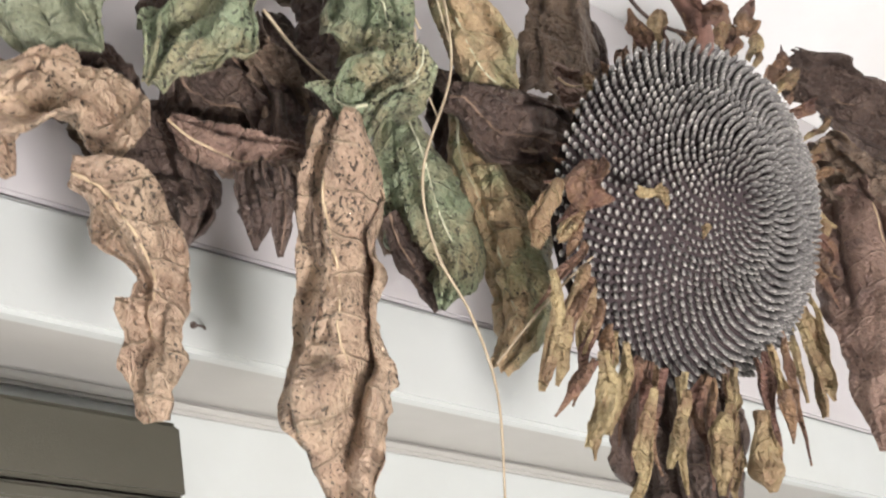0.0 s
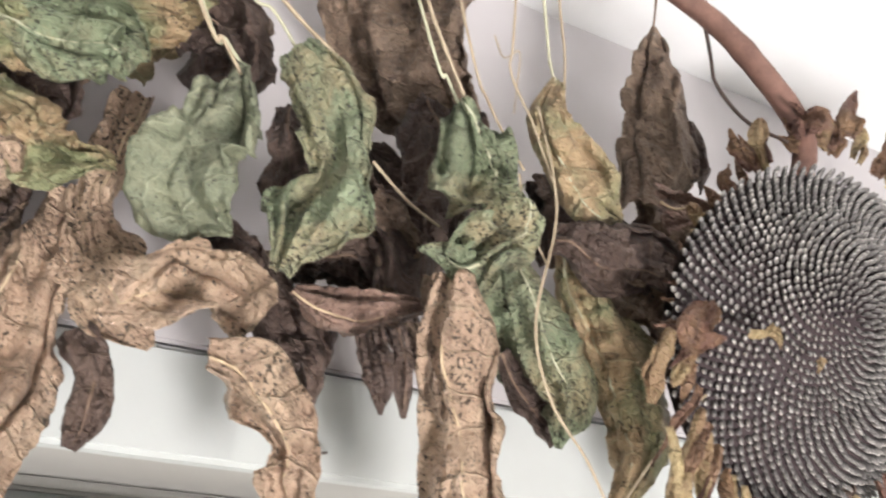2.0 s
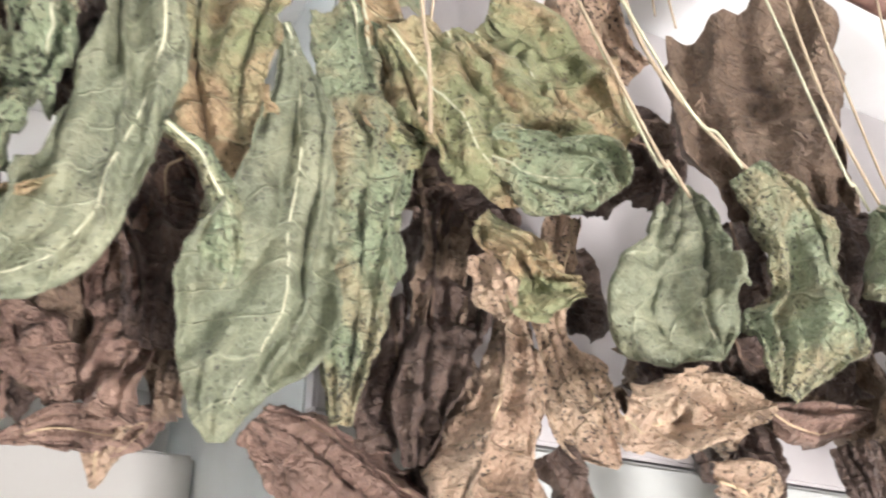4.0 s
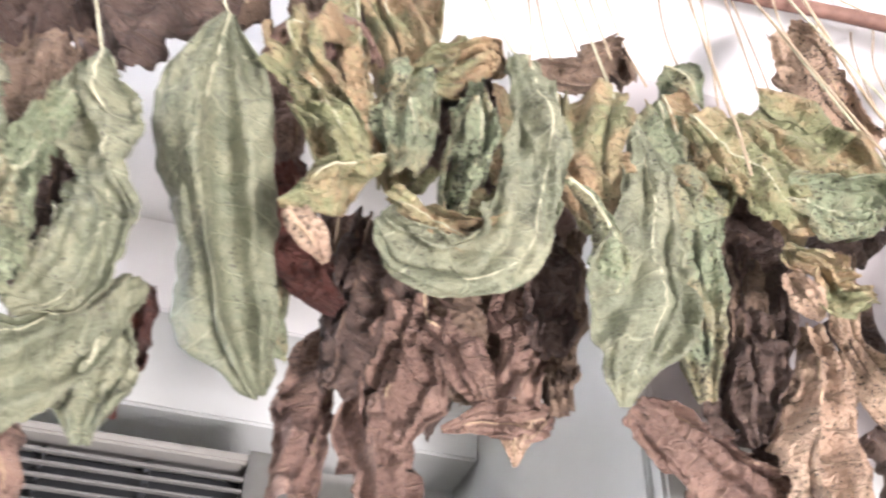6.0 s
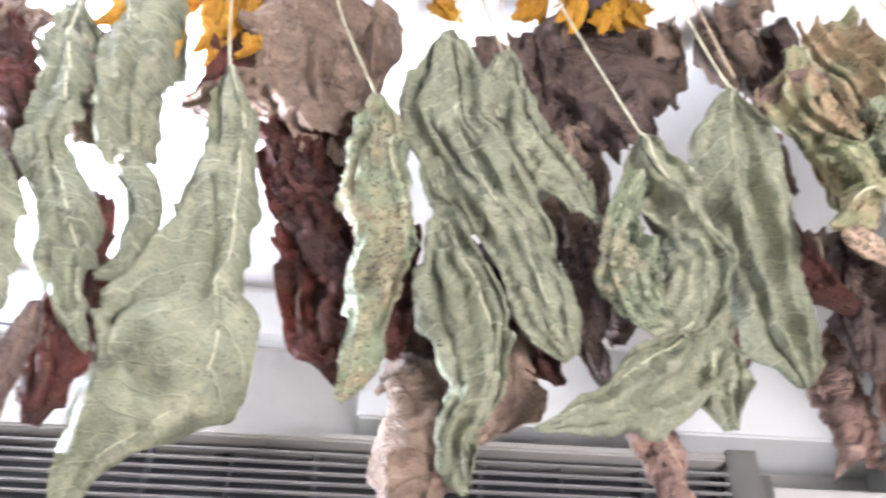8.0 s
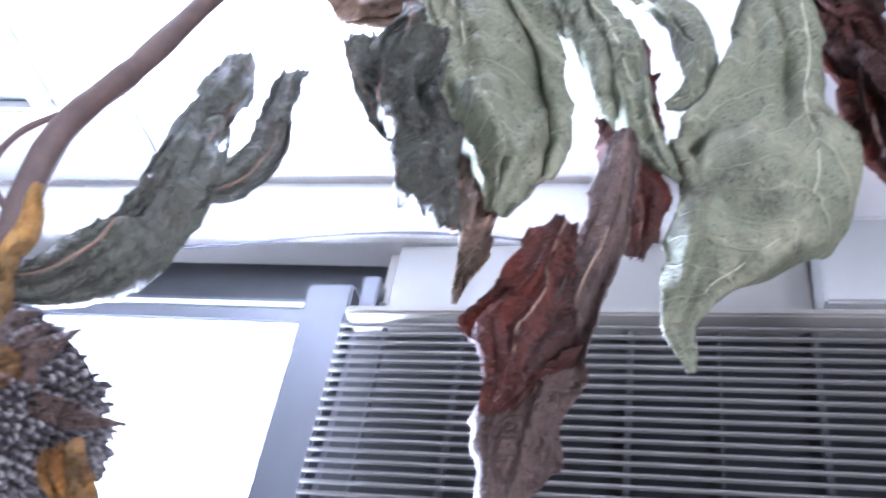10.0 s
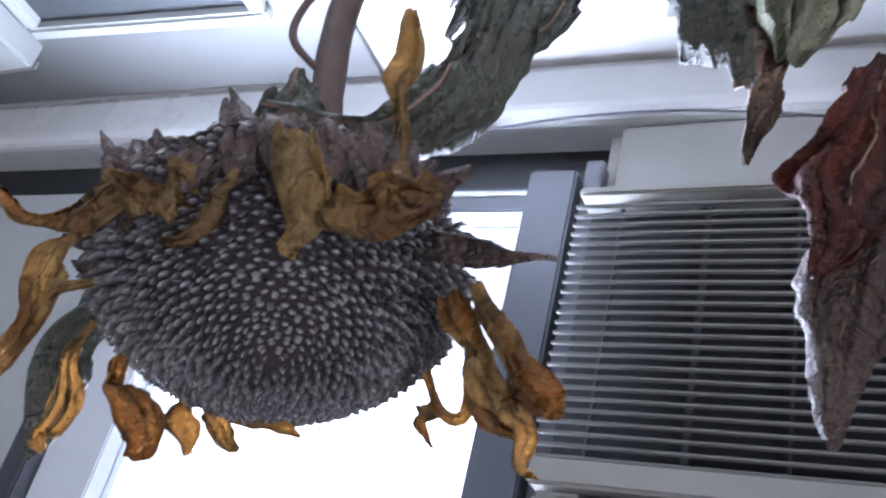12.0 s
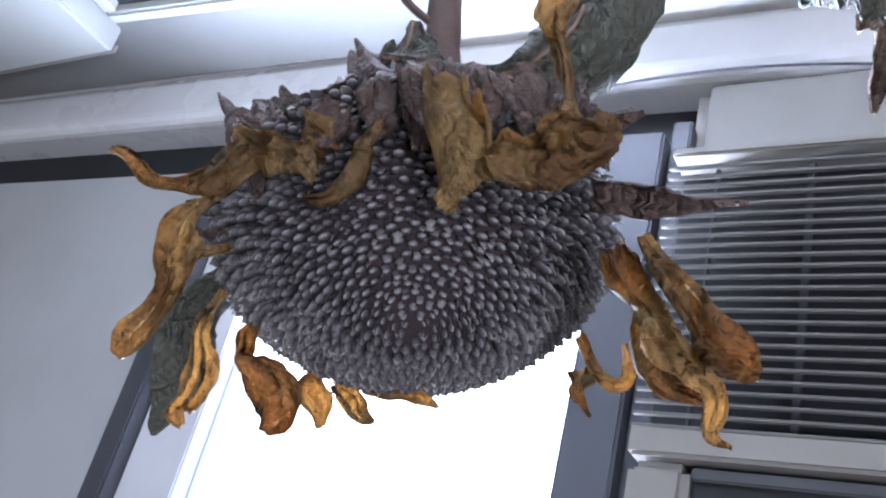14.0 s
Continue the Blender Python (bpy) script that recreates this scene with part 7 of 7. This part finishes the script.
leaf("dark", ((0.071, 0.410, 2.043), (0.084, 0.415, 2.010), (0.087, 0.420, 1.976)), (-0.185, -0.940, -0.286), (0.0130, 0.0210, 0.0210, 0.0070), 0.9, 0.5)
leaf("brown", ((0.093, 0.410, 2.244), (0.107, 0.415, 2.204), (0.110, 0.420, 2.161)), (-0.195, -0.830, -0.522), (0.0150, 0.0240, 0.0240, 0.0080), 0.9, 0.5)
leaf("mixed", ((0.146, 0.410, 2.319), (0.160, 0.415, 2.274), (0.162, 0.420, 2.226)), (-0.252, -0.775, -0.579), (0.0220, 0.0350, 0.0350, 0.0110), 0.9, 0.5)
leaf("mixed", ((-0.005, 0.410, 2.285), (0.009, 0.415, 2.245), (0.014, 0.420, 2.203)), (-0.058, -0.818, -0.572), (0.0150, 0.0235, 0.0235, 0.0070), 0.9, 0.5)
leaf("brown", ((0.109, 0.410, 2.305), (0.123, 0.415, 2.271), (0.124, 0.420, 2.235)), (-0.205, -0.786, -0.583), (0.0160, 0.0255, 0.0255, 0.0080), 0.9, 0.5)
leaf("dark", ((0.382, 0.410, 2.121), (0.394, 0.415, 2.090), (0.391, 0.420, 2.057)), (-0.549, -0.766, -0.336), (0.0200, 0.0310, 0.0310, 0.0100), 0.9, 0.5)
leaf("brown", ((0.713, 0.410, 2.186), (0.722, 0.415, 2.138), (0.710, 0.420, 2.089)), (-0.747, -0.590, -0.306), (0.0170, 0.0265, 0.0265, 0.0080), 0.9, 0.5)
leaf("dark", ((0.551, 0.410, 2.250), (0.563, 0.415, 2.207), (0.555, 0.420, 2.160)), (-0.645, -0.645, -0.409), (0.0190, 0.0305, 0.0305, 0.0100), 0.9, 0.5)
leaf("red", ((-0.882, 0.460, 2.371), (-0.850, 0.470, 2.262), (-0.837, 0.480, 2.164)), (0.187, -0.685, -0.704), (0.0260, 0.0410, 0.0410, 0.0130), 0.8, 0.5)
leaf("dark", ((-0.627, 0.460, 2.133), (-0.612, 0.470, 2.057), (-0.613, 0.480, 1.986)), (-0.045, -0.801, -0.596), (0.0230, 0.0360, 0.0360, 0.0110), 0.8, 0.5)
leaf("brown", ((-0.538, 0.460, 2.325), (-0.526, 0.470, 2.245), (-0.531, 0.480, 2.170)), (-0.123, -0.700, -0.703), (0.0230, 0.0360, 0.0360, 0.0110), 0.8, 0.5)
leaf("dark", ((-0.510, 0.460, 2.163), (-0.500, 0.470, 2.097), (-0.505, 0.480, 2.034)), (-0.163, -0.771, -0.616), (0.0190, 0.0295, 0.0295, 0.0090), 0.8, 0.5)
leaf("dark", ((-0.243, 0.460, 2.183), (-0.246, 0.470, 2.095), (-0.264, 0.480, 2.014)), (-0.402, -0.716, -0.571), (0.0240, 0.0390, 0.0390, 0.0120), 0.8, 0.5)
leaf("pink", ((-0.198, 0.460, 2.107), (-0.201, 0.470, 2.037), (-0.217, 0.480, 1.971)), (-0.453, -0.725, -0.519), (0.0200, 0.0320, 0.0320, 0.0100), 0.8, 0.5)
leaf("brown", ((-0.131, 0.460, 2.193), (-0.139, 0.470, 2.106), (-0.162, 0.480, 2.027)), (-0.482, -0.680, -0.552), (0.0210, 0.0335, 0.0335, 0.0110), 0.8, 0.5)
leaf("mixed", ((-0.209, 0.460, 2.417), (-0.211, 0.470, 2.326), (-0.230, 0.480, 2.241)), (-0.378, -0.618, -0.689), (0.0280, 0.0450, 0.0450, 0.0140), 0.8, 0.5)
leaf("mixed", ((-0.110, 0.460, 2.400), (-0.119, 0.470, 2.300), (-0.144, 0.480, 2.208)), (-0.448, -0.607, -0.656), (0.0320, 0.0510, 0.0510, 0.0160), 0.8, 0.5)
leaf("dark", ((-0.269, 0.460, 2.596), (-0.267, 0.470, 2.498), (-0.284, 0.480, 2.407)), (-0.302, -0.566, -0.767), (0.0270, 0.0420, 0.0420, 0.0130), 0.8, 0.5)
leaf("brown", ((-0.434, 0.460, 2.618), (-0.425, 0.470, 2.507), (-0.436, 0.480, 2.405)), (-0.183, -0.581, -0.793), (0.0310, 0.0490, 0.0490, 0.0150), 0.8, 0.5)
leaf("dark", ((-0.580, 0.460, 2.490), (-0.565, 0.470, 2.393), (-0.569, 0.480, 2.304)), (-0.077, -0.635, -0.768), (0.0250, 0.0390, 0.0390, 0.0120), 0.8, 0.5)
leaf("brown", ((-1.112, 0.450, 2.423), (-1.085, 0.455, 2.329), (-1.077, 0.460, 2.244)), (0.219, -0.585, -0.781), (0.0230, 0.0370, 0.0370, 0.0120), 0.8, 0.5)
leaf("red", ((-0.839, 0.450, 2.384), (-0.827, 0.455, 2.267), (-0.832, 0.460, 2.166)), (-0.017, -0.628, -0.778), (0.0220, 0.0345, 0.0345, 0.0110), 0.8, 0.5)
leaf("red", ((-0.753, 0.450, 2.190), (-0.748, 0.455, 2.092), (-0.757, 0.460, 2.006)), (-0.108, -0.715, -0.691), (0.0190, 0.0305, 0.0305, 0.0100), 0.8, 0.5)
leaf("dark", ((-1.177, 0.450, 2.333), (-1.150, 0.455, 2.258), (-1.141, 0.460, 2.189)), (0.288, -0.606, -0.742), (0.0230, 0.0360, 0.0360, 0.0110), 0.8, 0.5)
leaf("dark", ((-0.624, 0.450, 2.437), (-0.627, 0.455, 2.315), (-0.644, 0.460, 2.210)), (-0.202, -0.593, -0.779), (0.0330, 0.0525, 0.0525, 0.0170), 0.8, 0.5)
leaf("brown", ((-0.553, 0.450, 2.299), (-0.561, 0.455, 2.197), (-0.580, 0.460, 2.108)), (-0.282, -0.636, -0.718), (0.0240, 0.0370, 0.0370, 0.0120), 0.8, 0.5)
leaf("green", ((-1.152, 0.450, 2.486), (-1.122, 0.455, 2.384), (-1.111, 0.460, 2.294)), (0.241, -0.558, -0.794), (0.0240, 0.0380, 0.0380, 0.0120), 0.8, 0.5)
